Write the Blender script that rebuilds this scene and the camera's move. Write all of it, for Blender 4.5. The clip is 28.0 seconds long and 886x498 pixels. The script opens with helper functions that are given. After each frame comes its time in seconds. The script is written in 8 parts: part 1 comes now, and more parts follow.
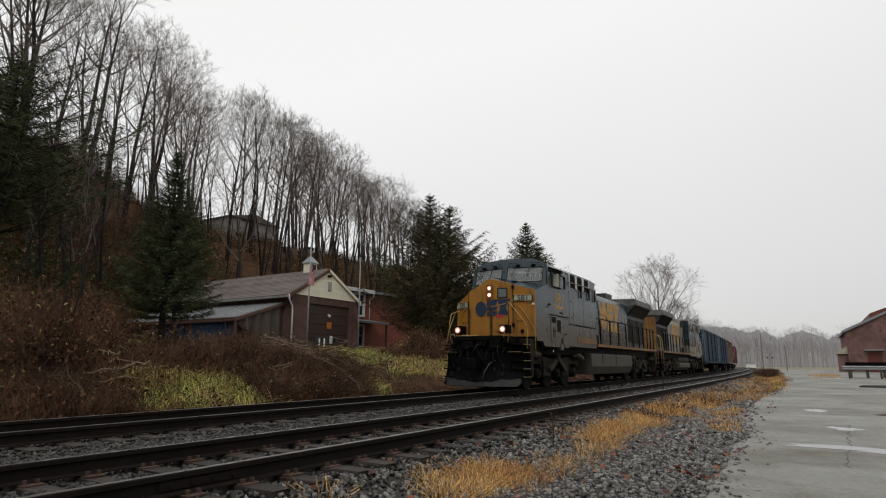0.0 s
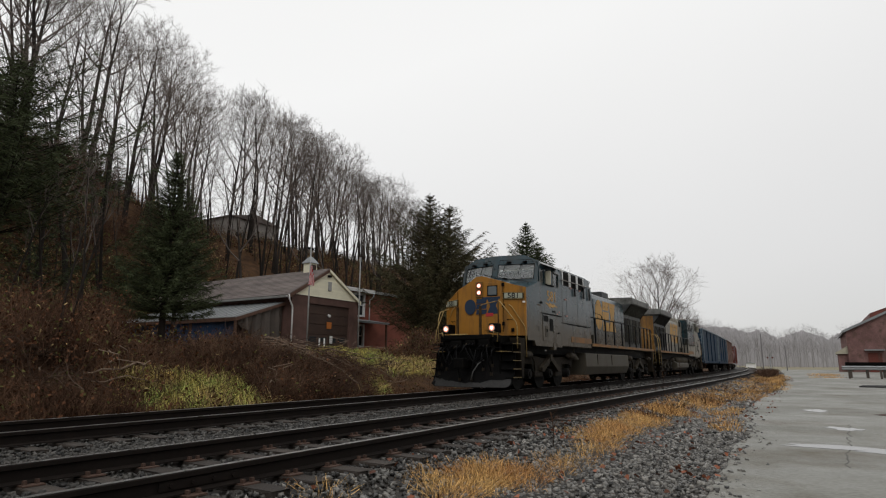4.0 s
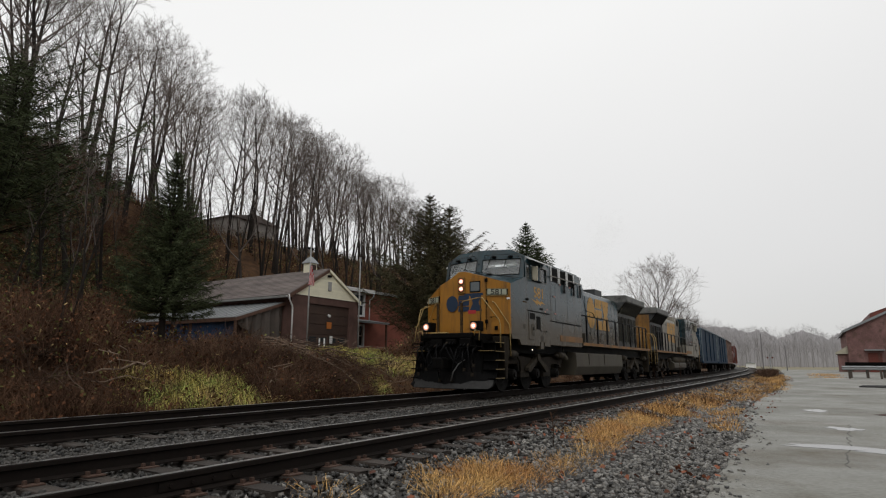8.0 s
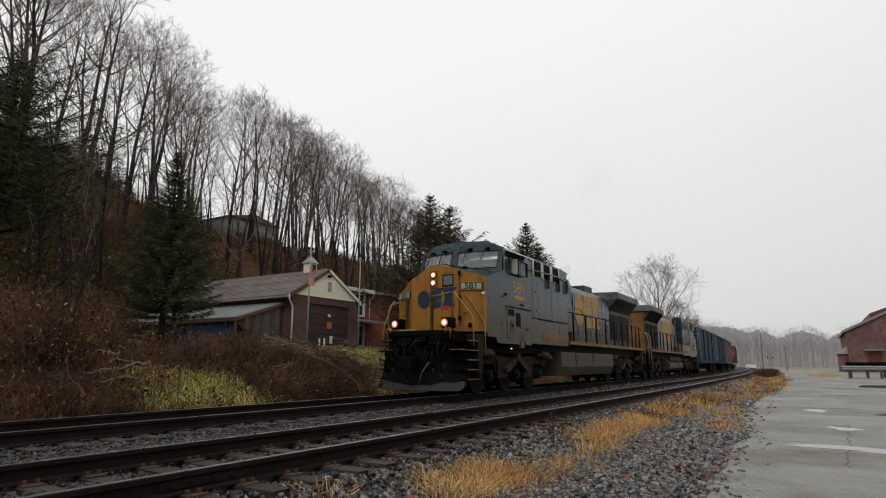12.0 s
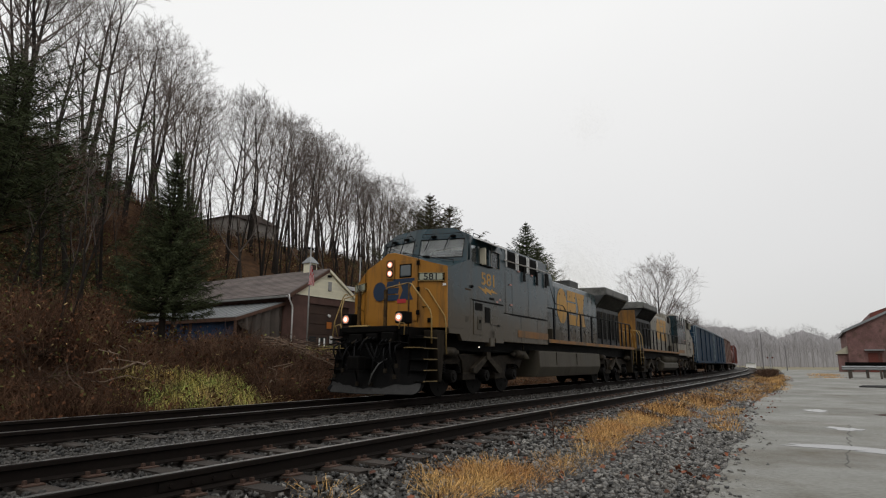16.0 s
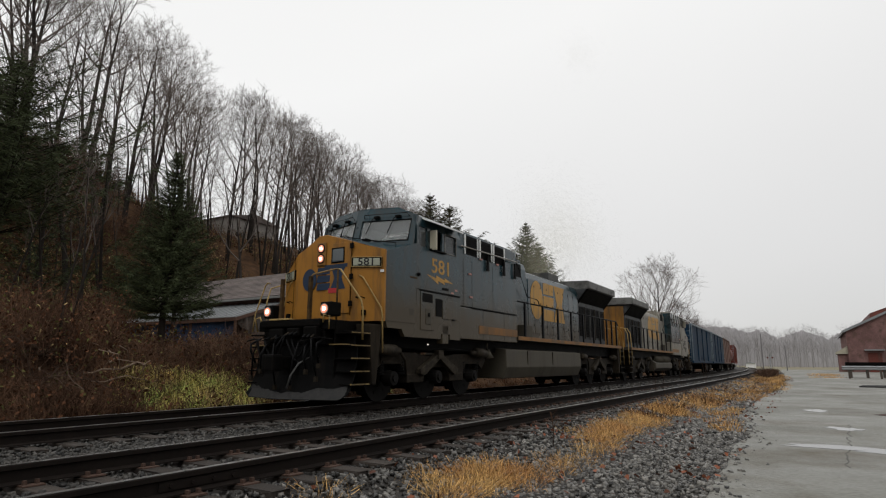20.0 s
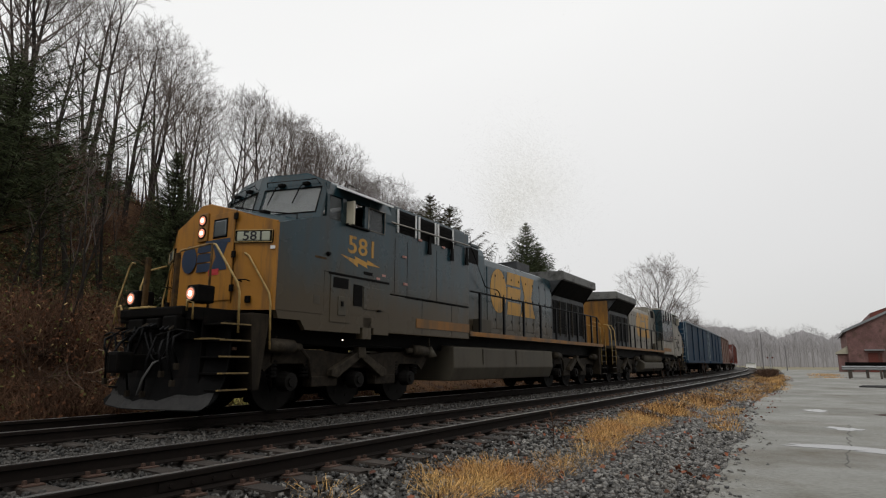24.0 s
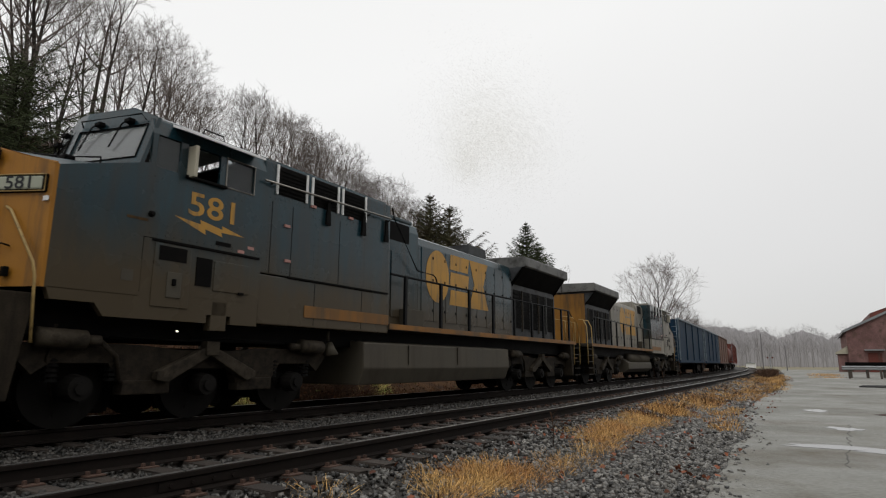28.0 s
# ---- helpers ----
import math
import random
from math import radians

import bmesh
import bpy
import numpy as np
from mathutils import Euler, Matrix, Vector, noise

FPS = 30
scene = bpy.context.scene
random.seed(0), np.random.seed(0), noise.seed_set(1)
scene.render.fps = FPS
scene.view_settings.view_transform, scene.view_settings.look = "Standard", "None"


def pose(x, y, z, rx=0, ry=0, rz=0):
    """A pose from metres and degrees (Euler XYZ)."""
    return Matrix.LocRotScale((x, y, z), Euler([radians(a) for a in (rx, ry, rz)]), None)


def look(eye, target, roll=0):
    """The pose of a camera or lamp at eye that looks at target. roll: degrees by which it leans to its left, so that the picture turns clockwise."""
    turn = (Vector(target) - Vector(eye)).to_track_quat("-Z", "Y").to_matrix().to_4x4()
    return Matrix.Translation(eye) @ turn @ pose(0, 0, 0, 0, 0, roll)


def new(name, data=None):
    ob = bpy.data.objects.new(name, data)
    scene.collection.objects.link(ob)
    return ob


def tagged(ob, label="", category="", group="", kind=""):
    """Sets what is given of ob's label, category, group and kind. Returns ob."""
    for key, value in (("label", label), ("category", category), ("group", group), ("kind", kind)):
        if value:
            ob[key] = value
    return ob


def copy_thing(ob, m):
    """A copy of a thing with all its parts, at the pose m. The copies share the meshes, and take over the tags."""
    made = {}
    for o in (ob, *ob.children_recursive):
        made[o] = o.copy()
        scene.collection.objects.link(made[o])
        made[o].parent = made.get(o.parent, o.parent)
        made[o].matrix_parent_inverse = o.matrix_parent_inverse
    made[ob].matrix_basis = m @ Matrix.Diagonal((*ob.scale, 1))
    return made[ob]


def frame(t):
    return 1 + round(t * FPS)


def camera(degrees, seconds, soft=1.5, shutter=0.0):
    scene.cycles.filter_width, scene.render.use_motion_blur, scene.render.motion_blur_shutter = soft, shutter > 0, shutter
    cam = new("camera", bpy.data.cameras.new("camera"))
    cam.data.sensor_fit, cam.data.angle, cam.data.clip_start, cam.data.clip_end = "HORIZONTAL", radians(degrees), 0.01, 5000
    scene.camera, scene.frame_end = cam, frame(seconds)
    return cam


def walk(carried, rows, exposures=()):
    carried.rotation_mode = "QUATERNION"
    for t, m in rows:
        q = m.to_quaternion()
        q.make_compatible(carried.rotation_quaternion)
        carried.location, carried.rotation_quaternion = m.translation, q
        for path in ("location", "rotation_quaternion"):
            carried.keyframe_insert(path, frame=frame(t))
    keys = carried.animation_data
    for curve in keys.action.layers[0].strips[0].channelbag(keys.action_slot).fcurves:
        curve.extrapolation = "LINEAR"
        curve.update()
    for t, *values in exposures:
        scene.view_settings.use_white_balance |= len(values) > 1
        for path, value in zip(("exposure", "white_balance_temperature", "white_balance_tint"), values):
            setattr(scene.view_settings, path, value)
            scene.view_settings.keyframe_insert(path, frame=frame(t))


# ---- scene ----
# One still camera on a tripod beside a double-track railway. x runs along the tracks, y across them, z = 0 at the rail tops.
cam = camera(74.08, 28.0, soft=1.15, shutter=0.5)
EYE = (0.0, 0.0, 0.877)
AIM = (0.83145 * 50, 0.52180 * 50, 0.877 + 0.19085 * 50)
walk(cam, [(0.0, look(EYE, AIM, 0.218)), (28.0, look(EYE, AIM, 0.218))], exposures=[(0.0, 0.0), (28.0, 0.0)])

# ---- world, sun ----
SUN_EL, SUN_ROT = radians(52), radians(200)
world = bpy.data.worlds.new("overcast_sky")
scene.world = world
world.use_nodes = True
wn, wl = world.node_tree.nodes, world.node_tree.links
wn.clear()


def wnode(kind, **kw):
    n = wn.new(kind)
    for k, v in kw.items():
        n.inputs[k].default_value = v
    return n


w_out, w_bg = wnode("ShaderNodeOutputWorld"), wnode("ShaderNodeBackground", Strength=1.0)
w_sky = wnode("ShaderNodeTexSky")
w_sky.sky_type, w_sky.sun_disc, w_sky.sun_elevation, w_sky.sun_rotation = "NISHITA", False, SUN_EL, SUN_ROT
w_co, w_sep = wnode("ShaderNodeTexCoord"), wnode("ShaderNodeSeparateXYZ")
w_ramp, w_noise, w_mix, w_add, w_sc = wnode("ShaderNodeValToRGB"), wnode("ShaderNodeTexNoise", Scale=1.7, Detail=5.0, Roughness=0.55), wnode("ShaderNodeMix"), wnode("ShaderNodeMath"), wnode("ShaderNodeVectorMath")
w_lat = wnode("ShaderNodeMath")
w_mix.data_type = "RGBA"
w_ramp.color_ramp.elements[0].position, w_ramp.color_ramp.elements[0].color = 0.0, (0.60, 0.60, 0.60, 1)
w_ramp.color_ramp.elements[1].position, w_ramp.color_ramp.elements[1].color = 0.62, (0.985, 0.98, 0.965, 1)
mid = w_ramp.color_ramp.elements.new(0.22)
mid.color = (0.775, 0.765, 0.755, 1)
wl.new(w_co.outputs["Generated"], w_sep.inputs[0])
wl.new(w_co.outputs["Generated"], w_noise.inputs["Vector"])
w_lat.operation, w_add.operation = "MULTIPLY_ADD", "MULTIPLY_ADD"
w_lat.inputs[1].default_value = 0.22
wl.new(w_sep.outputs["Y"], w_lat.inputs[0])
wl.new(w_sep.outputs["Z"], w_lat.inputs[2])
w_add.inputs[1].default_value = 0.10
wl.new(w_noise.outputs["Fac"], w_add.inputs[0])
wl.new(w_lat.outputs[0], w_add.inputs[2])
wl.new(w_add.outputs[0], w_ramp.inputs[0])
w_sc.operation = "SCALE"
w_sc.inputs["Scale"].default_value = 0.10
wl.new(w_sky.outputs[0], w_sc.inputs[0])
w_mix.inputs["Factor"].default_value = 0.92
wl.new(w_sc.outputs[0], w_mix.inputs[6])
wl.new(w_ramp.outputs[0], w_mix.inputs[7])
wl.new(w_mix.outputs[2], w_bg.inputs["Color"])
wl.new(w_bg.outputs[0], w_out.inputs["Surface"])
sun = new("sun", bpy.data.lights.new("sun", "SUN"))
sun.data.energy, sun.data.angle, sun.data.color = 0.6, radians(25), (1.0, 0.98, 0.95)
sun.matrix_world = look((-40 * math.cos(SUN_EL), -20 * math.cos(SUN_EL), 45 * math.sin(SUN_EL)), (0, 0, 0))

# ---- mesh helpers ----


def part(name, bm, material, parent=None, label="", smooth=False, kind=""):
    """Links a bmesh as one mesh object under a thing or a part."""
    me = bpy.data.meshes.new(name)
    if len(bm.verts) < 6000:
        bmesh.ops.remove_doubles(bm, verts=bm.verts, dist=1e-5)
    bmesh.ops.recalc_face_normals(bm, faces=bm.faces)
    bm.to_mesh(me)
    bm.free()
    return place_mesh(name, me, material, parent, label, smooth, kind)


def place_mesh(name, me, material, parent=None, label="", smooth=False, kind=""):
    if material and not me.materials:
        for m in material if isinstance(material, (list, tuple)) else [material]:
            me.materials.append(m)
    if smooth:
        for f in me.polygons:
            f.use_smooth = True
    ob = new(name, me)
    if parent:
        ob.parent = parent
    if label or kind:
        tagged(ob, label, kind=kind)
    return ob


def raw(name, verts, faces, material, parent=None, label="", smooth=False, kind=""):
    me = bpy.data.meshes.new(name)
    me.from_pydata([tuple(v) for v in verts], [], [tuple(f) for f in faces])
    me.update()
    return place_mesh(name, me, material, parent, label, smooth, kind)


def thing(name, label, category, group="", m=None, kind=""):
    ob = tagged(new(name), label, category, group, kind)
    ob.empty_display_size = 0.2
    if m is not None:
        ob.matrix_basis = m
    return ob


def quad(bm, *pts):
    return bm.faces.new([bm.verts.new(p) for p in pts])


def box(bm, x0, x1, y0, y1, z0, z1, bevel=0.0, m=None):
    """A block, its edges rounded off by bevel."""
    b = bmesh.new()
    v = [b.verts.new((x, y, z)) for x in (x0, x1) for y in (y0, y1) for z in (z0, z1)]
    for f in ((0, 1, 3, 2), (4, 6, 7, 5), (0, 4, 5, 1), (2, 3, 7, 6), (0, 2, 6, 4), (1, 5, 7, 3)):
        b.faces.new([v[i] for i in f])
    if bevel:
        bmesh.ops.bevel(b, geom=list(b.edges), offset=bevel, segments=2, affect="EDGES", profile=0.6)
    merge(bm, b, m)


def merge(bm, b, m=None):
    if m is not None:
        b.transform(m)
    at = {v: bm.verts.new(v.co) for v in b.verts}
    for f in b.faces:
        bm.faces.new([at[v] for v in f.verts])
    b.free()


def cyl(bm, p0, p1, r0, r1=None, n=10, caps=True):
    p0, p1 = Vector(p0), Vector(p1)
    r1 = r0 if r1 is None else r1
    q = (p1 - p0).to_track_quat("Z", "Y")
    ring = [[bm.verts.new(p + q @ Vector((r * math.cos(a), r * math.sin(a), 0))) for a in (2 * math.pi * i / n for i in range(n))] for p, r in ((p0, r0), (p1, r1))]
    for i in range(n):
        bm.faces.new((ring[0][i], ring[0][(i + 1) % n], ring[1][(i + 1) % n], ring[1][i]))
    if caps:
        bm.faces.new(ring[0][::-1])
        bm.faces.new(ring[1])


def tube(bm, pts, r, n=6):
    """A bent rod through the points."""
    pts = [Vector(p) for p in pts]
    rings = []
    for i, p in enumerate(pts):
        d = (pts[min(i + 1, len(pts) - 1)] - pts[max(i - 1, 0)]).normalized()
        q = d.to_track_quat("Z", "Y")
        rings.append([bm.verts.new(p + q @ Vector((r * math.cos(a), r * math.sin(a), 0))) for a in (2 * math.pi * k / n for k in range(n))])
    for a, b in zip(rings, rings[1:]):
        k0 = min(range(n), key=lambda k: (b[k].co - a[0].co - (b[0].co - a[0].co) * 0).length)
        for i in range(n):
            bm.faces.new((a[i], a[(i + 1) % n], b[(i + 1 + k0) % n], b[(i + k0) % n]))
    bm.faces.new(rings[0][::-1])
    bm.faces.new(rings[-1])


def prism(bm, outline, axis, a, b, m=None, bevel=0.0):
    """An outline (pairs in the two other axes, in order) drawn out along x, y or z from a to b."""
    def at(p, w):
        return {"x": (w, p[0], p[1]), "y": (p[0], w, p[1]), "z": (p[0], p[1], w)}[axis]
    b2 = bmesh.new()
    lo, hi = [b2.verts.new(at(p, a)) for p in outline], [b2.verts.new(at(p, b)) for p in outline]
    n = len(outline)
    for i in range(n):
        b2.faces.new((lo[i], lo[(i + 1) % n], hi[(i + 1) % n], hi[i]))
    b2.faces.new(lo[::-1])
    b2.faces.new(hi)
    if bevel:
        bmesh.ops.recalc_face_normals(b2, faces=b2.faces)
        bmesh.ops.bevel(b2, geom=list(b2.edges), offset=bevel, segments=2, affect="EDGES", profile=0.6)
    merge(bm, b2, m)


def loft(bm, rings, close=True):
    """Skin over rings of equally many points."""
    vs = [[bm.verts.new(p) for p in r] for r in rings]
    n = len(vs[0])
    for a, b in zip(vs, vs[1:]):
        for i in range(n if close else n - 1):
            bm.faces.new((a[i], a[(i + 1) % n], b[(i + 1) % n], b[i]))
    if close:
        bm.faces.new(vs[0][::-1])
        bm.faces.new(vs[-1])


def letters(name, text, size, material, m, parent=None, depth=0.004, label=""):
    """Raised lettering in the built-in font, centred on m's xy plane."""
    cu = bpy.data.curves.new(name, "FONT")
    cu.body, cu.size, cu.extrude, cu.align_x, cu.align_y, cu.resolution_u = text, size, depth, "CENTER", "CENTER", 3
    cu.offset = size * 0.012
    tmp = bpy.data.objects.new(name, cu)
    scene.collection.objects.link(tmp)
    me = bpy.data.meshes.new_from_object(tmp.evaluated_get(bpy.context.evaluated_depsgraph_get()))
    bpy.data.objects.remove(tmp)
    me.transform(m)
    me.materials.clear()
    return place_mesh(name, me, material, parent, label)


# ---- materials ----


def mat(name, base, rough=0.7, metal=0.0, vary=0.25, scale=3.0, tint=None, bump=0.15, fine=60.0, streak=0.0, dirt=None, dirt_amount=0.0, random=0.0, spec=0.3, stretch=(1, 1, 1), rough_vary=0.12, emit=None, power=0.0, island=0.0, dust=None):
    """A painted, mineral or grown surface: a base colour that drifts at two scales, an uneven gloss and a fine relief."""
    m = bpy.data.materials.new(name)
    m.use_nodes = True
    nt = m.node_tree
    N, L = nt.nodes, nt.links
    b = N["Principled BSDF"]
    b.inputs["Metallic"].default_value = metal
    b.inputs["Specular IOR Level"].default_value = spec
    co, mp = N.new("ShaderNodeTexCoord"), N.new("ShaderNodeMapping")
    mp.inputs["Scale"].default_value = stretch
    L.new(co.outputs["Object"], mp.inputs["Vector"])
    n1, n2 = N.new("ShaderNodeTexNoise"), N.new("ShaderNodeTexNoise")
    n1.inputs["Scale"].default_value, n1.inputs["Detail"].default_value = scale, 6
    n2.inputs["Scale"].default_value, n2.inputs["Detail"].default_value = fine, 4
    L.new(mp.outputs[0], n1.inputs["Vector"])
    L.new(mp.outputs[0], n2.inputs["Vector"])
    tint = tint or tuple(c * (1 - vary * 1.4) for c in base)
    r1 = N.new("ShaderNodeValToRGB")
    r1.color_ramp.elements[0].position, r1.color_ramp.elements[1].position = 0.32, 0.68
    r1.color_ramp.elements[0].color, r1.color_ramp.elements[1].color = (*tint, 1), (*base, 1)
    L.new(n1.outputs["Fac"], r1.inputs[0])
    col = r1.outputs[0]

    def scaled(col, fac_socket, amount):
        hsv = N.new("ShaderNodeHueSaturation")
        ma = N.new("ShaderNodeMath")
        ma.operation = "MULTIPLY_ADD"
        ma.inputs[1].default_value, ma.inputs[2].default_value = 2 * amount, 1 - amount
        L.new(fac_socket, ma.inputs[0])
        L.new(ma.outputs[0], hsv.inputs["Value"])
        L.new(col, hsv.inputs["Color"])
        return hsv.outputs[0]

    col = scaled(col, n2.outputs["Fac"], min(vary * 1.2, 0.6))
    if random:
        oi = N.new("ShaderNodeObjectInfo")
        col = scaled(col, oi.outputs["Random"], random)
    if island:
        ge = N.new("ShaderNodeNewGeometry")
        col = scaled(col, ge.outputs["Random Per Island"], island)
    if dirt:
        n3 = N.new("ShaderNodeTexNoise")
        mp3 = N.new("ShaderNodeMapping")
        mp3.inputs["Scale"].default_value = (1, 1, 0.12) if streak else (1, 1, 1)
        n3.inputs["Scale"].default_value, n3.inputs["Detail"].default_value = (streak or scale * 2.3), 7
        n3.inputs["Roughness"].default_value = 0.65
        L.new(co.outputs["Object"], mp3.inputs["Vector"])
        L.new(mp3.outputs[0], n3.inputs["Vector"])
        r3 = N.new("ShaderNodeValToRGB")
        r3.color_ramp.elements[0].position, r3.color_ramp.elements[1].position = 0.62 - 0.3 * dirt_amount, 0.78 - 0.2 * dirt_amount
        L.new(n3.outputs["Fac"], r3.inputs[0])
        mx = N.new("ShaderNodeMix")
        mx.data_type = "RGBA"
        L.new(r3.outputs[0], mx.inputs["Factor"])
        L.new(col, mx.inputs[6])
        mx.inputs[7].default_value = (*dirt, 1)
        col = mx.outputs[2]
    if dust:
        # dried road spray, thick at the bottom and thinning out in ragged streaks to a height
        low, high, tone = dust
        sp, n4, mp4, ad, mr, mx = N.new("ShaderNodeSeparateXYZ"), N.new("ShaderNodeTexNoise"), N.new("ShaderNodeMapping"), N.new("ShaderNodeMath"), N.new("ShaderNodeMapRange"), N.new("ShaderNodeMix")
        mp4.inputs["Scale"].default_value = (1, 1, 0.22)
        n4.inputs["Scale"].default_value, n4.inputs["Detail"].default_value, n4.inputs["Roughness"].default_value = 2.6, 8, 0.7
        L.new(co.outputs["Object"], sp.inputs[0])
        L.new(co.outputs["Object"], mp4.inputs["Vector"])
        L.new(mp4.outputs[0], n4.inputs["Vector"])
        ad.operation = "MULTIPLY_ADD"
        ad.inputs[1].default_value = -1.5
        L.new(n4.outputs["Fac"], ad.inputs[0])
        L.new(sp.outputs["Z"], ad.inputs[2])
        mr.inputs["From Min"].default_value, mr.inputs["From Max"].default_value = low - 0.75, high - 0.75
        mr.inputs["To Min"].default_value, mr.inputs["To Max"].default_value = 0.92, 0.0
        L.new(ad.outputs[0], mr.inputs["Value"])
        mx.data_type = "RGBA"
        L.new(mr.outputs[0], mx.inputs["Factor"])
        L.new(col, mx.inputs[6])
        mx.inputs[7].default_value = (*tone, 1)
        col = mx.outputs[2]
        dull = N.new("ShaderNodeMapRange")
        dull.inputs["To Min"].default_value, dull.inputs["To Max"].default_value = spec, 0.12
        L.new(mr.outputs[0], dull.inputs["Value"])
        L.new(dull.outputs[0], b.inputs["Specular IOR Level"])
    L.new(col, b.inputs["Base Color"])
    rr = N.new("ShaderNodeMapRange")
    rr.inputs["To Min"].default_value, rr.inputs["To Max"].default_value = max(0.02, rough - rough_vary), min(1, rough + rough_vary)
    L.new(n1.outputs["Fac"], rr.inputs["Value"])
    L.new(rr.outputs[0], b.inputs["Roughness"])
    if bump:
        bp = N.new("ShaderNodeBump")
        bp.inputs["Strength"].default_value, bp.inputs["Distance"].default_value = bump, 0.02
        L.new(n2.outputs["Fac"], bp.inputs["Height"])
        L.new(bp.outputs[0], b.inputs["Normal"])
    if emit:
        b.inputs["Emission Color"].default_value, b.inputs["Emission Strength"].default_value = (*emit, 1), power
    return m


def glass(name, tint=(0.7, 0.75, 0.75), rough=0.03, ior=1.45):
    m = bpy.data.materials.new(name)
    m.use_nodes = True
    b = m.node_tree.nodes["Principled BSDF"]
    b.inputs["Base Color"].default_value, b.inputs["Roughness"].default_value = (*tint, 1), rough
    b.inputs["Transmission Weight"].default_value, b.inputs["IOR"].default_value = 0.9, ior
    return m


M_YELLOW = mat("yellow_paint", (0.34, 0.152, 0.022), 0.42, vary=0.12, scale=1.6, bump=0.04, dirt=(0.12, 0.065, 0.026), dirt_amount=0.32, streak=4, spec=0.2)
M_BLUE = mat("dark_blue_paint", (0.0085, 0.039, 0.053), 0.27, vary=0.32, scale=0.9, bump=0.05, dirt=(0.016, 0.022, 0.022), dirt_amount=0.6, streak=2.6, spec=0.44, dust=(2.05, 3.1, (0.074, 0.057, 0.036)))
M_LOGO = mat("logo_blue_paint", (0.012, 0.028, 0.06), 0.4, vary=0.1, scale=2, bump=0.02)
M_GREY = mat("grey_paint", (0.036, 0.029, 0.021), 0.6, vary=0.15, scale=1.4, bump=0.05, dirt=(0.035, 0.03, 0.023), dirt_amount=0.5, streak=4)
M_TANK = mat("dusty_tank_paint", (0.066, 0.057, 0.040), 0.65, vary=0.2, scale=1.2, bump=0.08, dirt=(0.042, 0.033, 0.023), dirt_amount=0.45, streak=3, spec=0.35)
M_TRUCK = mat("grimy_cast_steel", (0.034, 0.027, 0.019), 0.75, vary=0.35, scale=4, bump=0.2, dirt=(0.012, 0.010, 0.008), dirt_amount=0.6, spec=0.1)
M_BLACK = mat("sooty_black_steel", (0.0048, 0.0045, 0.0042), 0.6, vary=0.3, scale=3, bump=0.1, dirt=(0.0075, 0.006, 0.005), dirt_amount=0.35, spec=0.05)
M_STRIPE = mat("orange_sill_stripe", (0.24, 0.105, 0.02), 0.55, vary=0.25, scale=1.5, bump=0.04, dirt=(0.085, 0.055, 0.028), dirt_amount=0.55, streak=1.5)
M_HANDRAIL = mat("handrail_paint", (0.005, 0.0052, 0.006), 0.5, vary=0.2, scale=5, bump=0.03, spec=0.1)
M_YRAIL = mat("yellow_handrail_paint", (0.42, 0.29, 0.11), 0.45, vary=0.15, scale=6, bump=0.03, dirt=(0.1, 0.07, 0.04), dirt_amount=0.25)
M_STEEL = mat("worn_steel", (0.32, 0.30, 0.27), 0.38, 0.9, vary=0.2, scale=6, bump=0.05)
M_LAMP = mat("lit_lamp_bulb", (0.9, 0.85, 0.75), 0.2, vary=0.02, bump=0, emit=(1.0, 0.86, 0.70), power=4.5)
M_LENS = mat("warm_lamp_lens", (0.5, 0.25, 0.18), 0.2, vary=0.05, bump=0, emit=(1.0, 0.36, 0.22), power=0.75)
M_GLASS = glass("cab_glass", (0.86, 0.9, 0.9))
M_GLASSDARK = glass("tinted_side_glass", (0.34, 0.37, 0.38), ior=1.3)
M_WHITE = mat("white_paint", (0.78, 0.78, 0.77), 0.5, vary=0.06, scale=3, bump=0.03, dirt=(0.35, 0.33, 0.29), dirt_amount=0.15)
M_RED = mat("red_decal", (0.42, 0.03, 0.035), 0.5, vary=0.08, bump=0.02)
M_INK = mat("black_lettering", (0.012, 0.012, 0.013), 0.5, vary=0.05, bump=0)
M_GOLD = mat("yellow_lettering", (0.47, 0.25, 0.045), 0.5, vary=0.12, scale=2, bump=0.02, dirt=(0.12, 0.1, 0.07), dirt_amount=0.35, streak=5)
M_RAIL = mat("rail_side_rust", (0.016, 0.012, 0.010), 0.8, 0.0, vary=0.3, scale=2.5, bump=0.12, dirt=(0.010, 0.008, 0.007), dirt_amount=0.5, spec=0.1)
M_RAILTOP = mat("polished_railhead", (0.55, 0.54, 0.53), 0.3, 0.95, vary=0.15, scale=4, bump=0.02)
M_TIE = mat("weathered_tie", (0.048, 0.038, 0.031), 0.75, vary=0.35, scale=5, stretch=(4, 0.6, 3), bump=0.3, random=0.25)
M_STONE = mat("crushed_stone", (0.150, 0.142, 0.127), 0.34, vary=0.4, scale=9, bump=0.2, island=0.95, spec=0.5)
# bed colour kept dark to stand in for shade between the stones
M_BED = mat("gravel_bed", (0.040, 0.037, 0.033), 0.8, vary=0.5, scale=14, bump=0.8, fine=45, dirt=(0.07, 0.045, 0.03), dirt_amount=0.3)
M_SOIL = mat("leaf_litter", (0.098, 0.055, 0.029), 0.95, vary=0.5, scale=1.4, tint=(0.034, 0.020, 0.014), bump=0.9, fine=16, dirt=(0.085, 0.046, 0.018), dirt_amount=0.4, spec=0.05)
M_FIELD = mat("pale_winter_field", (0.30, 0.27, 0.19), 0.95, vary=0.3, scale=0.05, bump=0.1, fine=3, spec=0.05)
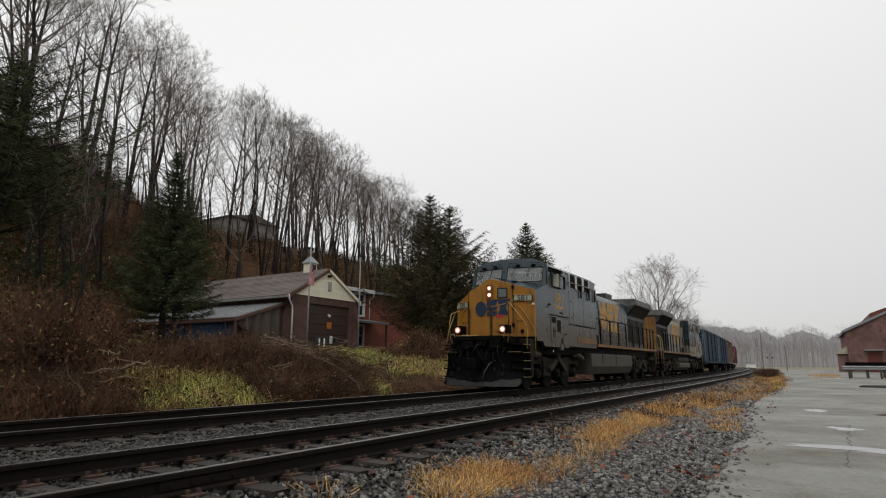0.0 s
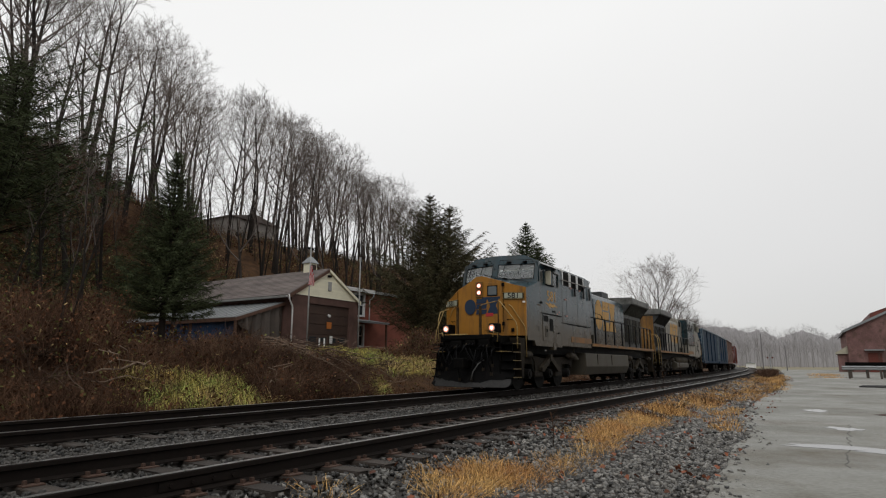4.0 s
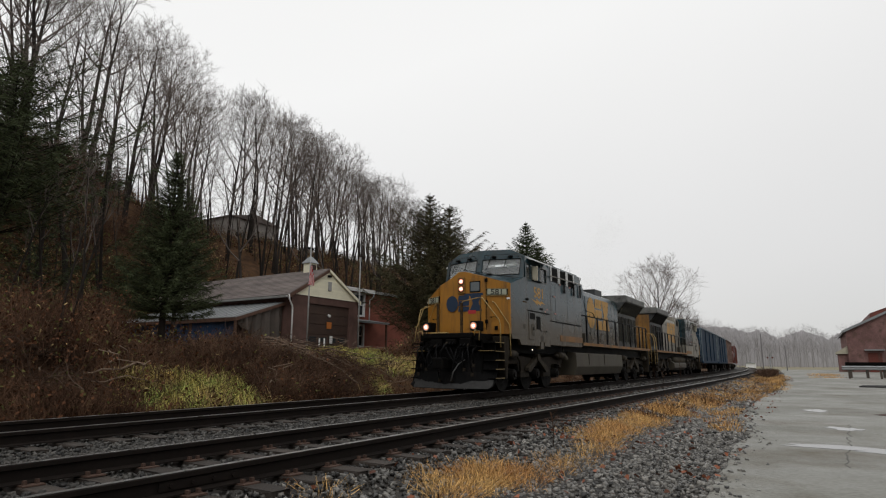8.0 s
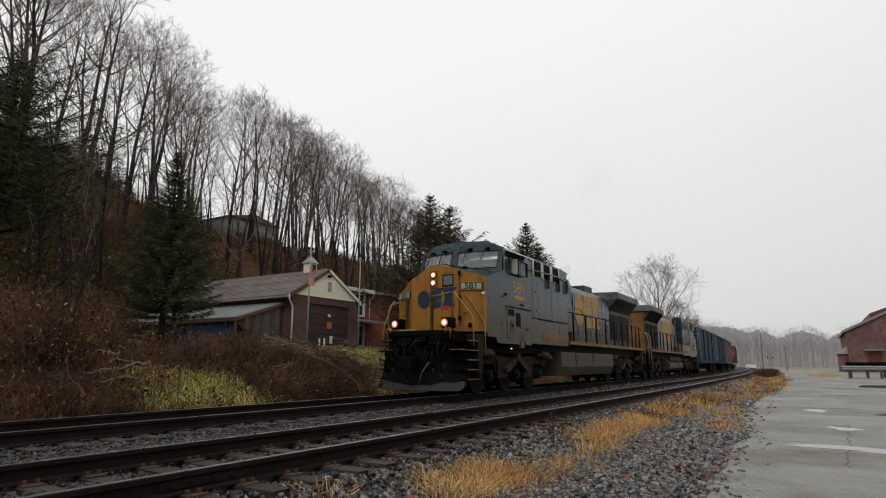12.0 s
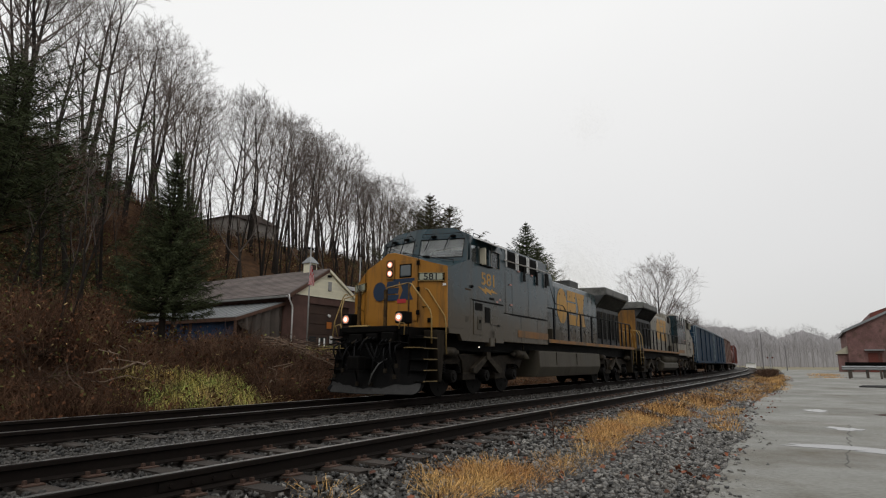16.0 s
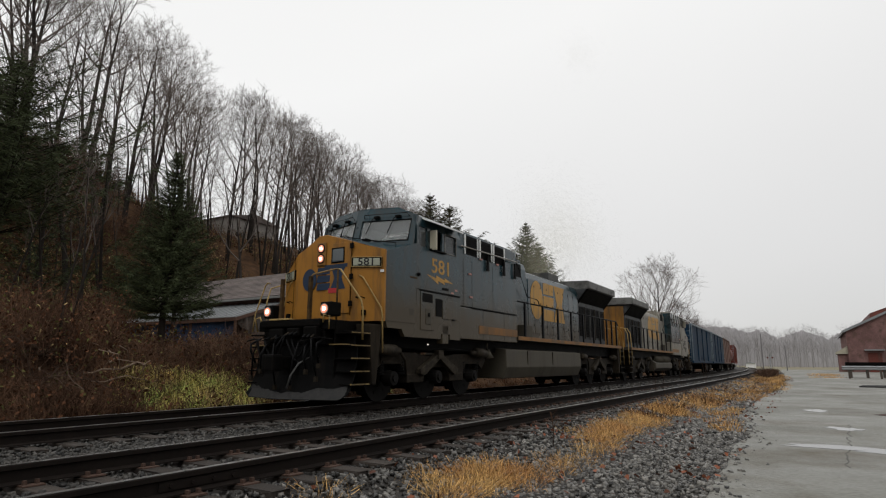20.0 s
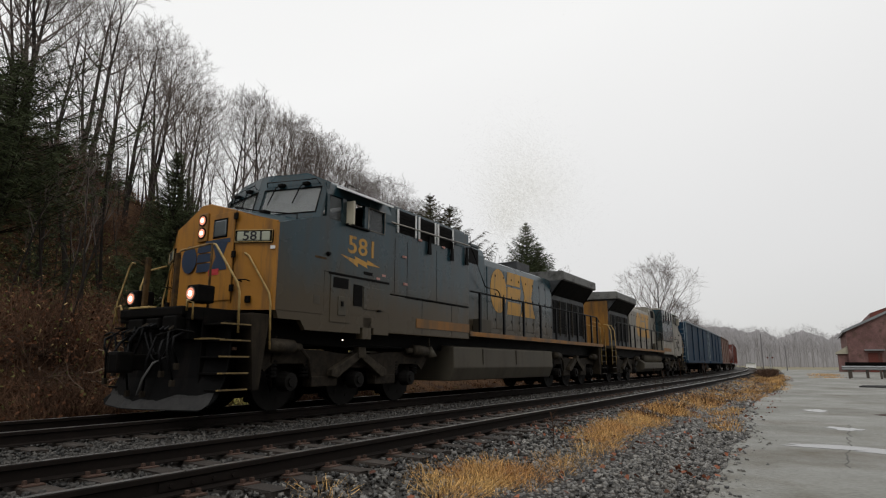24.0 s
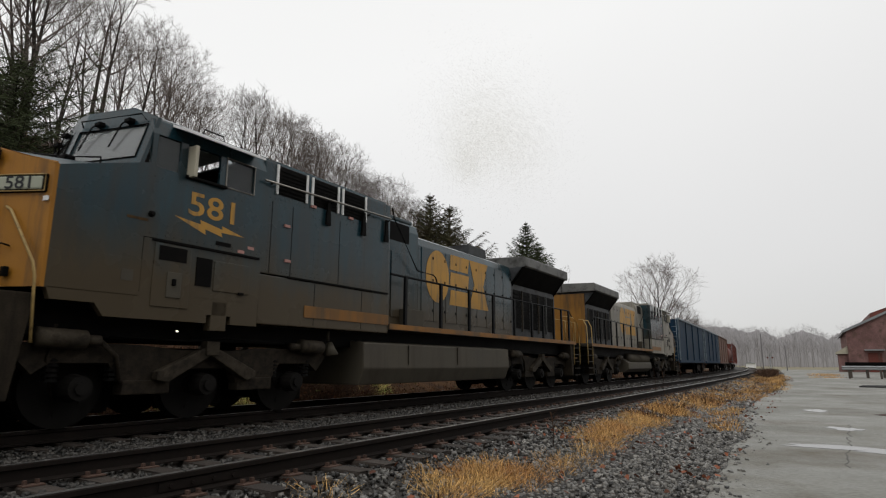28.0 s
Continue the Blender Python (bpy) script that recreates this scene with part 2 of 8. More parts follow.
M_TAN = mat("dead_grass", (0.66, 0.42, 0.165), 0.8, vary=0.3, scale=1.7, tint=(0.44, 0.225, 0.085), bump=0, island=0.55, spec=0.1)
M_GREEN = mat("coarse_green_grass", (0.215, 0.290, 0.072), 0.7, vary=0.3, scale=1.3, tint=(0.46, 0.33, 0.105), bump=0, island=0.8, spec=0.1)
M_BARK = mat("grey_brown_bark", (0.038, 0.032, 0.028), 0.9, vary=0.3, scale=2, bump=0.5, fine=25, stretch=(1, 1, 0.3), random=0.35, spec=0.05)
M_TWIG = mat("fine_twigs", (0.142, 0.117, 0.103), 0.9, vary=0.2, scale=1.5, bump=0, random=0.3, spec=0.05)
M_NEEDLE = mat("spruce_needles", (0.074, 0.090, 0.044), 0.8, vary=0.3, scale=1.5, bump=0, island=0.5, spec=0.08)
M_CEDAR = mat("cedar_foliage", (0.060, 0.064, 0.034), 0.75, vary=0.3, scale=1.2, tint=(0.072, 0.056, 0.031), bump=0, island=0.5, spec=0.05)
M_BRUSH = mat("dry_brush_stems", (0.135, 0.080, 0.052), 0.95, vary=0.35, scale=1.4, tint=(0.030, 0.019, 0.015), bump=0, island=0.5, spec=0.03)
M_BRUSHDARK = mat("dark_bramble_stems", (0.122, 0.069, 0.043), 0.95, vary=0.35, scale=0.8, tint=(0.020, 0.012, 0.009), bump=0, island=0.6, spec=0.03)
M_STRAW = mat("straw_wisps", (0.50, 0.36, 0.17), 0.85, vary=0.3, scale=1.5, bump=0, island=0.6, spec=0.05)
M_OLIVE = mat("olive_leaves", (0.145, 0.155, 0.05), 0.8, vary=0.3, scale=0.7, tint=(0.06, 0.045, 0.02), bump=0, island=0.7, spec=0.05)
M_DEADLEAF = mat("withered_leaves", (0.150, 0.068, 0.036), 0.85, vary=0.35, scale=1.3, tint=(0.035, 0.018, 0.012), bump=0, island=0.75, spec=0.03)

# ---- plan: two tracks that bend away to the left ----
NEAR, FAR, BEND, BEND_AT, GAUGE = 5.251, 9.488, 0.00070, 4.21, 0.755


def bend(x):
    return BEND * max(0.0, x - BEND_AT) ** 2 / 2


def smooth(a, b, v):
    t = min(1.0, max(0.0, (v - a) / (b - a)))
    return t * t * (3 - 2 * t)


def land(x, y):
    """Height of the ground."""
    q = y - bend(x)
    z = -0.46
    z += 0.22 * smooth(2.7, 4.1, q)
    z -= 0.12 * smooth(11.2, 12.0, q)
    bank = 1.25 * smooth(11.9, 16.5, q) + 0.75 * smooth(15.5, 24.0, q)
    bank *= 1 - 0.8 * smooth(75, 140, x)
    z += bank
    rise = 15.2 * smooth(32, 66, y + 0.04 * x) + 3 * smooth(60, 140, y)
    rise += 5.0 * smooth(40, 66, y) * (1 - smooth(24, 40, x))
    z += rise * (1 - 0.95 * smooth(112, 165, x)) * (1 - 0.4 * smooth(-25, -70, x))
    z -= 0.5 * smooth(40, 90, x) * (1 - smooth(-2, 6, q)) * 0
    if q > 11.9:
        z += 0.22 * noise.noise((x * 0.35, y * 0.35, 0)) * smooth(12, 15, q) + 0.10 * noise.noise((x * 1.1, y * 1.1, 3))
    return z


def lot_edge(x):
    """Where the asphalt ends beside the track."""
    return float(np.interp(x, (-12, 7, 11.5, 12.7, 17.5, 25, 40, 60, 115, 190), (1.0, 1.08, 1.3, 1.25, 1.78, 2.05, 1.95, 2.5, 4.9, 8.8)))


def grid_axis(lo, near0, near1, hi, step, far_steps):
    a = [lo + (near0 - lo) * (1 - (1 - i / far_steps) ** 2) for i in range(far_steps)]
    b = [near0 + step * i for i in range(int((near1 - near0) / step) + 1)]
    c = [b[-1] + (hi - b[-1]) * (i / far_steps) ** 2 for i in range(1, far_steps + 1)]
    return a + b + c


def build_ground():
    xs = grid_axis(-1500, -20, 120, 2500, 1.0, 18)
    ys = grid_axis(-1500, -6, 70, 2500, 0.7, 18)
    verts = [(x, y, land(x, y)) for y in ys for x in xs]
    w = len(xs)
    faces, slot = [], []
    for j in range(len(ys) - 1):
        for i in range(w - 1):
            faces.append((j * w + i, j * w + i + 1, (j + 1) * w + i + 1, (j + 1) * w + i))
            x, y = (xs[i] + xs[i + 1]) / 2, (ys[j] + ys[j + 1]) / 2
            slot.append(1 if 0.9 < y - bend(x) < 12.3 and -300 < x < 300 else (2 if y - bend(x) <= 0.9 and x < 160 and y > -60 else (3 if x >= 160 and y < 60 else 0)))
    ob = raw("ground", verts, faces, [M_SOIL, M_BED, M_ASPHALT, M_FIELD], smooth=True)
    ob.data.polygons.foreach_set("material_index", slot)
    tagged(ob, "leaf-strewn soil, gravel track bed and worn wet asphalt", "ground", kind="structure")


def asphalt():
    m = mat("wet_asphalt", (0.215, 0.213, 0.190), 0.47, vary=0.4, scale=0.22, tint=(0.155, 0.154, 0.135), bump=1.0, fine=22, rough_vary=0.34, dirt=(0.11, 0.095, 0.07), dirt_amount=0.4, spec=0.25, stretch=(1.0, 0.8, 1.0))
    # dry worn patches beside damp ones that take a sheen
    N, L = m.node_tree.nodes, m.node_tree.links
    b, no, co = N["Principled BSDF"], N.new("ShaderNodeTexNoise"), N.new("ShaderNodeTexCoord")
    no.inputs["Scale"].default_value, no.inputs["Detail"].default_value, no.inputs["Roughness"].default_value = 0.3, 9, 0.7
    L.new(co.outputs["Object"], no.inputs["Vector"])
    for socket, lo, hi in (("Specular IOR Level", 0.18, 0.46), ("Roughness", 0.66, 0.38)):
        mr = N.new("ShaderNodeMapRange")
        mr.inputs["From Min"].default_value, mr.inputs["From Max"].default_value = 0.40, 0.68
        mr.inputs["To Min"].default_value, mr.inputs["To Max"].default_value = lo, hi
        L.new(no.outputs["Fac"], mr.inputs["Value"])
        L.new(mr.outputs[0], b.inputs[socket])
    return m


M_ASPHALT = asphalt()
build_ground()

RAIL_OUT = [(-0.07, -0.172), (0.07, -0.172), (0.07, -0.160), (0.012, -0.142), (0.009, -0.055), (0.037, -0.042), (0.037, -0.006), (0.030, 0.0), (-0.030, 0.0), (-0.037, -0.006), (-0.037, -0.042), (-0.009, -0.055), (-0.012, -0.142), (-0.07, -0.160)]


def build_track(name, y0, label):
    track = thing(name, label, "railway track", kind="structure")
    xs = [-40 + 2.0 * i for i in range(120)]
    for side in (-1, 1):
        bm = bmesh.new()
        loft(bm, [[(x, y0 + side * GAUGE + bend(x) + p[0], p[1]) for p in RAIL_OUT] for x in xs])
        part("rail", bm, M_RAIL, track, "dark rusty rail with a polished head")
        bm = bmesh.new()
        loft(bm, [[(x, y0 + side * GAUGE + bend(x) + q, z) for q, z in ((-0.027, 0.0015), (0.027, 0.0015), (0.027, 0.004), (-0.027, 0.004))] for x in xs])
        part("railhead", bm, M_RAILTOP, track, "shiny worn running surface")
    return track


track_near = build_track("track_near", NEAR, "straight rusty-sided railway track on grey ballast")
track_far = build_track("track_far", FAR, "railway track under the train, rusty rails on ballast")

# ---- the train ----
def nose_at(t):
    """Where the leading nose is along the track at t seconds: it gathers speed from a crawl."""
    return 18.226 - 0.13930 * t - 0.013308 * t * t - 0.000044 * t ** 3


CARS, WHEELS = [], []
AXLES = (1.2, 3.15, 5.05, 14.95, 16.85, 18.8)


def car_pose(x, front, rear, flip=False):
    """A vehicle whose local x = 0 lies at x on the track, with its two pivots at local front and rear."""
    sg = -1 if flip else 1
    xa, xb = x + sg * front, x + sg * rear
    ya, yb = FAR + bend(xa), FAR + bend(xb)
    th = math.atan2(yb - ya, xb - xa)
    c, s = math.cos(th), math.sin(th)
    return Matrix.Translation((xa - front * c, ya - front * s, 0)) @ Matrix.Rotation(th, 4, "Z")


def one(name, parent, material, maker, label="", smooth=False):
    bm = bmesh.new()
    maker(bm)
    return part(name, bm, material, parent, label, smooth)


def block(name, parent, material, x0, x1, y0, y1, z0, z1, bevel=0.012, label=""):
    return one(name, parent, material, lambda bm: box(bm, x0, x1, y0, y1, z0, z1, bevel), label)


def rod(name, parent, material, pts, r=0.018, label=""):
    return one(name, parent, material, lambda bm: tube(bm, pts, r), label, True)


def holed(bm, at, us, zs, holes, t):
    """A plate t thick over the grid us x zs, left open in the cells named in holes; at(u, z, depth) gives the place."""
    for i in range(len(us) - 1):
        for j in range(len(zs) - 1):
            if (i, j) in holes:
                continue
            v = [bm.verts.new(at(u, z, d)) for d in (0, t) for u in us[i:i + 2] for z in zs[j:j + 2]]
            for f in ((0, 1, 3, 2), (4, 6, 7, 5), (0, 4, 5, 1), (2, 3, 7, 6), (0, 2, 6, 4), (1, 5, 7, 3)):
                bm.faces.new([v[k] for k in f])


def wheelset(parent, u, rad=0.533, axle_half=1.08):
    def make(bm):
        cyl(bm, (0, -axle_half, 0), (0, axle_half, 0), 0.085, n=10)
        for sd in (-1, 1):
            v = sd * 0.79
            cyl(bm, (0, v - 0.065, 0), (0, v + 0.065, 0), rad, n=28)
            cyl(bm, (0, v - sd * 0.065, 0), (0, v - sd * 0.095, 0), rad + 0.028, n=28)
            cyl(bm, (0, v + sd * 0.05, 0), (0, v + sd * 0.11, 0), 0.17, 0.12, n=12)
            for k in range(6):
                a = k * math.pi / 3
                c, s = math.cos(a) * 0.34, math.sin(a) * 0.34
                cyl(bm, (c, v + sd * 0.06, s), (c, v + sd * 0.075, s), 0.055, n=8)
    w = one("wheelset", parent, M_WHEEL, make)
    w.location = (u, 0, rad)
    WHEELS.append((w, u, rad))
    return w


def truck_side(bm, c, sd, span=1.93):
    """One cast side of a three-axle bogie: a humped frame with journal boxes and slanted arms."""
    out = []
    for u, z in ((-2.75, 0.98), (-2.6, 1.12), (-1.1, 1.12), (-0.5, 1.06), (0.5, 1.06), (1.1, 1.12), (2.6, 1.12), (2.75, 0.98), (2.5, 0.72), (2.3, 0.86), (1.55, 0.86), (1.3, 0.5), (0.66, 0.46), (0.5, 0.78), (-0.5, 0.78), (-0.66, 0.46), (-1.3, 0.5), (-1.55, 0.86), (-2.3, 0.86), (-2.5, 0.72)):
        out.append((c + u, z))
    prism(bm, out, "y", sd * 1.02, sd * 1.2)
    box(bm, c - 1.35, c - 0.62, sd * 1.0, sd * 1.24, 0.42, 0.62, 0.02)
    box(bm, c + 0.62, c + 1.35, sd * 1.0, sd * 1.24, 0.42, 0.62, 0.02)


def bogie(parent, c, far_side=True):
    tr = one("bogie", parent, M_TRUCK, lambda bm: (box(bm, c - 2.5, c + 2.5, -0.6, 0.6, 0.75, 1.1, 0.03), box(bm, c - 2.9, c - 2.72, -1.2, 1.2, 0.85, 1.05, 0.02)))
    for sd in (-1, 1):
        one("side_frame", tr, M_TRUCK, lambda bm: truck_side(bm, c, sd), "dusty cast steel bogie side")

        def arms(bm):
            for s in (-1, 1):
                prism(bm, [(c, 1.15), (c, 0.98), (c + s * 0.72, 0.58), (c + s * 0.9, 0.62), (c + s * 0.9, 0.74)], "y", sd * 1.2, sd * 1.34, bevel=0.015)
            box(bm, c - 0.12, c + 0.12, sd * 1.2, sd * 1.37, 0.98, 1.2, 0.015)
        one("spring_arm", tr, M_ARM, arms, "pale dusty slanted bogie arms")
        for du in (-1.93, 0, 1.9):
            one("journal_box", tr, M_WHEEL, lambda bm: (cyl(bm, (c + du, sd * 1.08, 0.533), (c + du, sd * 1.3, 0.533), 0.19, 0.16, n=14), cyl(bm, (c + du, sd * 1.3, 0.533), (c + du, sd * 1.34, 0.533), 0.09, n=8)))
        for du in (-2.25, -1.45, 1.45, 2.25):
            def coil(bm):
                for k in range(5):
                    cyl(bm, (c + du, sd * 1.12, 0.62 + 0.065 * k), (c + du, sd * 1.12, 0.66 + 0.065 * k), 0.10, 0.085, n=9)
            one("coil_spring", tr, M_BLACK, coil)
        one("brake_cylinder", tr, M_ARM, lambda bm: (cyl(bm, (c - 2.55, sd * 1.3, 1.18), (c - 1.95, sd * 1.3, 1.16), 0.13, n=14), cyl(bm, (c - 1.95, sd * 1.3, 1.16), (c - 1.75, sd * 1.3, 1.16), 0.07, n=8)), "dusty brake cylinder", True)
        one("brake_cylinder", tr, M_ARM, lambda bm: (cyl(bm, (c + 1.95, sd * 1.3, 1.18), (c + 2.5, sd * 1.3, 1.16), 0.13, n=14), cyl(bm, (c + 1.7, sd * 1.3, 1.16), (c + 1.95, sd * 1.3, 1.16), 0.07, n=8)), "dusty brake cylinder", True)
        rod("brake_rod", tr, M_TRUCK, [(c - 1.75, sd * 1.3, 1.16), (c - 1.5, sd * 1.28, 0.95), (c - 1.42, sd * 1.26, 0.62)], 0.035)
        rod("sand_pipe", tr, M_TRUCK, [(c - 2.3, sd * 1.25, 1.35), (c - 2.35, sd * 1.2, 0.9), (c - 2.1, sd * 0.95, 0.35)], 0.022)
        rod("air_pipe", tr, M_BLACK, [(c - 1.6, sd * 1.24, 1.22), (c - 0.4, sd * 1.26, 1.2), (c + 0.3, sd * 1.26, 1.26), (c + 1.6, sd * 1.24, 1.22)], 0.016)
    return tr


def emblem_shapes(parent, material, at, w, h):
    """Three plain painted shapes in a row: an oval, three slanted bars and an hourglass."""
    cell = w / 3

    def oval(bm):
        n = 28
        bm.faces.new([bm.verts.new(at(-cell + 0.50 * cell * math.cos(6.2832 * i / n), 0.5 * h * math.sin(6.2832 * i / n))) for i in range(n)])

    def bars(bm):
        for z in (0.35, 0.0, -0.35):
            quad(bm, at(-cell * 0.42, h * (z + 0.15)), at(cell * 0.48, h * (z + 0.15)), at(cell * 0.42, h * (z - 0.15)), at(-cell * 0.48, h * (z - 0.15)))

    def hourglass(bm):
        bm.faces.new([bm.verts.new(at(cell + a * cell, b * h)) for a, b in ((-0.5, 0.5), (0.5, 0.5), (0.24, 0.0), (0.52, -0.5), (-0.52, -0.5), (-0.24, 0.0))])
    for mk in (oval, bars, hourglass):
        bm = bmesh.new()
        mk(bm)
        part("painted_shape", bm, material, parent, "faded painted emblem shape")


def lamp(parent, u, v, z, r=0.095, hood=True):
    ho = one("headlight", parent, M_BLACK, lambda bm: cyl(bm, (u + 0.12, v, z), (u, v, z), r * 1.1, r * 1.3, n=16), "round lit headlight")
    ln = one("lens", ho, M_LENS, lambda bm: cyl(bm, (u + 0.02, v, z), (u - 0.006, v, z), r, r * 0.96, n=16), "glowing warm lens")
    one("bulb", ln, M_LAMP, lambda bm: cyl(bm, (u, v, z), (u - 0.012, v, z), r * 0.5, r * 0.42, n=12), "bright white bulb")
    return ho


def number_board(parent, m, text):
    """A lit number board; m puts its local xy plane on the nose, x to the reader's right."""
    nb = one("number_board", parent, M_BLACK, lambda bm: box(bm, -0.355, 0.355, -0.122, 0.122, -0.05, 0.018, 0.03, m), "black-framed pale number board")
    one("frame_edge", nb, M_YRAIL, lambda bm: tube(bm, [m @ Vector(p) for p in ((-0.34, -0.108, 0.02), (0.34, -0.108, 0.02), (0.34, 0.108, 0.02), (-0.34, 0.108, 0.02), (-0.34, -0.108, 0.02))], 0.009), "worn pale frame edge")
    one("number_panel", nb, M_BOARD, lambda bm: box(bm, -0.305, 0.305, -0.088, 0.088, 0.0, 0.026, 0.025, m), "off-white lit panel")
    letters("number", text, 0.235, M_INK, m @ Matrix.Translation((0, -0.005, 0.029)) @ Matrix.Diagonal((1.15, 1, 1, 1)), nb, 0.002, "black digits")


M_WHEEL = mat("oily_black_wheel", (0.010, 0.009, 0.008), 0.65, vary=0.3, scale=5, bump=0.1, spec=0.1)


def build_loco(hood_paint, cab_paint, emblem, number, lit, label):
    lo = thing("locomotive", label, "locomotive", "locomotives of the train")
    W = 1.53
    # underframe, walkways, skirts
    block("underframe", lo, M_BLACK, 0.2, 19.6, -1.1, 1.1, 1.2, 1.7)
    for sd in (-1, 1):
        y = sd * 1.30
        block("walkway", lo, M_GREY, 7.55, 19.9, min(sd * 1.0, sd * W), max(sd * 1.0, sd * W), 1.60, 1.74)
        block("sill_stripe", lo, M_STRIPE, 7.56, 19.88, min(sd * W, sd * (W + 0.012)), max(sd * W, sd * (W + 0.012)), 1.615, 1.735, 0.003, "worn orange stripe along the sill")
        block("sill_stripe", lo, M_STRIPE, 4.95, 7.54, min(sd * 1.505, sd * 1.516), max(sd * 1.505, sd * 1.516), 1.70, 1.92, 0.003, "worn orange stripe along the sill")
        # skirt with its raised front notch
        one("skirt", lo, cab_paint, lambda bm: prism(bm, [(0.52, 1.85), (0.60, 1.64), (1.14, 1.64), (1.27, 1.47), (2.85, 1.47), (2.85, 1.60), (3.30, 1.60), (3.30, 1.47), (3.83, 1.47), (3.83, 1.85)], "y", sd * 1.42, sd * W), "dust-covered blue cab skirt")
        block("air_box", lo, cab_paint, 2.93, 3.22, min(sd * 1.35, sd * 1.53), max(sd * 1.35, sd * 1.53), 1.36, 1.82, 0.01)
        # engine-room side block behind the cab
        block("side_casing", lo, M_BLUE, 3.85, 7.55, min(0.2 * sd, sd * 1.5), max(0.2 * sd, sd * 1.5), 2.40, 4.44, 0.02, "dark blue equipment casing with bolted panels")
        block("lower_casing", lo, cab_paint, 3.85, 7.55, min(0.2 * sd, sd * 1.5), max(0.2 * sd, sd * 1.5), 1.52, 2.38, 0.02, "road-dirty blue lower casing")
        for u in (4.05, 4.55, 5.2, 5.85, 6.6):
            block("panel_seam", lo, M_BLACK, u, u + 0.014, min(sd * 1.5, sd * 1.503), max(sd * 1.5, sd * 1.503), 1.56 if u in (5.2, 6.6) else 2.42, 2.36 if u in (5.2, 6.6) else 3.72, 0)
        block("panel_ledge", lo, M_BLACK, 4.5, 7.5, min(sd * 1.5, sd * 1.525), max(sd * 1.5, sd * 1.525), 2.38, 2.41, 0)
        # three screened openings high on the casing
        for u in (4.13, 5.02, 5.90):
            gr = block("intake_screen", lo, M_BLACK, u, u + 0.72, min(sd * 1.49, sd * 1.508), max(sd * 1.49, sd * 1.508), 3.87, 4.41, 0.004, "dark screened air intake")
            for k in range(7):
                block("slat", gr, M_BLACK, u + 0.02, u + 0.70, min(sd * 1.5, sd * 1.522), max(sd * 1.5, sd * 1.522), 3.90 + 0.07 * k, 3.925 + 0.07 * k, 0)
            for du in (-0.02, 0.72):
                block("frame_strip", gr, M_WHITE, u + du, u + du + 0.035, min(sd * 1.5, sd * 1.54), max(sd * 1.5, sd * 1.54), 3.86, 4.42, 0.004, "pale bare metal frame strip")
        rod("pipe_rail", lo, M_STEEL, [(3.78, sd * 1.60, 4.02), (7.45, sd * 1.60, 4.10)], 0.021, "thin grey pipe rail")
        for u in (4.0, 5.55, 6.7, 7.4):
            rod("rail_bracket", lo, M_BLACK, [(u, sd * 1.5, 4.02), (u, sd * 1.60, 4.05)], 0.014)
        for u in (5.45, 6.55, 7.35):
            one("hanging_flap", lo, M_BLACK, lambda bm: prism(bm, [(u - 0.03, 4.05), (u + 0.03, 4.05), (u + 0.07, 3.55), (u - 0.07, 3.55)], "y", sd * 1.53, sd * 1.57), "black rubber flap")
        for u, z in ((4.35, 3.30), (4.4, 2.66), (3.55, 2.75), (3.35, 2.66), (5.0, 3.82), (6.1, 3.82)):
            block("decal", lo, M_DECAL, u, u + 0.13, min(sd * 1.5, sd * 1.534), max(sd * 1.5, sd * 1.534), z, z + 0.05, 0, "small pale red decal")
        # narrow engine hood with doors
        for u0, u1, z1, pn in ((7.55, 9.36, 4.42, cab_paint), (9.36, 14.95, 4.16, hood_paint)):
            one("engine_hood", lo, pn, lambda bm: prism(bm, [(sd * 0.02, 1.74), (sd * 1.05, 1.74), (sd * 1.05, z1 - 0.28), (sd * 0.98, z1 - 0.08), (sd * 0.82, z1), (sd * 0.02, z1)], "x", u0, u1, bevel=0.01), "engine hood with tall doors")
        block("vent_opening", lo, M_BLACK, 8.05, 8.95, min(sd * 1.04, sd * 1.056), max(sd * 1.04, sd * 1.056), 3.82, 4.28, 0.003)
        for k in range(9):
            u = 9.5 + 0.6 * k
            dr = block("hood_door", lo, hood_paint, u + 0.012, u + 0.588, min(sd * 1.05, sd * 1.068), max(sd * 1.05, sd * 1.068), 1.95, 3.86, 0.006)
            for z in (2.2, 3.0, 3.6):
                block("latch", dr, M_BLACK, u + 0.52, u + 0.57, min(sd * 1.068, sd * 1.085), max(sd * 1.068, sd * 1.085), z, z + 0.07, 0.004)
        block("side_door", lo, cab_paint, 8.2, 9.2, min(sd * 1.05, sd * 1.072), max(sd * 1.05, sd * 1.072), 1.95, 3.55, 0.01)
        block("electric_box", lo, M_TANK, 8.55, 9.3, min(sd * 1.07, sd * 1.3), max(sd * 1.07, sd * 1.3), 1.76, 2.16, 0.015)
        # radiator end
        one("radiator_cab", lo, M_SOOT, lambda bm: prism(bm, [(sd * 0.02, 1.74), (sd * 1.02, 1.74), (sd * 1.02, 3.55), (sd * 1.46, 4.07), (sd * 0.02, 4.07)], "x", 14.97, 18.95, bevel=0.01), "soot-stained radiator casing")
        one("radiator_wing", lo, M_WING, lambda bm: prism(bm, [(sd * 0.02, 4.08), (sd * 1.52, 4.08), (sd * 1.56, 4.12), (sd * 1.56, 4.40), (sd * 1.5, 4.44), (sd * 0.02, 4.48)], "x", 15.05, 19.1, bevel=0.012), "overhanging radiator box, grey and sooty")
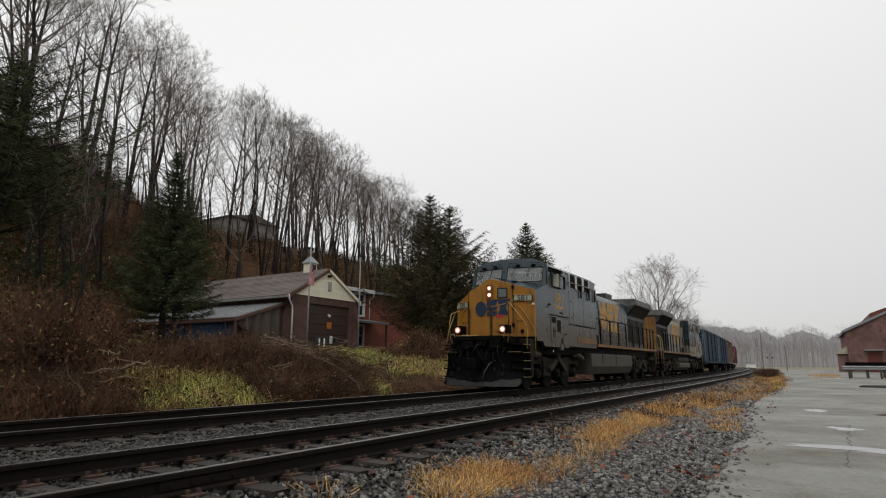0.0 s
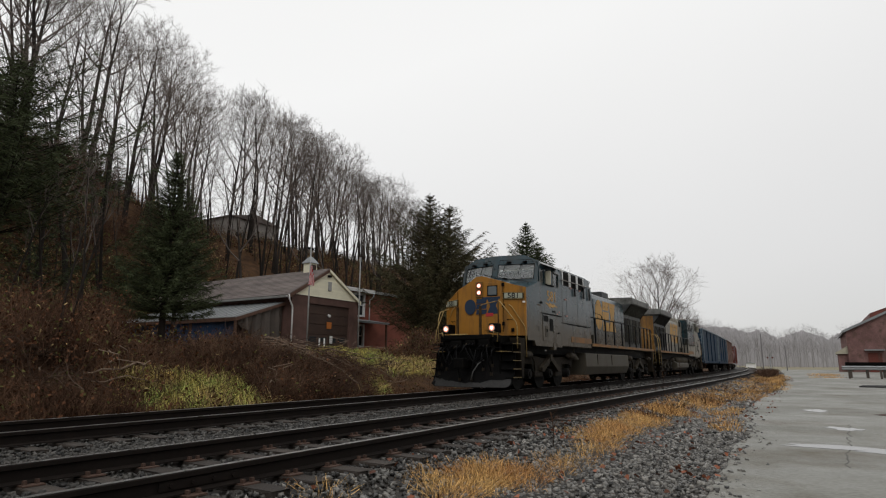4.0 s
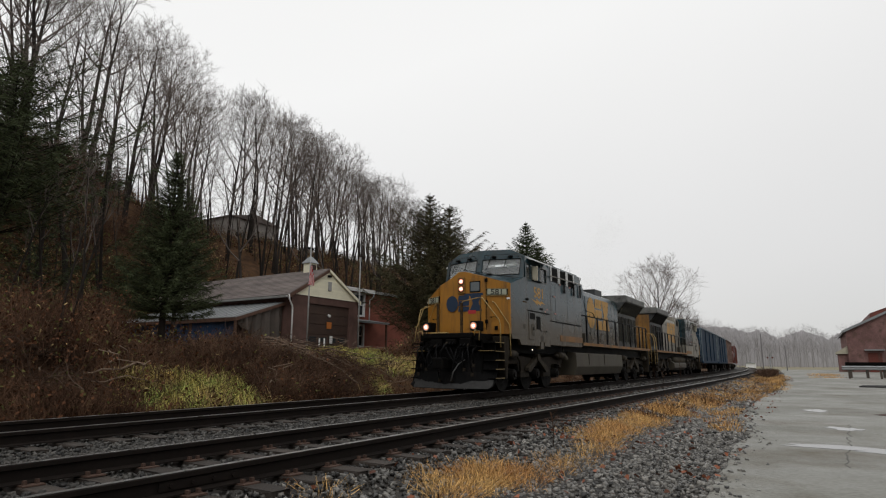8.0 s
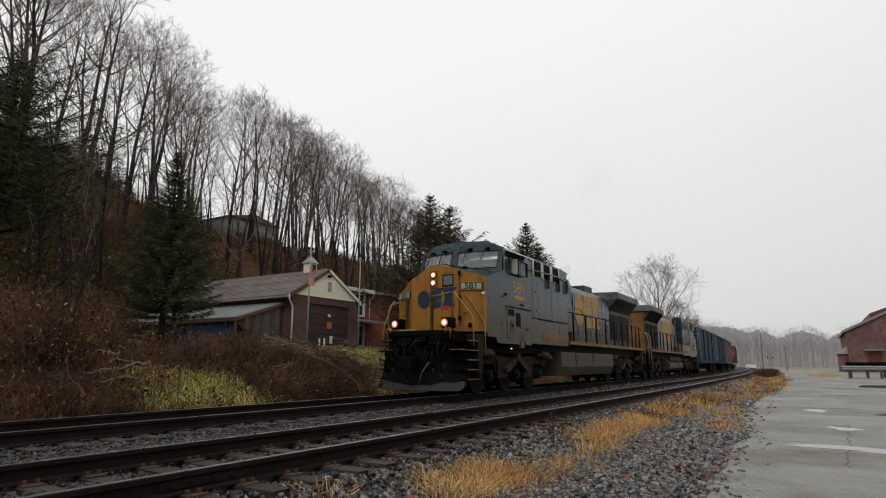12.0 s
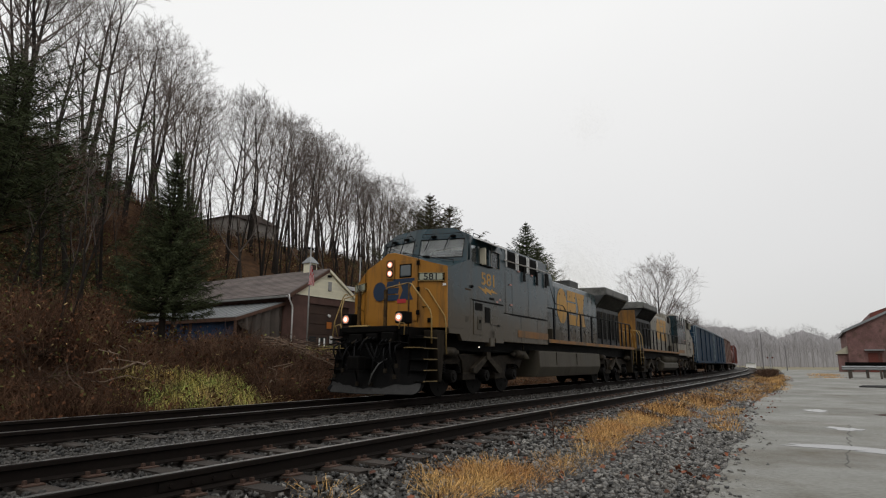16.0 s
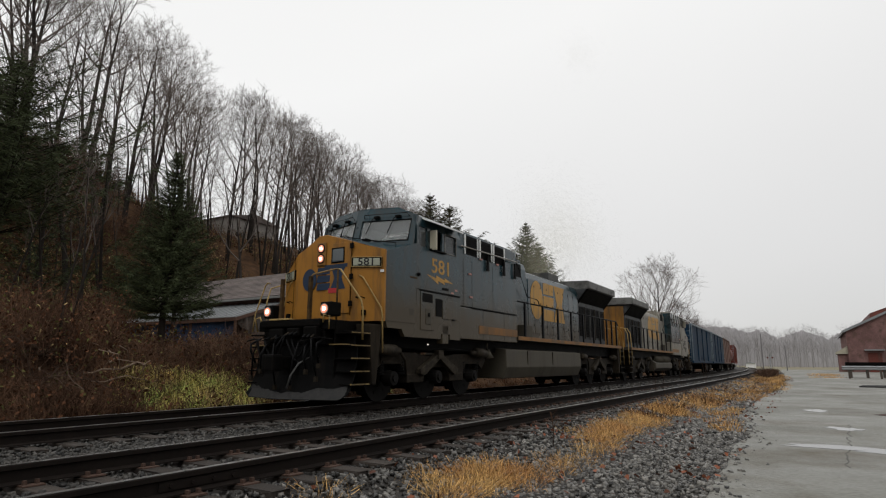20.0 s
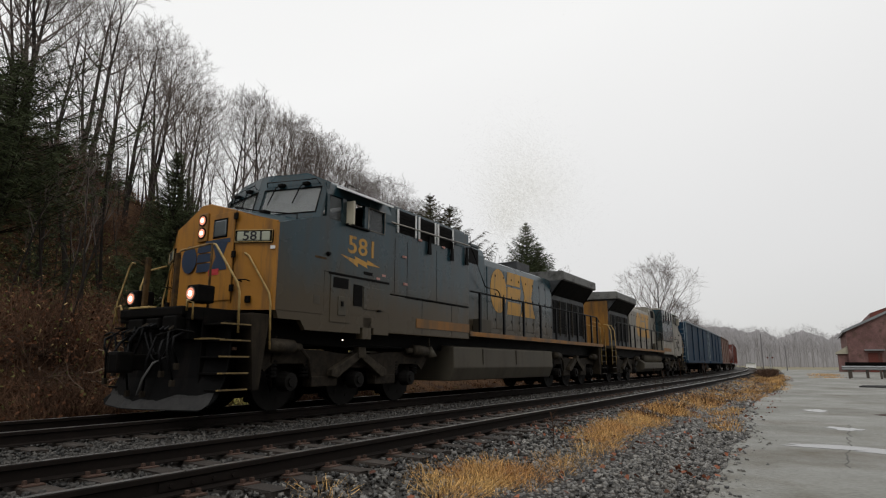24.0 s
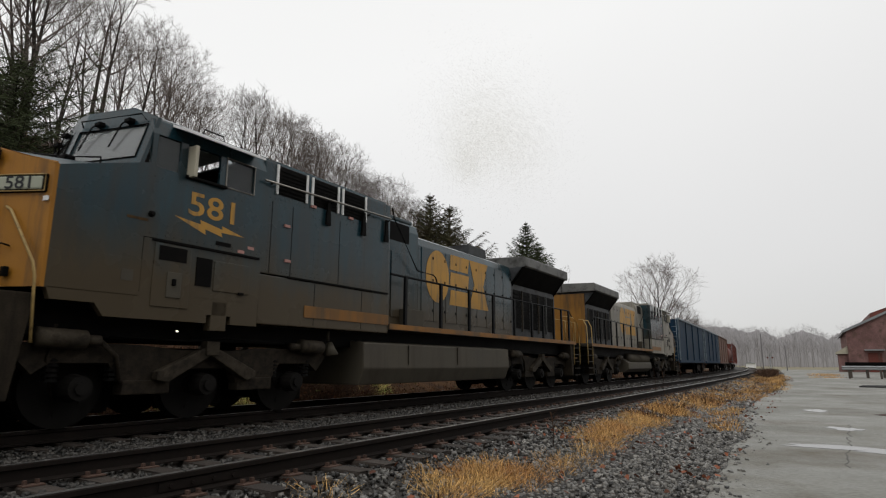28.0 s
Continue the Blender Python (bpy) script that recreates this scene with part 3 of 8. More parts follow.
        # black sheet over the slope stands in for shade under the wing
        one("radiator_screen", lo, M_BLACK, lambda bm: prism(bm, [(sd * 1.025, 3.545), (sd * 1.475, 4.075), (sd * 1.485, 4.06), (sd * 1.035, 3.53)], "x", 15.0, 18.93), "black slanted sheet, shade painted under the wing")
        for u in (15.1, 18.9):
            one("wing_brace", lo, M_BLACK, lambda bm: prism(bm, [(sd * 1.02, 3.45), (sd * 1.5, 4.07), (sd * 1.02, 4.07)], "x", u, u + 0.03))
        for k in range(5):
            u = 15.15 + 0.72 * k
            lv = block("louvre_panel", lo, M_BLACK, u, u + 0.6, min(sd * 1.02, sd * 1.035), max(sd * 1.02, sd * 1.035), 2.05, 3.35, 0.004, "dark louvred panel")
            for j in range(9):
                block("louvre", lv, M_BLACK, u + 0.03, u + 0.57, min(sd * 1.03, sd * 1.06), max(sd * 1.03, sd * 1.06), 2.12 + 0.135 * j, 2.16 + 0.135 * j, 0)
            block("pale_post", lo, M_GALVGREY if k % 2 else M_GREY, u + 0.64, u + 0.68, min(sd * 1.03, sd * 1.09), max(sd * 1.03, sd * 1.09), 1.95, 3.35, 0.004)
        # walkway handrail
        rod("handrail", lo, M_HANDRAIL, [(7.62, sd * 1.5, 2.86), (19.25, sd * 1.5, 2.90), (19.55, sd * 1.5, 2.7)], 0.026, "long dark handrail")
        for u in (8.2, 9.77, 11.26, 12.72, 14.2, 15.6, 16.6, 17.6, 18.4, 19.2):
            block("stanchion", lo, M_HANDRAIL, u - 0.044, u + 0.044, sd * 1.5 - 0.03, sd * 1.5 + 0.03, 1.72, 2.89, 0)
        rod("grab_rail", lo, M_BLACK, [(7.6, sd * 1.52, 4.40), (7.9, sd * 1.35, 4.25), (9.1, sd * 1.2, 3.18), (9.15, sd * 1.25, 3.14), (9.7, sd * 1.3, 3.12), (9.75, sd * 1.35, 3.05), (9.75, sd * 1.4, 2.88)], 0.02)
        # steps at both ends
        for e, (ua, ub) in enumerate(((-0.55, 0.05), (19.75, 20.35))):
            for k in range(5):
                st = block("step", lo, M_BLACK, ua, ub, min(sd * 1.05, sd * 1.5), max(sd * 1.05, sd * 1.5), 0.42 + 0.262 * k, 0.45 + 0.262 * k, 0.004)
                block("step_edge", st, M_STEPEDGE if e == 0 else M_GREY, ua, ub, min(sd * 1.49, sd * 1.51), max(sd * 1.49, sd * 1.51), 0.43 + 0.262 * k, 0.455 + 0.262 * k, 0.003, "worn pale yellow step edge")
            e0, e1 = (ub, ub + 0.42) if e == 0 else (ua, ua - 0.42)
            one("step_stringer", lo, M_STRINGER, lambda bm: prism(bm, [(e0, 1.70), (e1, 1.70), (e0 + (e1 - e0) * 0.62, 0.42), (e0 + (e1 - e0) * 0.30, 0.42)], "y", sd * 1.1, sd * 1.48, bevel=0.015), "dusty tapered step side")
            block("step_back", lo, M_BLACK, ua, ub, min(sd * 1.02, sd * 1.06), max(sd * 1.02, sd * 1.06), 0.42, 1.70, 0)
    for sd in (-1, 1):
        for u in (19.72, 20.38):
            rod("end_rail", lo, M_YRAIL, [(u, sd * 1.5, 0.85), (u, sd * 1.5, 1.9), (u - 0.06, sd * 1.46, 2.45), (u - 0.12, sd * 1.3, 2.72), (u - 0.12, sd * 1.1, 2.74)], 0.02, "pale yellow bent end rail")
        rod("end_rail", lo, M_YRAIL, [(20.3, sd * 0.95, 1.74), (20.3, sd * 0.95, 2.6), (20.3, sd * 0.4, 2.72)], 0.02, "pale yellow end rail")

        def rivets(bm):
            for z in (2.47, 3.78):
                for k in range(30):
                    cyl(bm, (4.0 + 0.12 * k, sd * 1.5, z), (4.0 + 0.12 * k, sd * 1.506, z), 0.014, 0.008, n=5)
            for u in (4.0, 5.14, 5.26, 6.54, 6.66, 7.46):
                for k in range(9):
                    cyl(bm, (u, sd * 1.5, 2.55 + 0.135 * k), (u, sd * 1.506, 2.55 + 0.135 * k), 0.014, 0.008, n=5)
            for z in (2.70, 3.55):
                for k in range(16):
                    cyl(bm, (1.80 + 0.13 * k, sd * 1.53, z), (1.80 + 0.13 * k, sd * 1.535, z), 0.013, 0.008, n=5)
        tagged(one("riveting", lo, cab_paint, rivets), kind="stuff")
    if lit:
        one("fuel_tank", lo, M_TANK, lambda bm: prism(bm, [(-1.48, 1.30), (-1.5, 0.76), (-1.36, 0.42), (1.36, 0.42), (1.5, 0.76), (1.48, 1.30), (1.0, 1.36), (-1.0, 1.36)], "x", 6.75, 13.75, bevel=0.03), "long dusty beige fuel tank")
    else:
        one("fuel_tank", lo, M_TANK, lambda bm: prism(bm, [(-1.46, 0.92), (-1.46, 0.62), (-1.22, 0.44), (1.22, 0.44), (1.46, 0.62), (1.46, 0.92), (1.0, 1.2), (-1.0, 1.2)], "x", 7.9, 13.4, bevel=0.03), "short dusty beige fuel tank")
        for sd in (-1, 1):
            for u in (8.3, 10.6):
                one("air_reservoir", lo, M_TANK, lambda bm: (cyl(bm, (u, sd * 1.24, 1.17), (u + 2.1, sd * 1.24, 1.17), 0.24, n=16), cyl(bm, (u - 0.08, sd * 1.24, 1.17), (u, sd * 1.24, 1.17), 0.14, 0.24, n=16)), "dusty cylindrical air reservoir", True)
    for sd in (-1, 1):
        for u in (8.35, 10.6) if lit else ():
            block("tank_seam", lo, M_TRUCK, u, u + 0.03, min(sd * 1.485, sd * 1.508), max(sd * 1.485, sd * 1.508), 0.84, 1.28, 0)
        block("ground_light", lo, M_LAMP if lit and sd < 0 else M_SMOKED, 2.455, 2.475, sd * 1.40 - 0.01, sd * 1.40 + 0.01, 1.322, 1.338, 0.003, "small lit ground light")
        one("bell", lo, M_TANK, lambda bm: (cyl(bm, (5.95, sd * 1.25, 1.28), (5.98, sd * 1.28, 1.02), 0.05, 0.15, n=12), cyl(bm, (5.9, sd * 1.25, 1.3), (5.9, sd * 1.25, 1.5), 0.03, n=6)), "small dull bell", True)
    block("roof_deck", lo, cab_paint, 3.85, 7.55, -1.38, 1.38, 4.40, 4.54, 0.04)
    block("roof_deck", lo, cab_paint, 7.56, 9.3, -0.9, 0.9, 4.40, 4.50, 0.03)
    block("exhaust_housing", lo, M_SOOT, 13.1, 14.3, -0.45, 0.45, 4.1, 4.62, 0.02, "sooty exhaust housing")
    block("hood_end", lo, M_YELLOWSOOTSHADE, 18.96, 19.02, -1.0, 1.0, 1.76, 4.0, 0.01, "yellow end of the hood")
    # nose
    def top(v):
        return 3.77 - (0.41 if v < 0 else 0.80) * max(0.0, abs(v) - 0.12) / 1.41

    def front_u(v):
        return 0.10 + 0.37 * max(0.0, abs(v) - 0.8) / 0.73
    vs = [-W, -0.8, -0.12, 0.12, 0.8, W]

    def face(bm):
        for a, b in zip(vs, vs[1:]):
            f = [(front_u(a), a, 1.78), (front_u(b), b, 1.78), (front_u(b), b, top(b)), (front_u(a), a, top(a))]
            g = [(u + 0.05, v, z) for u, v, z in f]
            loft(bm, [f, g])
    nose = one("nose", lo, M_YELLOW, face, "yellow nose front with a small window")

    def nose_box(bm):
        r0 = [(front_u(v) + 0.05, v, top(v) - 0.004) for v in vs]
        r1 = [(1.72 - 0.30 * max(0.0, 1 - abs(v) / 1.3), v, max(3.57, top(v) + (0.15 if abs(v) < 0.5 else (0.20 if abs(v) < 1 else 0.38)))) for v in vs]
        loft(bm, [r0, r1], close=False)
        for v in (-W, W):
            quad(bm, (0.52, v, 1.78), (1.72, v, 1.78), (1.72, v, top(v) + 0.38), (0.52, v, top(v) - 0.004))
        quad(bm, (0.52, -W, 1.78), (0.52, W, 1.78), (1.72, W, 1.78), (1.72, -W, 1.78))
    one("nose_cover", lo, cab_paint, nose_box, "blue-grey nose top and sides")
    one("nose_rim", lo, M_YELLOW, lambda bm: tube(bm, [(front_u(v) + 0.02, v, top(v)) for v in vs], 0.025), "yellow rim over the nose")
    nd = block("nose_door", nose, M_YELLOW, 0.075, 0.10, -0.86, -0.16, 1.95, 3.56, 0.01, "yellow nose door with hinges")
    block("door_window", nd, M_SMOKED, 0.06, 0.085, -0.66, -0.32, 3.12, 3.43, 0.03, "small dark rounded window")
    block("window_frame", nd, M_BLACK, 0.066, 0.08, -0.685, -0.295, 3.095, 3.455, 0.006)
    for z in (2.1, 2.7, 3.4):
        block("hinge", nd, M_BLACK, 0.06, 0.10, -0.93, -0.84, z, z + 0.12, 0.008)
    block("door_seam", nose, M_BLACK, 0.09, 0.098, -0.885, -0.873, 1.9, 3.62, 0)
    block("door_seam", nose, M_BLACK, 0.09, 0.098, 0.862, 0.872, 1.9, 3.5, 0)
    block("light_housing", nose, M_YELLOWSOOTSHADE, 0.05, 0.10, -0.13, 0.14, 3.07, 3.61, 0.02, "dimmed yellow headlight housing")
    emblem_shapes(nose, M_LOGO, lambda a, b: (0.070, -a - 0.08, b + 2.76), 1.30, 0.52)
    block("letter_bar", nose, M_LOGO, 0.068, 0.074, -0.78, -0.1, 2.99, 3.07, 0, "dark blue painted bar")
    block("decal", nose, M_RED, 0.066, 0.072, -0.52, -0.24, 2.42, 2.53, 0, "small red notice")
    ang = math.atan2(0.37, 0.73)
    for sd in (-1, 1):
        # x axis to the reader's right (towards -y), y up, z out of the face
        xa = Vector((math.sin(ang) * (1 if sd < 0 else -1), -math.cos(ang), 0))
        za = Vector((0, 0, 0)) + xa.cross(Vector((0, 0, 1)))
        m = Matrix(((xa.x, 0, za.x, 0.265), (xa.y, 0, za.y, sd * 1.17), (0, 1, 0, 3.09 if sd < 0 else 2.93), (0, 0, 0, 1)))
        number_board(nose, m, number)
        block("decal", nose, M_WHITE, 0.42, 0.45, min(sd * 1.42, sd * 1.52), max(sd * 1.42, sd * 1.52), 2.86, 2.92, 0)
        rod("nose_grab", nose, M_YRAIL, [(0.26, sd * 1.02, 2.74), (0.20, sd * 1.04, 2.79), (0.22, sd * 1.12, 2.74), (0.37, sd * 1.52, 2.07), (0.40, sd * 1.54, 1.9), (0.46, sd * 1.52, 1.1)], 0.018, "pale yellow bent grab rail")
        rod("handhold", nose, M_BLACK, [(0.2, sd * 1.0, 2.28), (0.12, sd * 1.0, 2.30), (0.16, sd * 1.15, 2.30), (0.25, sd * 1.15, 2.28)], 0.012)
        block("switch_box", nose, M_BLACK, 0.20, 0.26, min(sd * 1.10, sd * 1.2), max(sd * 1.10, sd * 1.2), 1.90, 2.02, 0.01)
    if lit:
        for z in (3.23, 3.47):
            lamp(nose, 0.035, 0.0, z, 0.085)
    # front platform, ditch lights, plough, coupler
    block("front_platform", lo, M_BLACK, -0.72, 0.5, -1.05, 1.05, 1.55, 1.76, 0.02)
    block("anticlimber", lo, M_BLACK, -0.82, -0.70, -0.85, 0.90, 1.62, 1.78, 0.03, "black ribbed front beam")
    for k, (v0, v1, z0, z1) in enumerate(((-0.82, -0.45, 1.36, 1.62), (-0.30, 0.05, 1.42, 1.60), (0.2, 0.62, 1.34, 1.60))):
        block("hose_manifold", lo, M_BLACK, -0.88 + 0.03 * k, -0.70, v0, v1, z0, z1, 0.03, "grimy black hose manifold")
        for j in range(3):
            v = v0 + (v1 - v0) * (j + 0.5) / 3
            one("hose_coupling", lo, M_TRUCK if (j + k) % 3 == 0 else M_HOSE, lambda bm: cyl(bm, (-0.86 + 0.03 * k, v, z0 + 0.08), (-0.95, v, z0 + 0.02), 0.028, 0.022, n=8))
    block("anticlimber_stripe", lo, M_YRAIL, -0.835, -0.70, 0.02, 0.62, 1.775, 1.81, 0.008, "yellow step edge on the front beam")
    for sd in (-1, 1):
        dh = block("ditch_light", lo, M_BLACK, -0.66, -0.32, sd * 0.85 - 0.15, sd * 0.85 + 0.15, 1.84, 2.14, 0.04, "black ditch light box")
        if lit:
            one("lens", dh, M_LENS, lambda bm: cyl(bm, (-0.6, sd * 0.85 + 0.03, 1.99), (-0.672, sd * 0.85 + 0.03, 1.99), 0.10, 0.095, n=16), "glowing warm lens")
            one("bulb", dh, M_LAMP, lambda bm: cyl(bm, (-0.66, sd * 0.85 + 0.03, 1.99), (-0.68, sd * 0.85 + 0.03, 1.99), 0.052, 0.044, n=12), "bright white bulb")
            one("lens_ring", dh, M_STEEL, lambda bm: cyl(bm, (-0.6, sd * 0.85 + 0.03, 1.99), (-0.666, sd * 0.85 + 0.03, 1.99), 0.12, 0.115, n=16))
        block("end_post", lo, M_OCHREDARK, -0.72, -0.64, sd * 0.42 - 0.035, sd * 0.42 + 0.035, 1.76, 2.70, 0.01, "dark platform post")
        rod("end_rail", lo, M_YRAIL, [(-0.70, sd * 1.28, 1.55), (-0.70, sd * 1.22, 1.95), (-0.70, sd * 0.95, 2.58), (-0.70, sd * 0.88, 2.64), (-0.70, sd * 0.80, 2.62)], 0.016, "pale yellow end rail") if sd > 0 else rod("end_rail", lo, M_YRAIL, [(-0.38, sd * 0.93, 2.86), (-0.37, sd * 0.98, 2.85), (-0.29, sd * 1.5, 2.17), (-0.25, sd * 1.52, 2.0), (-0.21, sd * 1.5, 1.35)], 0.02, "pale yellow end rail")
        rod("corner_rail", lo, M_YRAIL, [(-0.1, sd * 1.5, 1.7), (-0.12, sd * 1.52, 2.3), (-0.05, sd * 1.48, 2.62), (0.25, sd * 1.3, 2.75)], 0.018) if sd > 0 else None
        rod("hand_grip", lo, M_YRAIL, [(-0.75, sd * 1.05, 1.55), (-0.8, sd * 1.1, 1.82), (-0.8, sd * 0.95, 1.86), (-0.76, sd * 0.9, 1.7)], 0.018)
        rod("cut_lever", lo, M_BLACK, [(-0.9, sd * 0.35, 1.30), (-0.92, sd * 0.95, 1.38), (-0.85, sd * 1.25, 1.34)], 0.018, "dark uncoupling lever")
        for k, (v, swing, low, top_z) in enumerate(((0.40, -0.22, 0.42, 1.40), (0.58, 0.10, 0.74, 1.32), (0.74, 0.24, 0.60, 1.46), (0.98, -0.06, 0.86, 1.38))):
            v, swing = sd * v, sd * swing * (1.0 if sd > 0 else 0.7)
            rod("air_hose", lo, M_HOSE, [(-0.76, v, top_z), (-0.90 - 0.03 * k, v + swing * 0.2, top_z - 0.12), (-1.0, v + swing * 0.55, (top_z + low) / 2), (-0.97 + 0.03 * k, v + swing, low)], 0.02 + 0.004 * (k % 2), "hanging rubber air hose")
            one("hose_end", lo, M_STRINGER, lambda bm: box(bm, -1.01 + 0.03 * k, -0.94 + 0.03 * k, v + swing - 0.035, v + swing + 0.035, low - 0.1, low, 0.01))
        block("plough_step", lo, M_STEPEDGE, -0.62, -0.34, min(sd * 0.95, sd * 1.35), max(sd * 0.95, sd * 1.35), 1.235, 1.26, 0.004, "dirty yellow step over the plough")
    rod("air_hose", lo, M_HOSE, [(-0.8, -0.1, 1.5), (-1.0, -0.02, 1.42), (-1.05, 0.12, 1.2), (-1.0, 0.16, 1.05)], 0.022, "worn bare metal hose loop")
    rod("air_hose", lo, M_GALVGREY, [(-0.82, -0.62, 0.98), (-1.0, -0.5, 0.86), (-1.05, -0.34, 0.62), (-1.08, -0.28, 0.36)], 0.02, "worn bare metal hose loop")
    rod("end_rail", lo, M_OCHRE, [(-0.68, -0.42, 2.68), (-0.66, -0.46, 2.74), (-0.42, -0.88, 2.86), (-0.38, -0.93, 2.86)], 0.02, "worn ochre end rail")
    rod("end_rail", lo, M_OCHREDARK, [(-0.40, -0.93, 2.86), (-0.40, -0.93, 1.76)], 0.022, "grimy ochre rail post")
    for v0, v1, dip in ((-0.78, 0.05, 0.55), (-0.55, -0.1, 0.42), (0.1, 0.72, 0.5), (0.35, 0.95, 0.62)):
        rod("air_hose", lo, M_HOSE, [(-0.84, v0 + (v1 - v0) * f, 1.46 - dip * math.sin(math.pi * f) - 0.1 * f) for f in (0, 0.12, 0.3, 0.5, 0.7, 0.88, 1)], 0.022, "looped rubber air hose")
    block("pilot_plate", lo, M_BLACK, -0.30, -0.22, -1.35, 1.35, 0.75, 1.55, 0.02)
    block("pilot_beam", lo, M_BLACK, -0.70, -0.30, -0.9, 0.9, 1.24, 1.55, 0.02)
    # snow plough: two curved wings meeting in a blunt nose
    prof = [(-0.72, 1.232), (-0.73, 0.95), (-0.79, 0.62), (-0.92, 0.32), (-1.04, 0.13)]
    spans = (-1.46, -1.3, -0.95, -0.6, -0.3, 0, 0.3, 0.6, 0.95, 1.3, 1.46)

    def sweep(v):
        return 0.40 * max(0.0, abs(v) - 0.25) / 1.2

    def plough(bm):
        rings = []
        for v in spans:
            lowest = 0.13 + 0.09 * max(0.0, abs(v) - 1.3) / 0.16
            rings.append([(u + sweep(v), v, max(z, lowest)) for u, z in prof] + [(u + sweep(v) + 0.03, v, max(z, lowest)) for u, z in prof[::-1]])
        loft(bm, rings)
    pl = one("snow_plough", lo, M_PLOUGH, plough, "black snow plough worn bare along its lower edge")

    def scraped(bm):
        rows = []
        for k in range(41):
            v = -1.40 + 0.07 * k
            hi = 0.25 + 0.16 * abs(v) / 1.4 + 0.06 * noise.noise((v * 3.1, 0, 5)) + 0.03 * noise.noise((v * 11, 0, 2))
            cut = 0.145 + 0.09 * max(0.0, abs(v) - 1.3) / 0.16
            rows.append([(float(np.interp(z, (0.13, 0.32, 0.62), (-1.04, -0.92, -0.79))) + sweep(v) - 0.006, v, z) for z in (hi, 0.32 if hi > 0.33 else (hi + cut) / 2, cut)])
        loft(bm, rows, close=False)
    one("worn_edge", pl, M_WORN, scraped, "scraped grey steel edge")

    def knuckle(bm):
        box(bm, -1.15, -0.6, -0.12, 0.12, 0.74, 1.0, 0.03)
        box(bm, -1.42, -1.12, -0.2, 0.05, 0.7, 1.04, 0.05)
        box(bm, -1.36, -1.16, 0.03, 0.2, 0.7, 1.04, 0.04)
    one("coupler", lo, M_BLACK, knuckle, "grimy knuckle coupler")
    one("coupler", lo, M_TRUCK, lambda bm: (box(bm, 20.1, 20.65, -0.12, 0.12, 0.74, 1.0, 0.03), box(bm, 20.6, 20.92, -0.2, 0.15, 0.7, 1.04, 0.05)), "rusty knuckle coupler")
    block("rear_platform", lo, M_BLACK, 19.6, 20.35, -1.05, 1.05, 1.5, 1.74, 0.02)
    # cab
    def side_at(sd):
        return lambda u, z, d: (u, sd * (W - d - 0.08 * smooth(4.25, 4.45, z)), z)
    us, zs = [1.72, 1.80, 2.18, 2.30, 2.90, 3.02, 3.60, 3.85], [2.64, 3.70, 4.20, 4.45]
    for sd in (-1, 1):
        wall = one("cab_side", lo, cab_paint, lambda bm: holed(bm, side_at(sd), us, zs, {(1, 1), (3, 1), (5, 1)}, 0.06), "dark blue cab side with windows")
        low = block("cab_lower_side", lo, cab_paint, 1.73, 3.85, min(sd * 1.4, sd * W), max(sd * 1.4, sd * W), 1.84, 2.63, 0.004, "dusty blue cab side with hatches")
        block("nose_lower_side", lo, cab_paint, 0.53, 1.725, min(sd * 1.4, sd * (W + 0.003)), max(sd * 1.4, sd * (W + 0.003)), 1.79, 2.30, 0.002)
        for (u0, u1, z0, z1) in ((1.81, 2.17, 3.72, 4.18), (3.04, 3.58, 3.72, 4.18)):
            block("cab_window", wall, M_GLASSDARK, u0 - 0.01, u1 + 0.01, sd * 1.49 - 0.006, sd * 1.49 + 0.006, z0 - 0.01, z1 + 0.01, 0, "cab window pane")
        one("window_trim", wall, M_STEEL, lambda bm: tube(bm, [(3.02, sd * 1.535, 3.70), (3.60, sd * 1.535, 3.70), (3.60, sd * 1.535, 4.20), (3.02, sd * 1.535, 4.20), (3.02, sd * 1.535, 3.70)], 0.014))
        block("wind_deflector", wall, M_PALE, 2.30, 2.36, min(sd * 1.53, sd * 1.72), max(sd * 1.53, sd * 1.72), 3.66, 4.16, 0.012, "pale upright wind deflector")
        block("arm_rest", wall, M_BLACK, 2.28, 3.02, min(sd * 1.53, sd * 1.6), max(sd * 1.53, sd * 1.6), 3.655, 3.70, 0.01)
        one("sun_visor", wall, M_WHITE, lambda bm: prism(bm, [(sd * 1.46, 4.46), (sd * 1.76, 4.34), (sd * 1.76, 4.30), (sd * 1.46, 4.42)], "x", 2.05, 3.62), "bare metal awning over the cab window")
        h1 = block("hatch", low, cab_paint, 1.9, 2.5, min(sd * W, sd * 1.545), max(sd * W, sd * 1.545), 1.66, 2.58, 0.008)
        block("vent", h1, M_BLACK, 1.97, 2.42, min(sd * 1.54, sd * 1.55), max(sd * 1.54, sd * 1.55), 2.34, 2.55, 0)
        block("filler_plate", h1, M_TANK, 2.12, 2.36, min(sd * 1.54, sd * 1.56), max(sd * 1.54, sd * 1.56), 1.80, 2.18, 0.012)
        block("filler_knob", h1, M_BLACK, 2.2, 2.26, min(sd * 1.55, sd * 1.585), max(sd * 1.55, sd * 1.585), 1.98, 2.08, 0.012)
        block("vent", low, M_BLACK, 2.60, 2.88, min(sd * W, sd * 1.545), max(sd * W, sd * 1.545), 2.03, 2.47, 0.004)
        h2 = block("hatch", low, cab_paint, 2.92, 3.62, min(sd * W, sd * 1.545), max(sd * W, sd * 1.545), 1.98, 2.46, 0.008)
        block("hinge", h2, M_BLACK, 3.4, 3.5, min(sd * 1.54, sd * 1.57), max(sd * 1.54, sd * 1.57), 1.96, 2.0, 0.003)
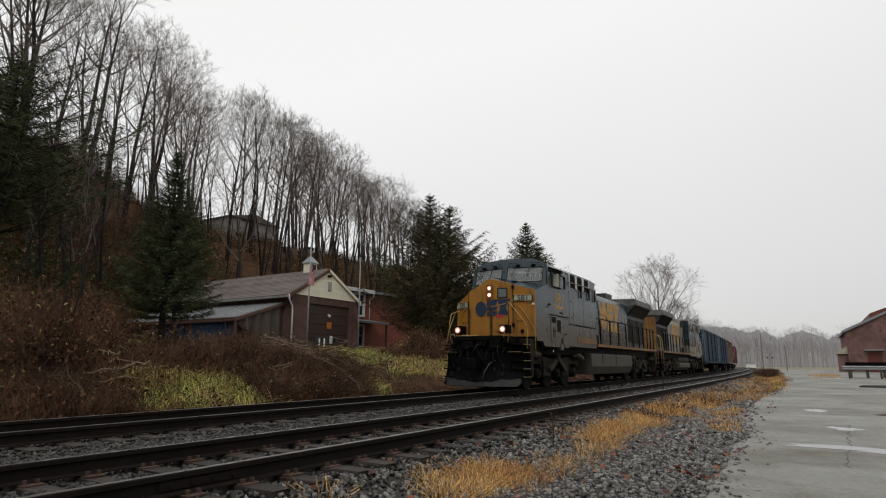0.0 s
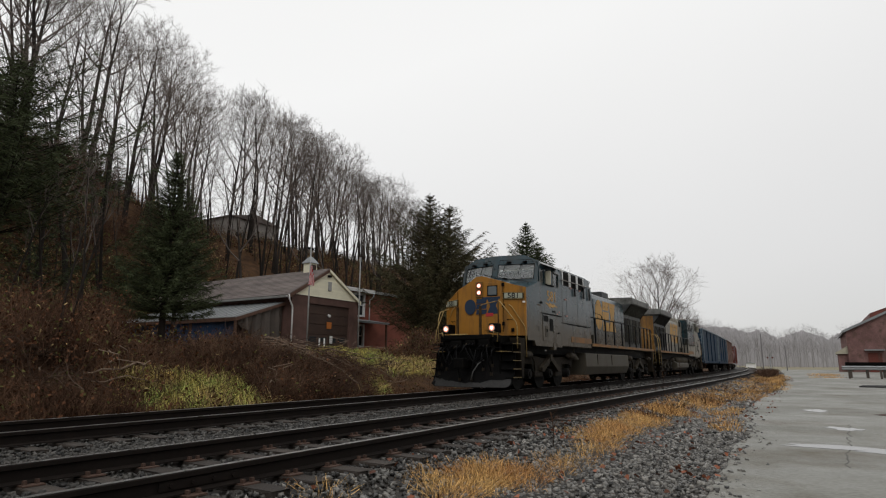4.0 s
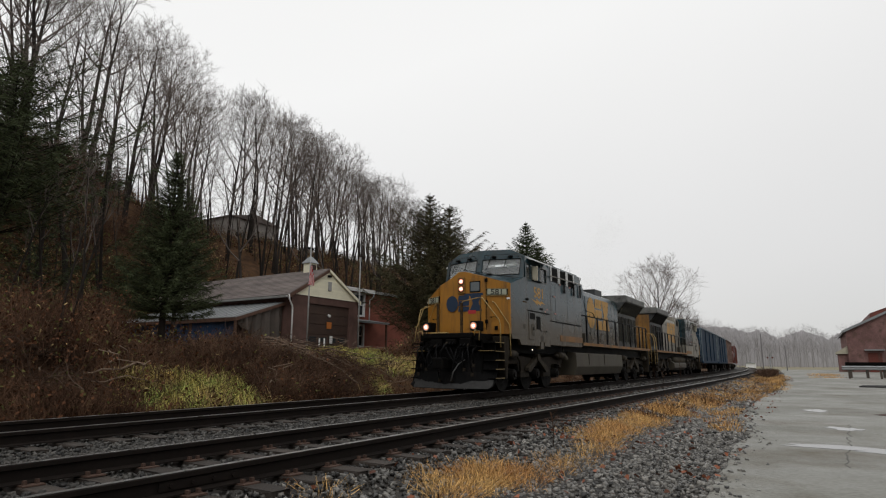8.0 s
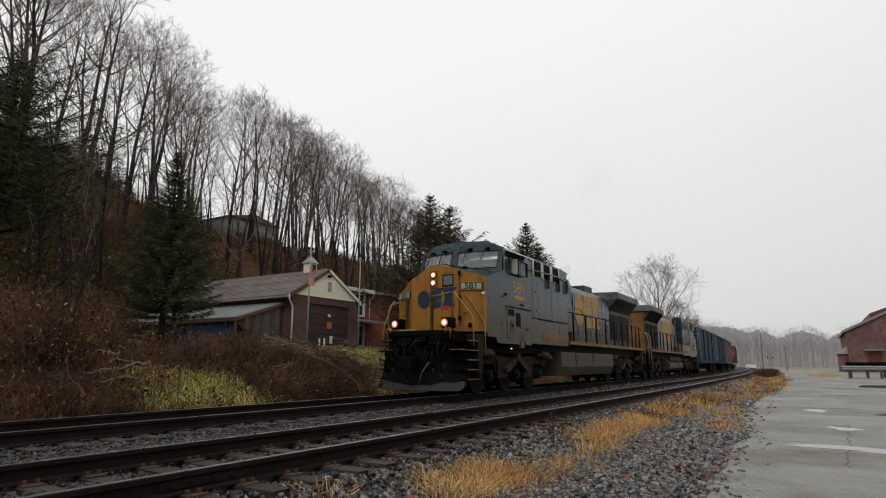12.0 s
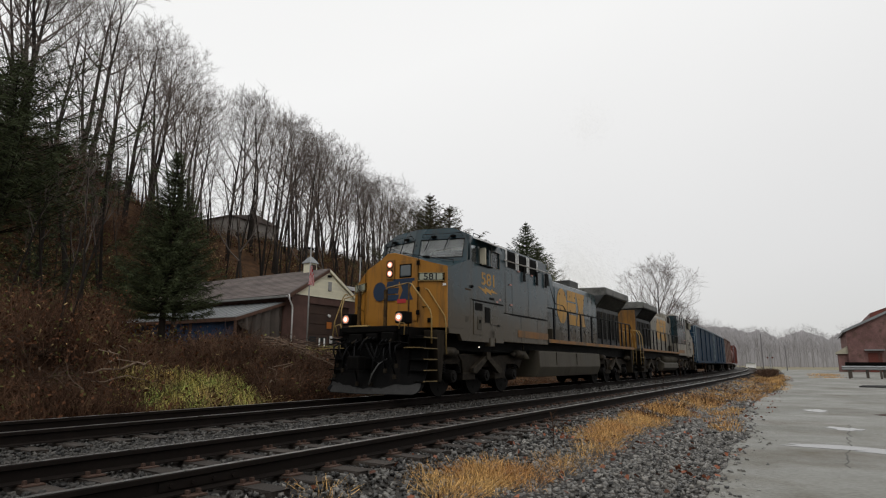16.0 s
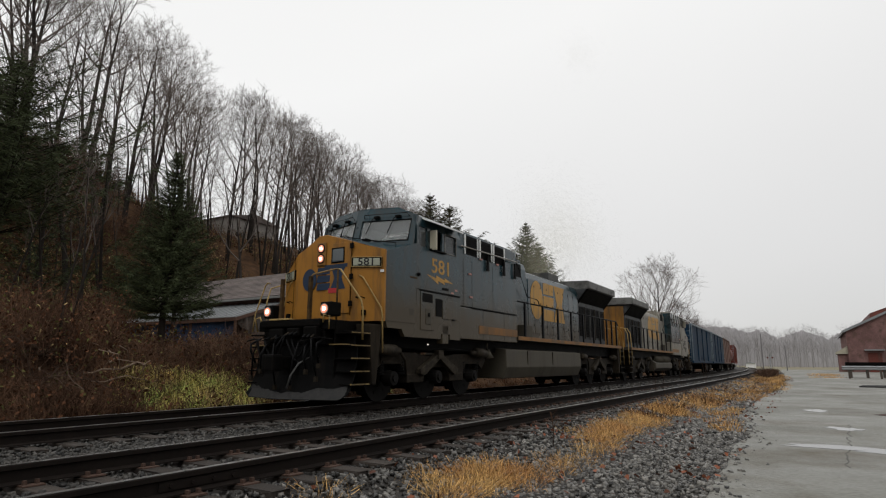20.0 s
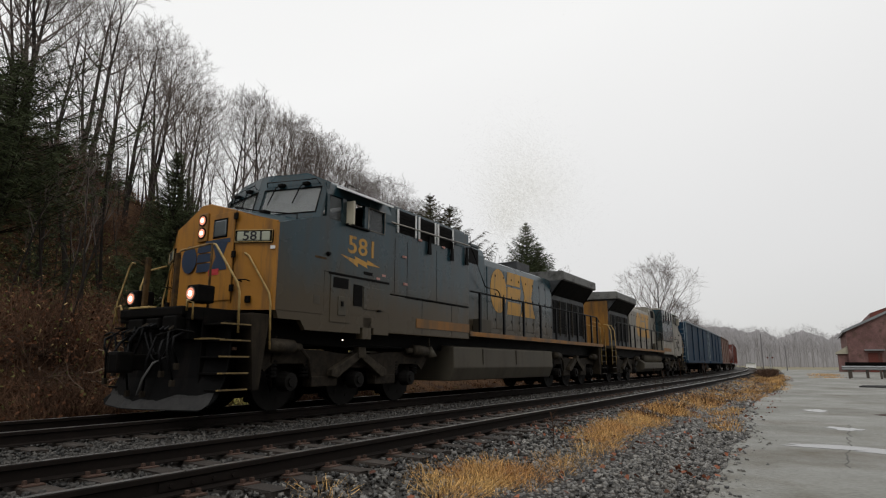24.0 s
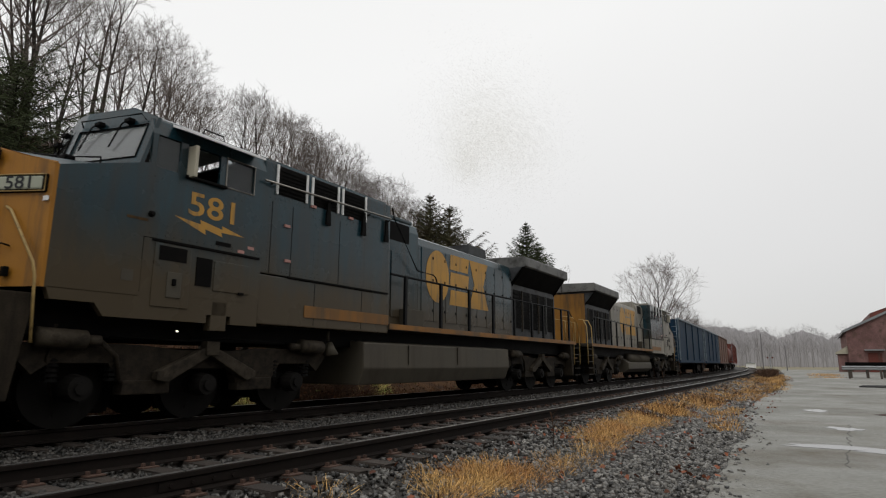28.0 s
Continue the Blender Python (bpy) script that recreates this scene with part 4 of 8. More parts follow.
        block("hatch_ledge", low, M_BLACK, 1.85, 3.8, min(sd * W, sd * 1.555), max(sd * W, sd * 1.555), 2.60, 2.64, 0.004)
        block("vent", low, M_BLACK, 2.92, 3.2, min(sd * W, sd * 1.545), max(sd * W, sd * 1.545), 2.72, 2.78, 0)
        one("knob", wall, M_BLACK, lambda bm: cyl(bm, (1.80, sd * W, 2.98), (1.80, sd * 1.59, 2.98), 0.05, 0.03, n=10))
        block("decal", wall, M_OCHREDARK, 1.45, 1.76, min(sd * W, sd * 1.534), max(sd * W, sd * 1.534), 2.86, 2.90, 0)
        block("badge", wall, M_TANK, 1.45, 1.62, min(sd * W, sd * 1.536), max(sd * W, sd * 1.536), 1.98, 2.14, 0)
        if number:
            mm = Matrix(((1, 0, 0, 2.86), (0, 0, -1, -1.533), (0, 1, 0, 3.27), (0, 0, 0, 1))) if sd < 0 else Matrix(((-1, 0, 0, 2.86), (0, 0, 1, 1.533), (0, 1, 0, 3.27), (0, 0, 0, 1)))
            letters("number", number, 0.52, M_GOLD, mm @ Matrix.Diagonal((1.28, 1.0, 1.0, 1.0)), wall, 0.003, "yellow painted cab number")
            s2 = sd * 1.534
            def flash(bm):
                bm.faces.new([bm.verts.new((u, s2, z)) for u, z in ((2.16, 3.04), (2.62, 2.99), (2.60, 3.06), (3.02, 2.98), (3.01, 3.04), (3.46, 2.93), (3.0, 2.93), (3.03, 2.86), (2.70, 2.93), (2.72, 2.84))])
            one("bolt_emblem", wall, M_GOLD, flash, "orange lightning emblem")
        # rear hood emblem
        if emblem:
            s3 = sd * 1.076
            emblem_shapes(lo, M_GOLD, (lambda a, b: (a * (1 if sd < 0 else -1) + 11.45, s3, b + 3.17)), 3.5, 1.42)
    # cab front and roof: the middle post stands ahead of the outer corners
    def cab_rake(v, z):
        return 1.17 + 0.30 * (z - 3.6) / 1.1 + 0.27 * max(0.0, abs(v) - 0.12)
    def front_at(v, z, d):
        return (cab_rake(v, z) + d, v, z)
    vs2 = [-1.5, -1.36, -0.12, 0.12, 1.36, 1.5]
    cf = one("cab_front", lo, cab_paint, lambda bm: holed(bm, front_at, vs2, [3.55, 3.82, 4.36, 4.47], {(1, 1), (3, 1)}, 0.06), "blue cab front with two windscreens")

    def brow(bm):
        for e in (-1, 1):
            quad(bm, front_at(e * 1.5, 4.47, 0), front_at(e * 0.12, 4.47, 0), front_at(e * 0.12, 4.715, 0), front_at(e * 0.97, 4.715, 0))
        quad(bm, front_at(-0.12, 4.47, 0), front_at(0.12, 4.47, 0), front_at(0.12, 4.715, 0), front_at(-0.12, 4.715, 0))
    one("cab_brow", cf, cab_paint, brow)
    for sd in (-1, 1):
        a, b = (-1.37, -0.11) if sd < 0 else (0.11, 1.37)
        one("windscreen", cf, M_GLASS, lambda bm: loft(bm, [[front_at(a, 3.81, 0.02), front_at(b, 3.81, 0.02), front_at(b, 4.37, 0.02), front_at(a, 4.37, 0.02)], [front_at(a, 3.81, 0.032), front_at(b, 3.81, 0.032), front_at(b, 4.37, 0.032), front_at(a, 4.37, 0.032)]]), "windscreen reflecting the pale sky")
        one("gasket", cf, M_BLACK, lambda bm: tube(bm, [front_at(a, 3.81, -0.005), front_at(b, 3.81, -0.005), front_at(b, 4.37, -0.005), front_at(a, 4.37, -0.005), front_at(a, 3.81, -0.005)], 0.014))
        for v in (a + 0.3, a + 0.85):
            rod("wiper", cf, M_BLACK, [front_at(v, 4.46, -0.08), front_at(v + 0.12, 4.40, -0.07), front_at(v + 0.24, 4.02, -0.03)], 0.012)
            block("wiper_motor", cf, M_BLACK, front_at(v, 4.46, -0.1)[0], front_at(v, 4.46, 0)[0], v - 0.04, v + 0.1, 4.42, 4.48, 0.008)
        rod("wiper_rail", cf, M_BLACK, [front_at(a + 0.05, 4.44, -0.02), front_at(a + 0.08, 4.52, -0.10), front_at(b - 0.08, 4.52, -0.10), front_at(b - 0.05, 4.44, -0.02)], 0.012)
    roof_out = [(-1.45, 4.44), (-1.40, 4.50), (-0.97, 4.71), (-0.12, 4.72), (0.12, 4.72), (0.97, 4.71), (1.40, 4.50), (1.45, 4.44)]

    def roof(bm):
        r0 = [(cab_rake(v, z), v, z) for v, z in roof_out]
        r1 = [(3.86, v, z) for v, z in roof_out]
        i0 = [(2.0, v * 0.96, z - 0.05) for v, z in roof_out]
        i1 = [(3.8, v * 0.96, z - 0.05) for v, z in roof_out]
        loft(bm, [i0, r0, r1, i1], close=False)
    rf = one("cab_roof", lo, cab_paint, roof, "faceted dark blue cab roof")
    rod("roof_rail", rf, M_BLACK, [(2.9, -1.0, 4.70), (2.92, -1.0, 4.78), (3.3, -1.0, 4.78), (3.32, -1.0, 4.70)], 0.012)
    one("air_horn", rf, M_STEEL, lambda bm: [cyl(bm, (2.6, v, 4.80), (2.1 + 0.1 * k, v, 4.80), 0.025, 0.07, n=10) for k, v in enumerate((0.5, 0.62, 0.74))] and cyl(bm, (2.6, 0.62, 4.7), (2.6, 0.62, 4.8), 0.03, n=6), "three-chime air horn", True)
    block("cab_back", lo, M_BLACK, 3.80, 3.86, -1.45, 1.45, 1.8, 4.45, 0)
    one("cab_ceiling", lo, M_LINING, lambda bm: prism(bm, [(-1.38, 4.40), (-0.9, 4.62), (0.9, 4.62), (1.38, 4.40), (1.36, 4.38), (0.88, 4.60), (-0.88, 4.60), (-1.36, 4.38)], "x", 1.95, 3.79))
    block("cab_floor", lo, M_BLACK, 1.6, 3.8, -1.4, 1.4, 2.6, 2.66, 0)
    block("cab_desk", lo, M_BLACK, 1.75, 2.0, -1.3, 1.3, 2.7, 3.62, 0.03)
    rod("nose_rail", lo, M_BLACK, [(1.1, -1.35, 3.52), (1.1, -1.35, 3.66), (1.0, -0.5, 3.80), (0.9, 0.2, 3.95)], 0.013)
    block("nose_lamp", lo, M_BLACK, 0.98, 1.14, -0.58, -0.42, 3.72, 3.83, 0.02)
    # bogies and wheels
    bogie(lo, 3.15)
    bogie(lo, 16.87)
    for u in AXLES:
        one("traction_motor", lo, M_BLACK, lambda bm: (box(bm, u + 0.12, u + 0.86, -0.55, 0.55, 0.2, 0.82, 0.06), box(bm, u - 0.45, u + 0.75, -0.68, -0.56, 0.16, 0.8, 0.05), box(bm, u - 0.45, u + 0.75, 0.56, 0.68, 0.16, 0.8, 0.05)), "black traction motor and gear case")
    for u in AXLES:
        wheelset(lo, u)
    return lo


M_STRINGER = mat("dusty_step_side", (0.034, 0.027, 0.019), 0.8, vary=0.35, scale=3, bump=0.08, dirt=(0.012, 0.010, 0.008), dirt_amount=0.5, streak=5, spec=0.08)
M_OCHRE = mat("worn_ochre_rail", (0.27, 0.165, 0.06), 0.6, vary=0.3, scale=6, bump=0.05, dirt=(0.05, 0.035, 0.02), dirt_amount=0.45)
M_OCHREDARK = mat("grimy_ochre_post", (0.085, 0.05, 0.02), 0.7, vary=0.3, scale=4, bump=0.06, dirt=(0.02, 0.014, 0.010), dirt_amount=0.5, spec=0.1)
M_SMOKED = mat("smoked_window_glass", (0.08, 0.095, 0.10), 0.12, vary=0.1, bump=0, rough_vary=0.03, spec=0.6)
M_LINING = mat("cream_cab_lining", (0.55, 0.54, 0.48), 0.7, vary=0.06, bump=0.02)
M_GALVGREY = mat("dull_bare_metal", (0.085, 0.085, 0.082), 0.5, vary=0.3, scale=3, bump=0.05)
M_STEPEDGE = mat("dirty_step_edge", (0.24, 0.165, 0.06), 0.6, vary=0.35, scale=5, bump=0.05, dirt=(0.06, 0.045, 0.03), dirt_amount=0.5)
M_ARM = mat("dusty_cast_arm", (0.056, 0.046, 0.033), 0.7, vary=0.35, scale=3, bump=0.15, dirt=(0.016, 0.013, 0.010), dirt_amount=0.55, spec=0.1)
# yellow dimmed by soot and by the wing's shade, put into the colour
M_YELLOWSOOTSHADE = mat("sooty_shaded_yellow_paint", (0.27, 0.125, 0.02), 0.5, vary=0.2, scale=1.4, bump=0.05, dirt=(0.03, 0.025, 0.02), dirt_amount=0.6, streak=2)
M_BOARD = mat("number_board_panel", (0.33, 0.345, 0.27), 0.4, vary=0.05, bump=0)
M_DECAL = mat("faded_decal", (0.42, 0.22, 0.19), 0.6, vary=0.1, bump=0)
M_PALE = mat("pale_cream_plastic", (0.42, 0.39, 0.30), 0.5, vary=0.08, bump=0.02)
M_SOOT = mat("sooty_blue_grey", (0.052, 0.056, 0.060), 0.55, vary=0.35, scale=1.1, bump=0.06, dirt=(0.012, 0.011, 0.011), dirt_amount=0.6)
M_WING = mat("weathered_radiator_grey", (0.155, 0.155, 0.147), 0.6, vary=0.25, scale=1.2, bump=0.06, dirt=(0.03, 0.028, 0.026), dirt_amount=0.4)
M_PLOUGH = mat("worn_black_plough", (0.005, 0.005, 0.005), 0.65, vary=0.3, scale=2.5, bump=0.1, dirt=(0.012, 0.010, 0.009), dirt_amount=0.3, streak=4, spec=0.05)
M_WORN = mat("scraped_plough_edge", (0.027, 0.026, 0.025), 0.6, 0.0, vary=0.35, scale=4, bump=0.2, dirt=(0.010, 0.010, 0.010), dirt_amount=0.6)
M_HOSE = mat("black_rubber_hose", (0.0045, 0.0045, 0.005), 0.45, vary=0.2, scale=8, bump=0.05, spec=0.1)
M_LIGHTGREY = mat("light_grey_hood_paint", (0.29, 0.27, 0.225), 0.5, vary=0.35, scale=1.3, bump=0.05, dirt=(0.13, 0.115, 0.09), dirt_amount=0.5, streak=4)

L1 = build_loco(M_BLUE, M_BLUE, True, "581", True, "blue and yellow diesel freight locomotive with lit headlights")
L2 = build_loco(M_LIGHTGREY, M_LIGHTGREY, True, "", False, "weathered pale grey and dark blue trailing diesel locomotive")
CARS += [(L1, 0.0, 3.15, 16.87, False), (L2, 41.8, 3.15, 16.87, True)]


def build_wagon(paint, label, length, height, tank=False):
    c = thing("hopper_car", label, "railway wagon", "wagons of the train")
    h0, h1 = 0.5, length - 0.5
    if tank:
        one("tank", c, paint, lambda bm: cyl(bm, (h0 + 0.2, 0, 2.45), (h1 - 0.2, 0, 2.45), 1.42, n=28), label, True)
    else:
        one("body", c, paint, lambda bm: (box(bm, h0, h1, -1.5, -1.44, 1.15, height - 0.08), box(bm, h0, h1, 1.44, 1.5, 1.15, height - 0.08), box(bm, h0, h0 + 0.06, -1.44, 1.44, 1.15, height - 0.08), box(bm, h1 - 0.06, h1, -1.44, 1.44, 1.15, height - 0.08), box(bm, h0, h1, -1.44, 1.44, 1.1, 1.2)))
        n = int((h1 - h0) / 3.6)
        for sd in (-1, 1):
            for k in range(n + 1):
                u = h0 + 0.04 + (h1 - h0 - 0.14) * k / n
                block("side_rib", c, M_PALEBLUE if k in (0, n) and paint is M_CARBLUE else paint, u, u + 0.09, min(sd * 1.5, sd * 1.58), max(sd * 1.5, sd * 1.58), 1.15, height - 0.1, 0)
            block("top_chord", c, M_PALEBLUE if paint is M_CARBLUE else paint, h0, h1, min(sd * 1.44, sd * 1.6), max(sd * 1.44, sd * 1.6), height - 0.12, height, 0.01, "pale worn top rail of the wagon")
            block("side_sill", c, paint, h0, h1, min(sd * 1.4, sd * 1.57), max(sd * 1.4, sd * 1.57), 0.98, 1.18, 0.01)
            block("top_band", c, paint, h0 + 0.1, h1 - 0.1, min(sd * 1.5, sd * 1.51), max(sd * 1.5, sd * 1.51), height - 0.42, height - 0.14, 0)
    block("underframe", c, M_BLACK, 0.15, length - 0.15, -0.5, 0.5, 0.85, 1.1, 0.01)
    for u in (0.18, length - 0.26):
        lad = rod("ladder", c, M_PALEBLUE, [(u, -1.45, 1.0), (u, -1.45, height)], 0.025)
        for k in range(8):
            rod("rung", lad, M_PALEBLUE, [(u, -1.45, 1.1 + 0.36 * k), (u, -1.1, 1.1 + 0.36 * k)], 0.018)
    for cen in (1.9, length - 1.9):
        tb = one("bogie", c, M_TRUCK, lambda bm: (box(bm, cen - 0.2, cen + 0.2, -1.0, 1.0, 0.55, 0.9, 0.02), [prism(bm, [(cen - 1.2, 0.62), (cen - 1.1, 0.75), (cen - 0.4, 0.85), (cen + 0.4, 0.85), (cen + 1.1, 0.75), (cen + 1.2, 0.62), (cen + 0.9, 0.4), (cen + 0.35, 0.28), (cen - 0.35, 0.28), (cen - 0.9, 0.4)], "y", s * 0.98, s * 1.1) for s in (-1, 1)]))
        for du in (-0.89, 0.89):
            wheelset(c, cen + du, 0.46, 1.05)
    for u in (-0.05, length - 0.15):
        block("coupler", c, M_TRUCK, u, u + 0.2, -0.12, 0.12, 0.74, 1.0, 0.03)
    return c


M_CARBLUE = mat("wagon_blue_paint", (0.009, 0.034, 0.068), 0.6, vary=0.3, scale=1.0, bump=0.05, dirt=(0.018, 0.024, 0.032), dirt_amount=0.4, streak=3, spec=0.12)
M_PALEBLUE = mat("wagon_pale_band", (0.17, 0.21, 0.235), 0.5, vary=0.2, scale=2.0, bump=0.05, dirt=(0.05, 0.06, 0.065), dirt_amount=0.4)
M_RUSTBROWN = mat("faded_boxcar_brown", (0.16, 0.085, 0.062), 0.65, vary=0.25, scale=1.0, bump=0.06, dirt=(0.12, 0.08, 0.06), dirt_amount=0.4, streak=3)
M_RUSTRED = mat("oxide_red_paint", (0.17, 0.045, 0.032), 0.6, vary=0.25, scale=1.0, bump=0.06, dirt=(0.09, 0.055, 0.045), dirt_amount=0.4, streak=3)
pos = 43.3
for paint, lab, ln, hh, tk in ((M_CARBLUE, "dark blue ribbed open-top hopper wagon", 16.0, 4.28, False), (M_CARBLUE, "dark blue ribbed open-top hopper wagon", 16.0, 4.28, False), (M_RUSTBROWN, "faded brown ribbed boxcar coupled behind blue wagons", 15.6, 4.3, False), (M_RUSTRED, "rust-red tank wagon at the bend", 15.6, 4.2, True), (M_RUSTRED, "rust-red ribbed boxcar vanishing round the bend", 15.6, 4.3, False), (M_RUSTRED, "rust-red ribbed boxcar vanishing round the bend", 15.6, 4.3, False)):
    c = build_wagon(paint, lab, ln, hh, tk)
    CARS.append((c, pos, 1.9, ln - 1.9, False))
    pos += ln

# ---- plants ----
def soup(name, verts, tris, material, parent=None, label="", kind="", slots=None):
    """A mesh from arrays of places and triangles."""
    me = bpy.data.meshes.new(name)
    verts, tris = np.asarray(verts, np.float32), np.asarray(tris, np.int32)
    me.vertices.add(len(verts))
    me.vertices.foreach_set("co", verts.ravel())
    me.loops.add(tris.size)
    me.loops.foreach_set("vertex_index", tris.ravel())
    me.polygons.add(len(tris))
    me.polygons.foreach_set("loop_start", np.arange(0, tris.size, 3, dtype=np.int32))
    if material:
        for m in material if isinstance(material, (list, tuple)) else [material]:
            me.materials.append(m)
    if slots is not None:
        me.polygons.foreach_set("material_index", np.asarray(slots, np.int32))
    me.update(calc_edges=True)
    me.validate()
    return place_mesh(name, me, None, parent, label, False, kind) if parent is not False else me


def spikes(base, way, length, radius, rng):
    """Three-sided tapered twigs: arrays of starts, directions, lengths and radii."""
    n = len(base)
    a = np.cross(way, rng.normal(size=(n, 3)))
    a /= np.linalg.norm(a, axis=1, keepdims=True) + 1e-9
    b = np.cross(way, a)
    v = np.empty((n, 4, 3))
    for k in range(3):
        c, s = math.cos(2.094 * k), math.sin(2.094 * k)
        v[:, k] = base + (a * c + b * s) * radius[:, None]
    v[:, 3] = base + way * length[:, None]
    i = (np.arange(n) * 4)[:, None]
    t = np.concatenate([i + [[0, 1, 3]], i + [[1, 2, 3]], i + [[2, 0, 3]]])
    return v.reshape(-1, 3), t


def blades(base, way, length, width, droop, rng):
    """Bent tapering blades or leaves: two quads' worth of triangles each."""
    n = len(base)
    side = np.cross(way, rng.normal(size=(n, 3)))
    side /= np.linalg.norm(side, axis=1, keepdims=True) + 1e-9
    mid = base + way * (length * 0.55)[:, None]
    tip = base + way * length[:, None]
    tip[:, 2] -= droop * length
    v = np.stack([base - side * width[:, None] * 0.5, base + side * width[:, None] * 0.5, mid - side * width[:, None] * 0.4, mid + side * width[:, None] * 0.4, tip], 1)
    i = (np.arange(n) * 5)[:, None]
    t = np.concatenate([i + [[0, 1, 3]], i + [[0, 3, 2]], i + [[2, 3, 4]]])
    return v.reshape(-1, 3), t


def unit(v):
    return v / (np.linalg.norm(v, axis=-1, keepdims=True) + 1e-9)


class Limbs:
    """Collects tapered limbs as tubes."""

    def __init__(self):
        self.v, self.t = [], []

    def tube(self, pts, rad, n):
        k0 = len(self.v)
        for i, (p, r) in enumerate(zip(pts, rad)):
            d = unit(pts[min(i + 1, len(pts) - 1)] - pts[max(i - 1, 0)])
            a = unit(np.cross(d, (0.31, 0.95, 0.05)))
            b = np.cross(d, a)
            for k in range(n):
                w = 2 * math.pi * k / n
                self.v.append(p + (a * math.cos(w) + b * math.sin(w)) * r)
        for i in range(len(pts) - 1):
            for k in range(n):
                p, q = k0 + i * n + k, k0 + i * n + (k + 1) % n
                self.t += [(p, q, q + n), (p, q + n, p + n)]


def bare_tree_mesh(seed, height, crown_from, spread, forks, twigs, lean=0.0, wide=0.30, twig=1.0, bole=0.0115):
    """Trunk and crown meshes of a leafless tree: a straight bole, limbs that sweep upwards into a dome, and fine twigs."""
    rng = np.random.default_rng(seed)
    trunk, crown = Limbs(), Limbs()
    ends = []
    lift = (0.03, 0.13, 0.12, 0.10)

    def grow(p, d, length, r, level, out):
        steps = (7, 5, 4, 3)[level]
        pts, rad = [p], [r]
        for i in range(steps):
            d = unit(d + rng.normal(size=3) * (0.035, 0.075, 0.10, 0.13)[level] + np.array((0, 0, lift[level])))
            p = p + d * length / steps
            pts.append(p)
            rad.append(max(0.006, r * (1 - (0.8 if level else 0.93) * (i + 1) / steps)))
        out.tube(pts, rad, (7, 5, 3, 3)[level])
        if level >= 1:
            ends.append((pts, level))
        if level < 3:
            count = forks[level]
            for k in range(count):
                f = crown_from + (0.97 - crown_from) * (k + rng.random()) / count if level == 0 else 0.22 + 0.78 * (k + rng.random()) / count
                x = f * steps
                i = min(int(x), steps - 1)
                q = pts[i] + (pts[i + 1] - pts[i]) * (x - i)
                dd = unit(pts[i + 1] - pts[i])
                az = rng.random() * 6.283 if level else k * 2.4 + rng.random()
                out_v = unit(np.cross(dd, (math.cos(az), math.sin(az), 0.2)))
                tilt = spread * (0.75 + 0.5 * rng.random()) * (1.15 if level else 1.25 - 0.5 * (f - crown_from))
                child = unit(dd * math.cos(tilt) + out_v * math.sin(tilt))
                if level == 0:
                    g = (f - crown_from) / (1 - crown_from)
                    ln = height * wide * (0.45 + 0.75 * math.sqrt(max(0.0, 1 - g * g))) * (0.85 + 0.3 * rng.random())
                else:
                    ln = length * (0.43 + 0.24 * rng.random())
                grow(q, child, ln, max(0.010, rad[i] * (0.60 if level == 0 else 0.5)), level + 1, crown)

    grow(np.array((0.0, 0.0, -0.4)), unit(np.array((lean, 0.0, 1.0))), height * 0.92, height * bole, 0, trunk)
    # the limbs fill out a rounded dome
    cv = np.array(crown.v)
    mid = np.array((cv[:, 0].mean(), cv[:, 1].mean(), height * (0.46 + 0.5 * crown_from)))
    half = np.array((wide * 1.08, wide * 1.08, 0.52 - 0.5 * crown_from)) * height

    def domed(p):
        far = np.linalg.norm((p - mid) / half, axis=1)
        pull = np.where((far > 0.84) & (p[:, 2] > mid[2] - 0.5 * half[2]), (0.84 + (far - 0.84) * 0.45) / np.maximum(far, 0.01), 1.0)
        return mid + (p - mid) * pull[:, None]

    cv = domed(cv)
    ends = [(domed(np.array(pts)), lv) for pts, lv in ends]
    w = np.array([3.0 if lv == 3 else (1.4 if lv == 2 else 0.5) for _, lv in ends])
    pick = rng.choice(len(ends), twigs, p=w / w.sum())
    base, way = np.empty((twigs, 3)), np.empty((twigs, 3))
    for j, e in enumerate(pick):
        pts, lv = ends[e]
        i = rng.integers(0 if lv > 2 else 1, len(pts) - 1)
        base[j] = pts[i] + (pts[i + 1] - pts[i]) * rng.random()
        way[j] = pts[i + 1] - pts[i]
    # twigs reach outwards and up
    way = unit(unit(way) * 0.7 + unit(base - mid) * 0.45 + rng.normal(size=(twigs, 3)) * 0.42 + np.array((0, 0, 0.12)))
    v, t = spikes(base, way, rng.uniform(0.20, 0.62, twigs) * height / 18 * twig, rng.uniform(0.003, 0.0065, twigs), rng)
    cv = np.concatenate([cv, v])
    k = height / max(cv[:, 2])
    size = np.array((1.0, 1.0, k))
    return (soup("trunk", np.array(trunk.v) * size, trunk.t, M_BARK, False), soup("crown", cv * size, np.concatenate([np.array(crown.t), t + len(cv) - len(v)]), M_TWIG, False))


def plant(name, meshes, m, label, category, group=""):
    top = thing(name, label, category, group, m)
    for part_name, me in meshes:
        place_mesh(part_name, me, None, top)
    return top


def stand(x, y, scale=1.0, turn=0.0, sink=0.1, tall=1.0):
    return Matrix.LocRotScale((x, y, land(x, y) - sink), Euler((0, 0, turn)), (scale, scale, scale * tall))


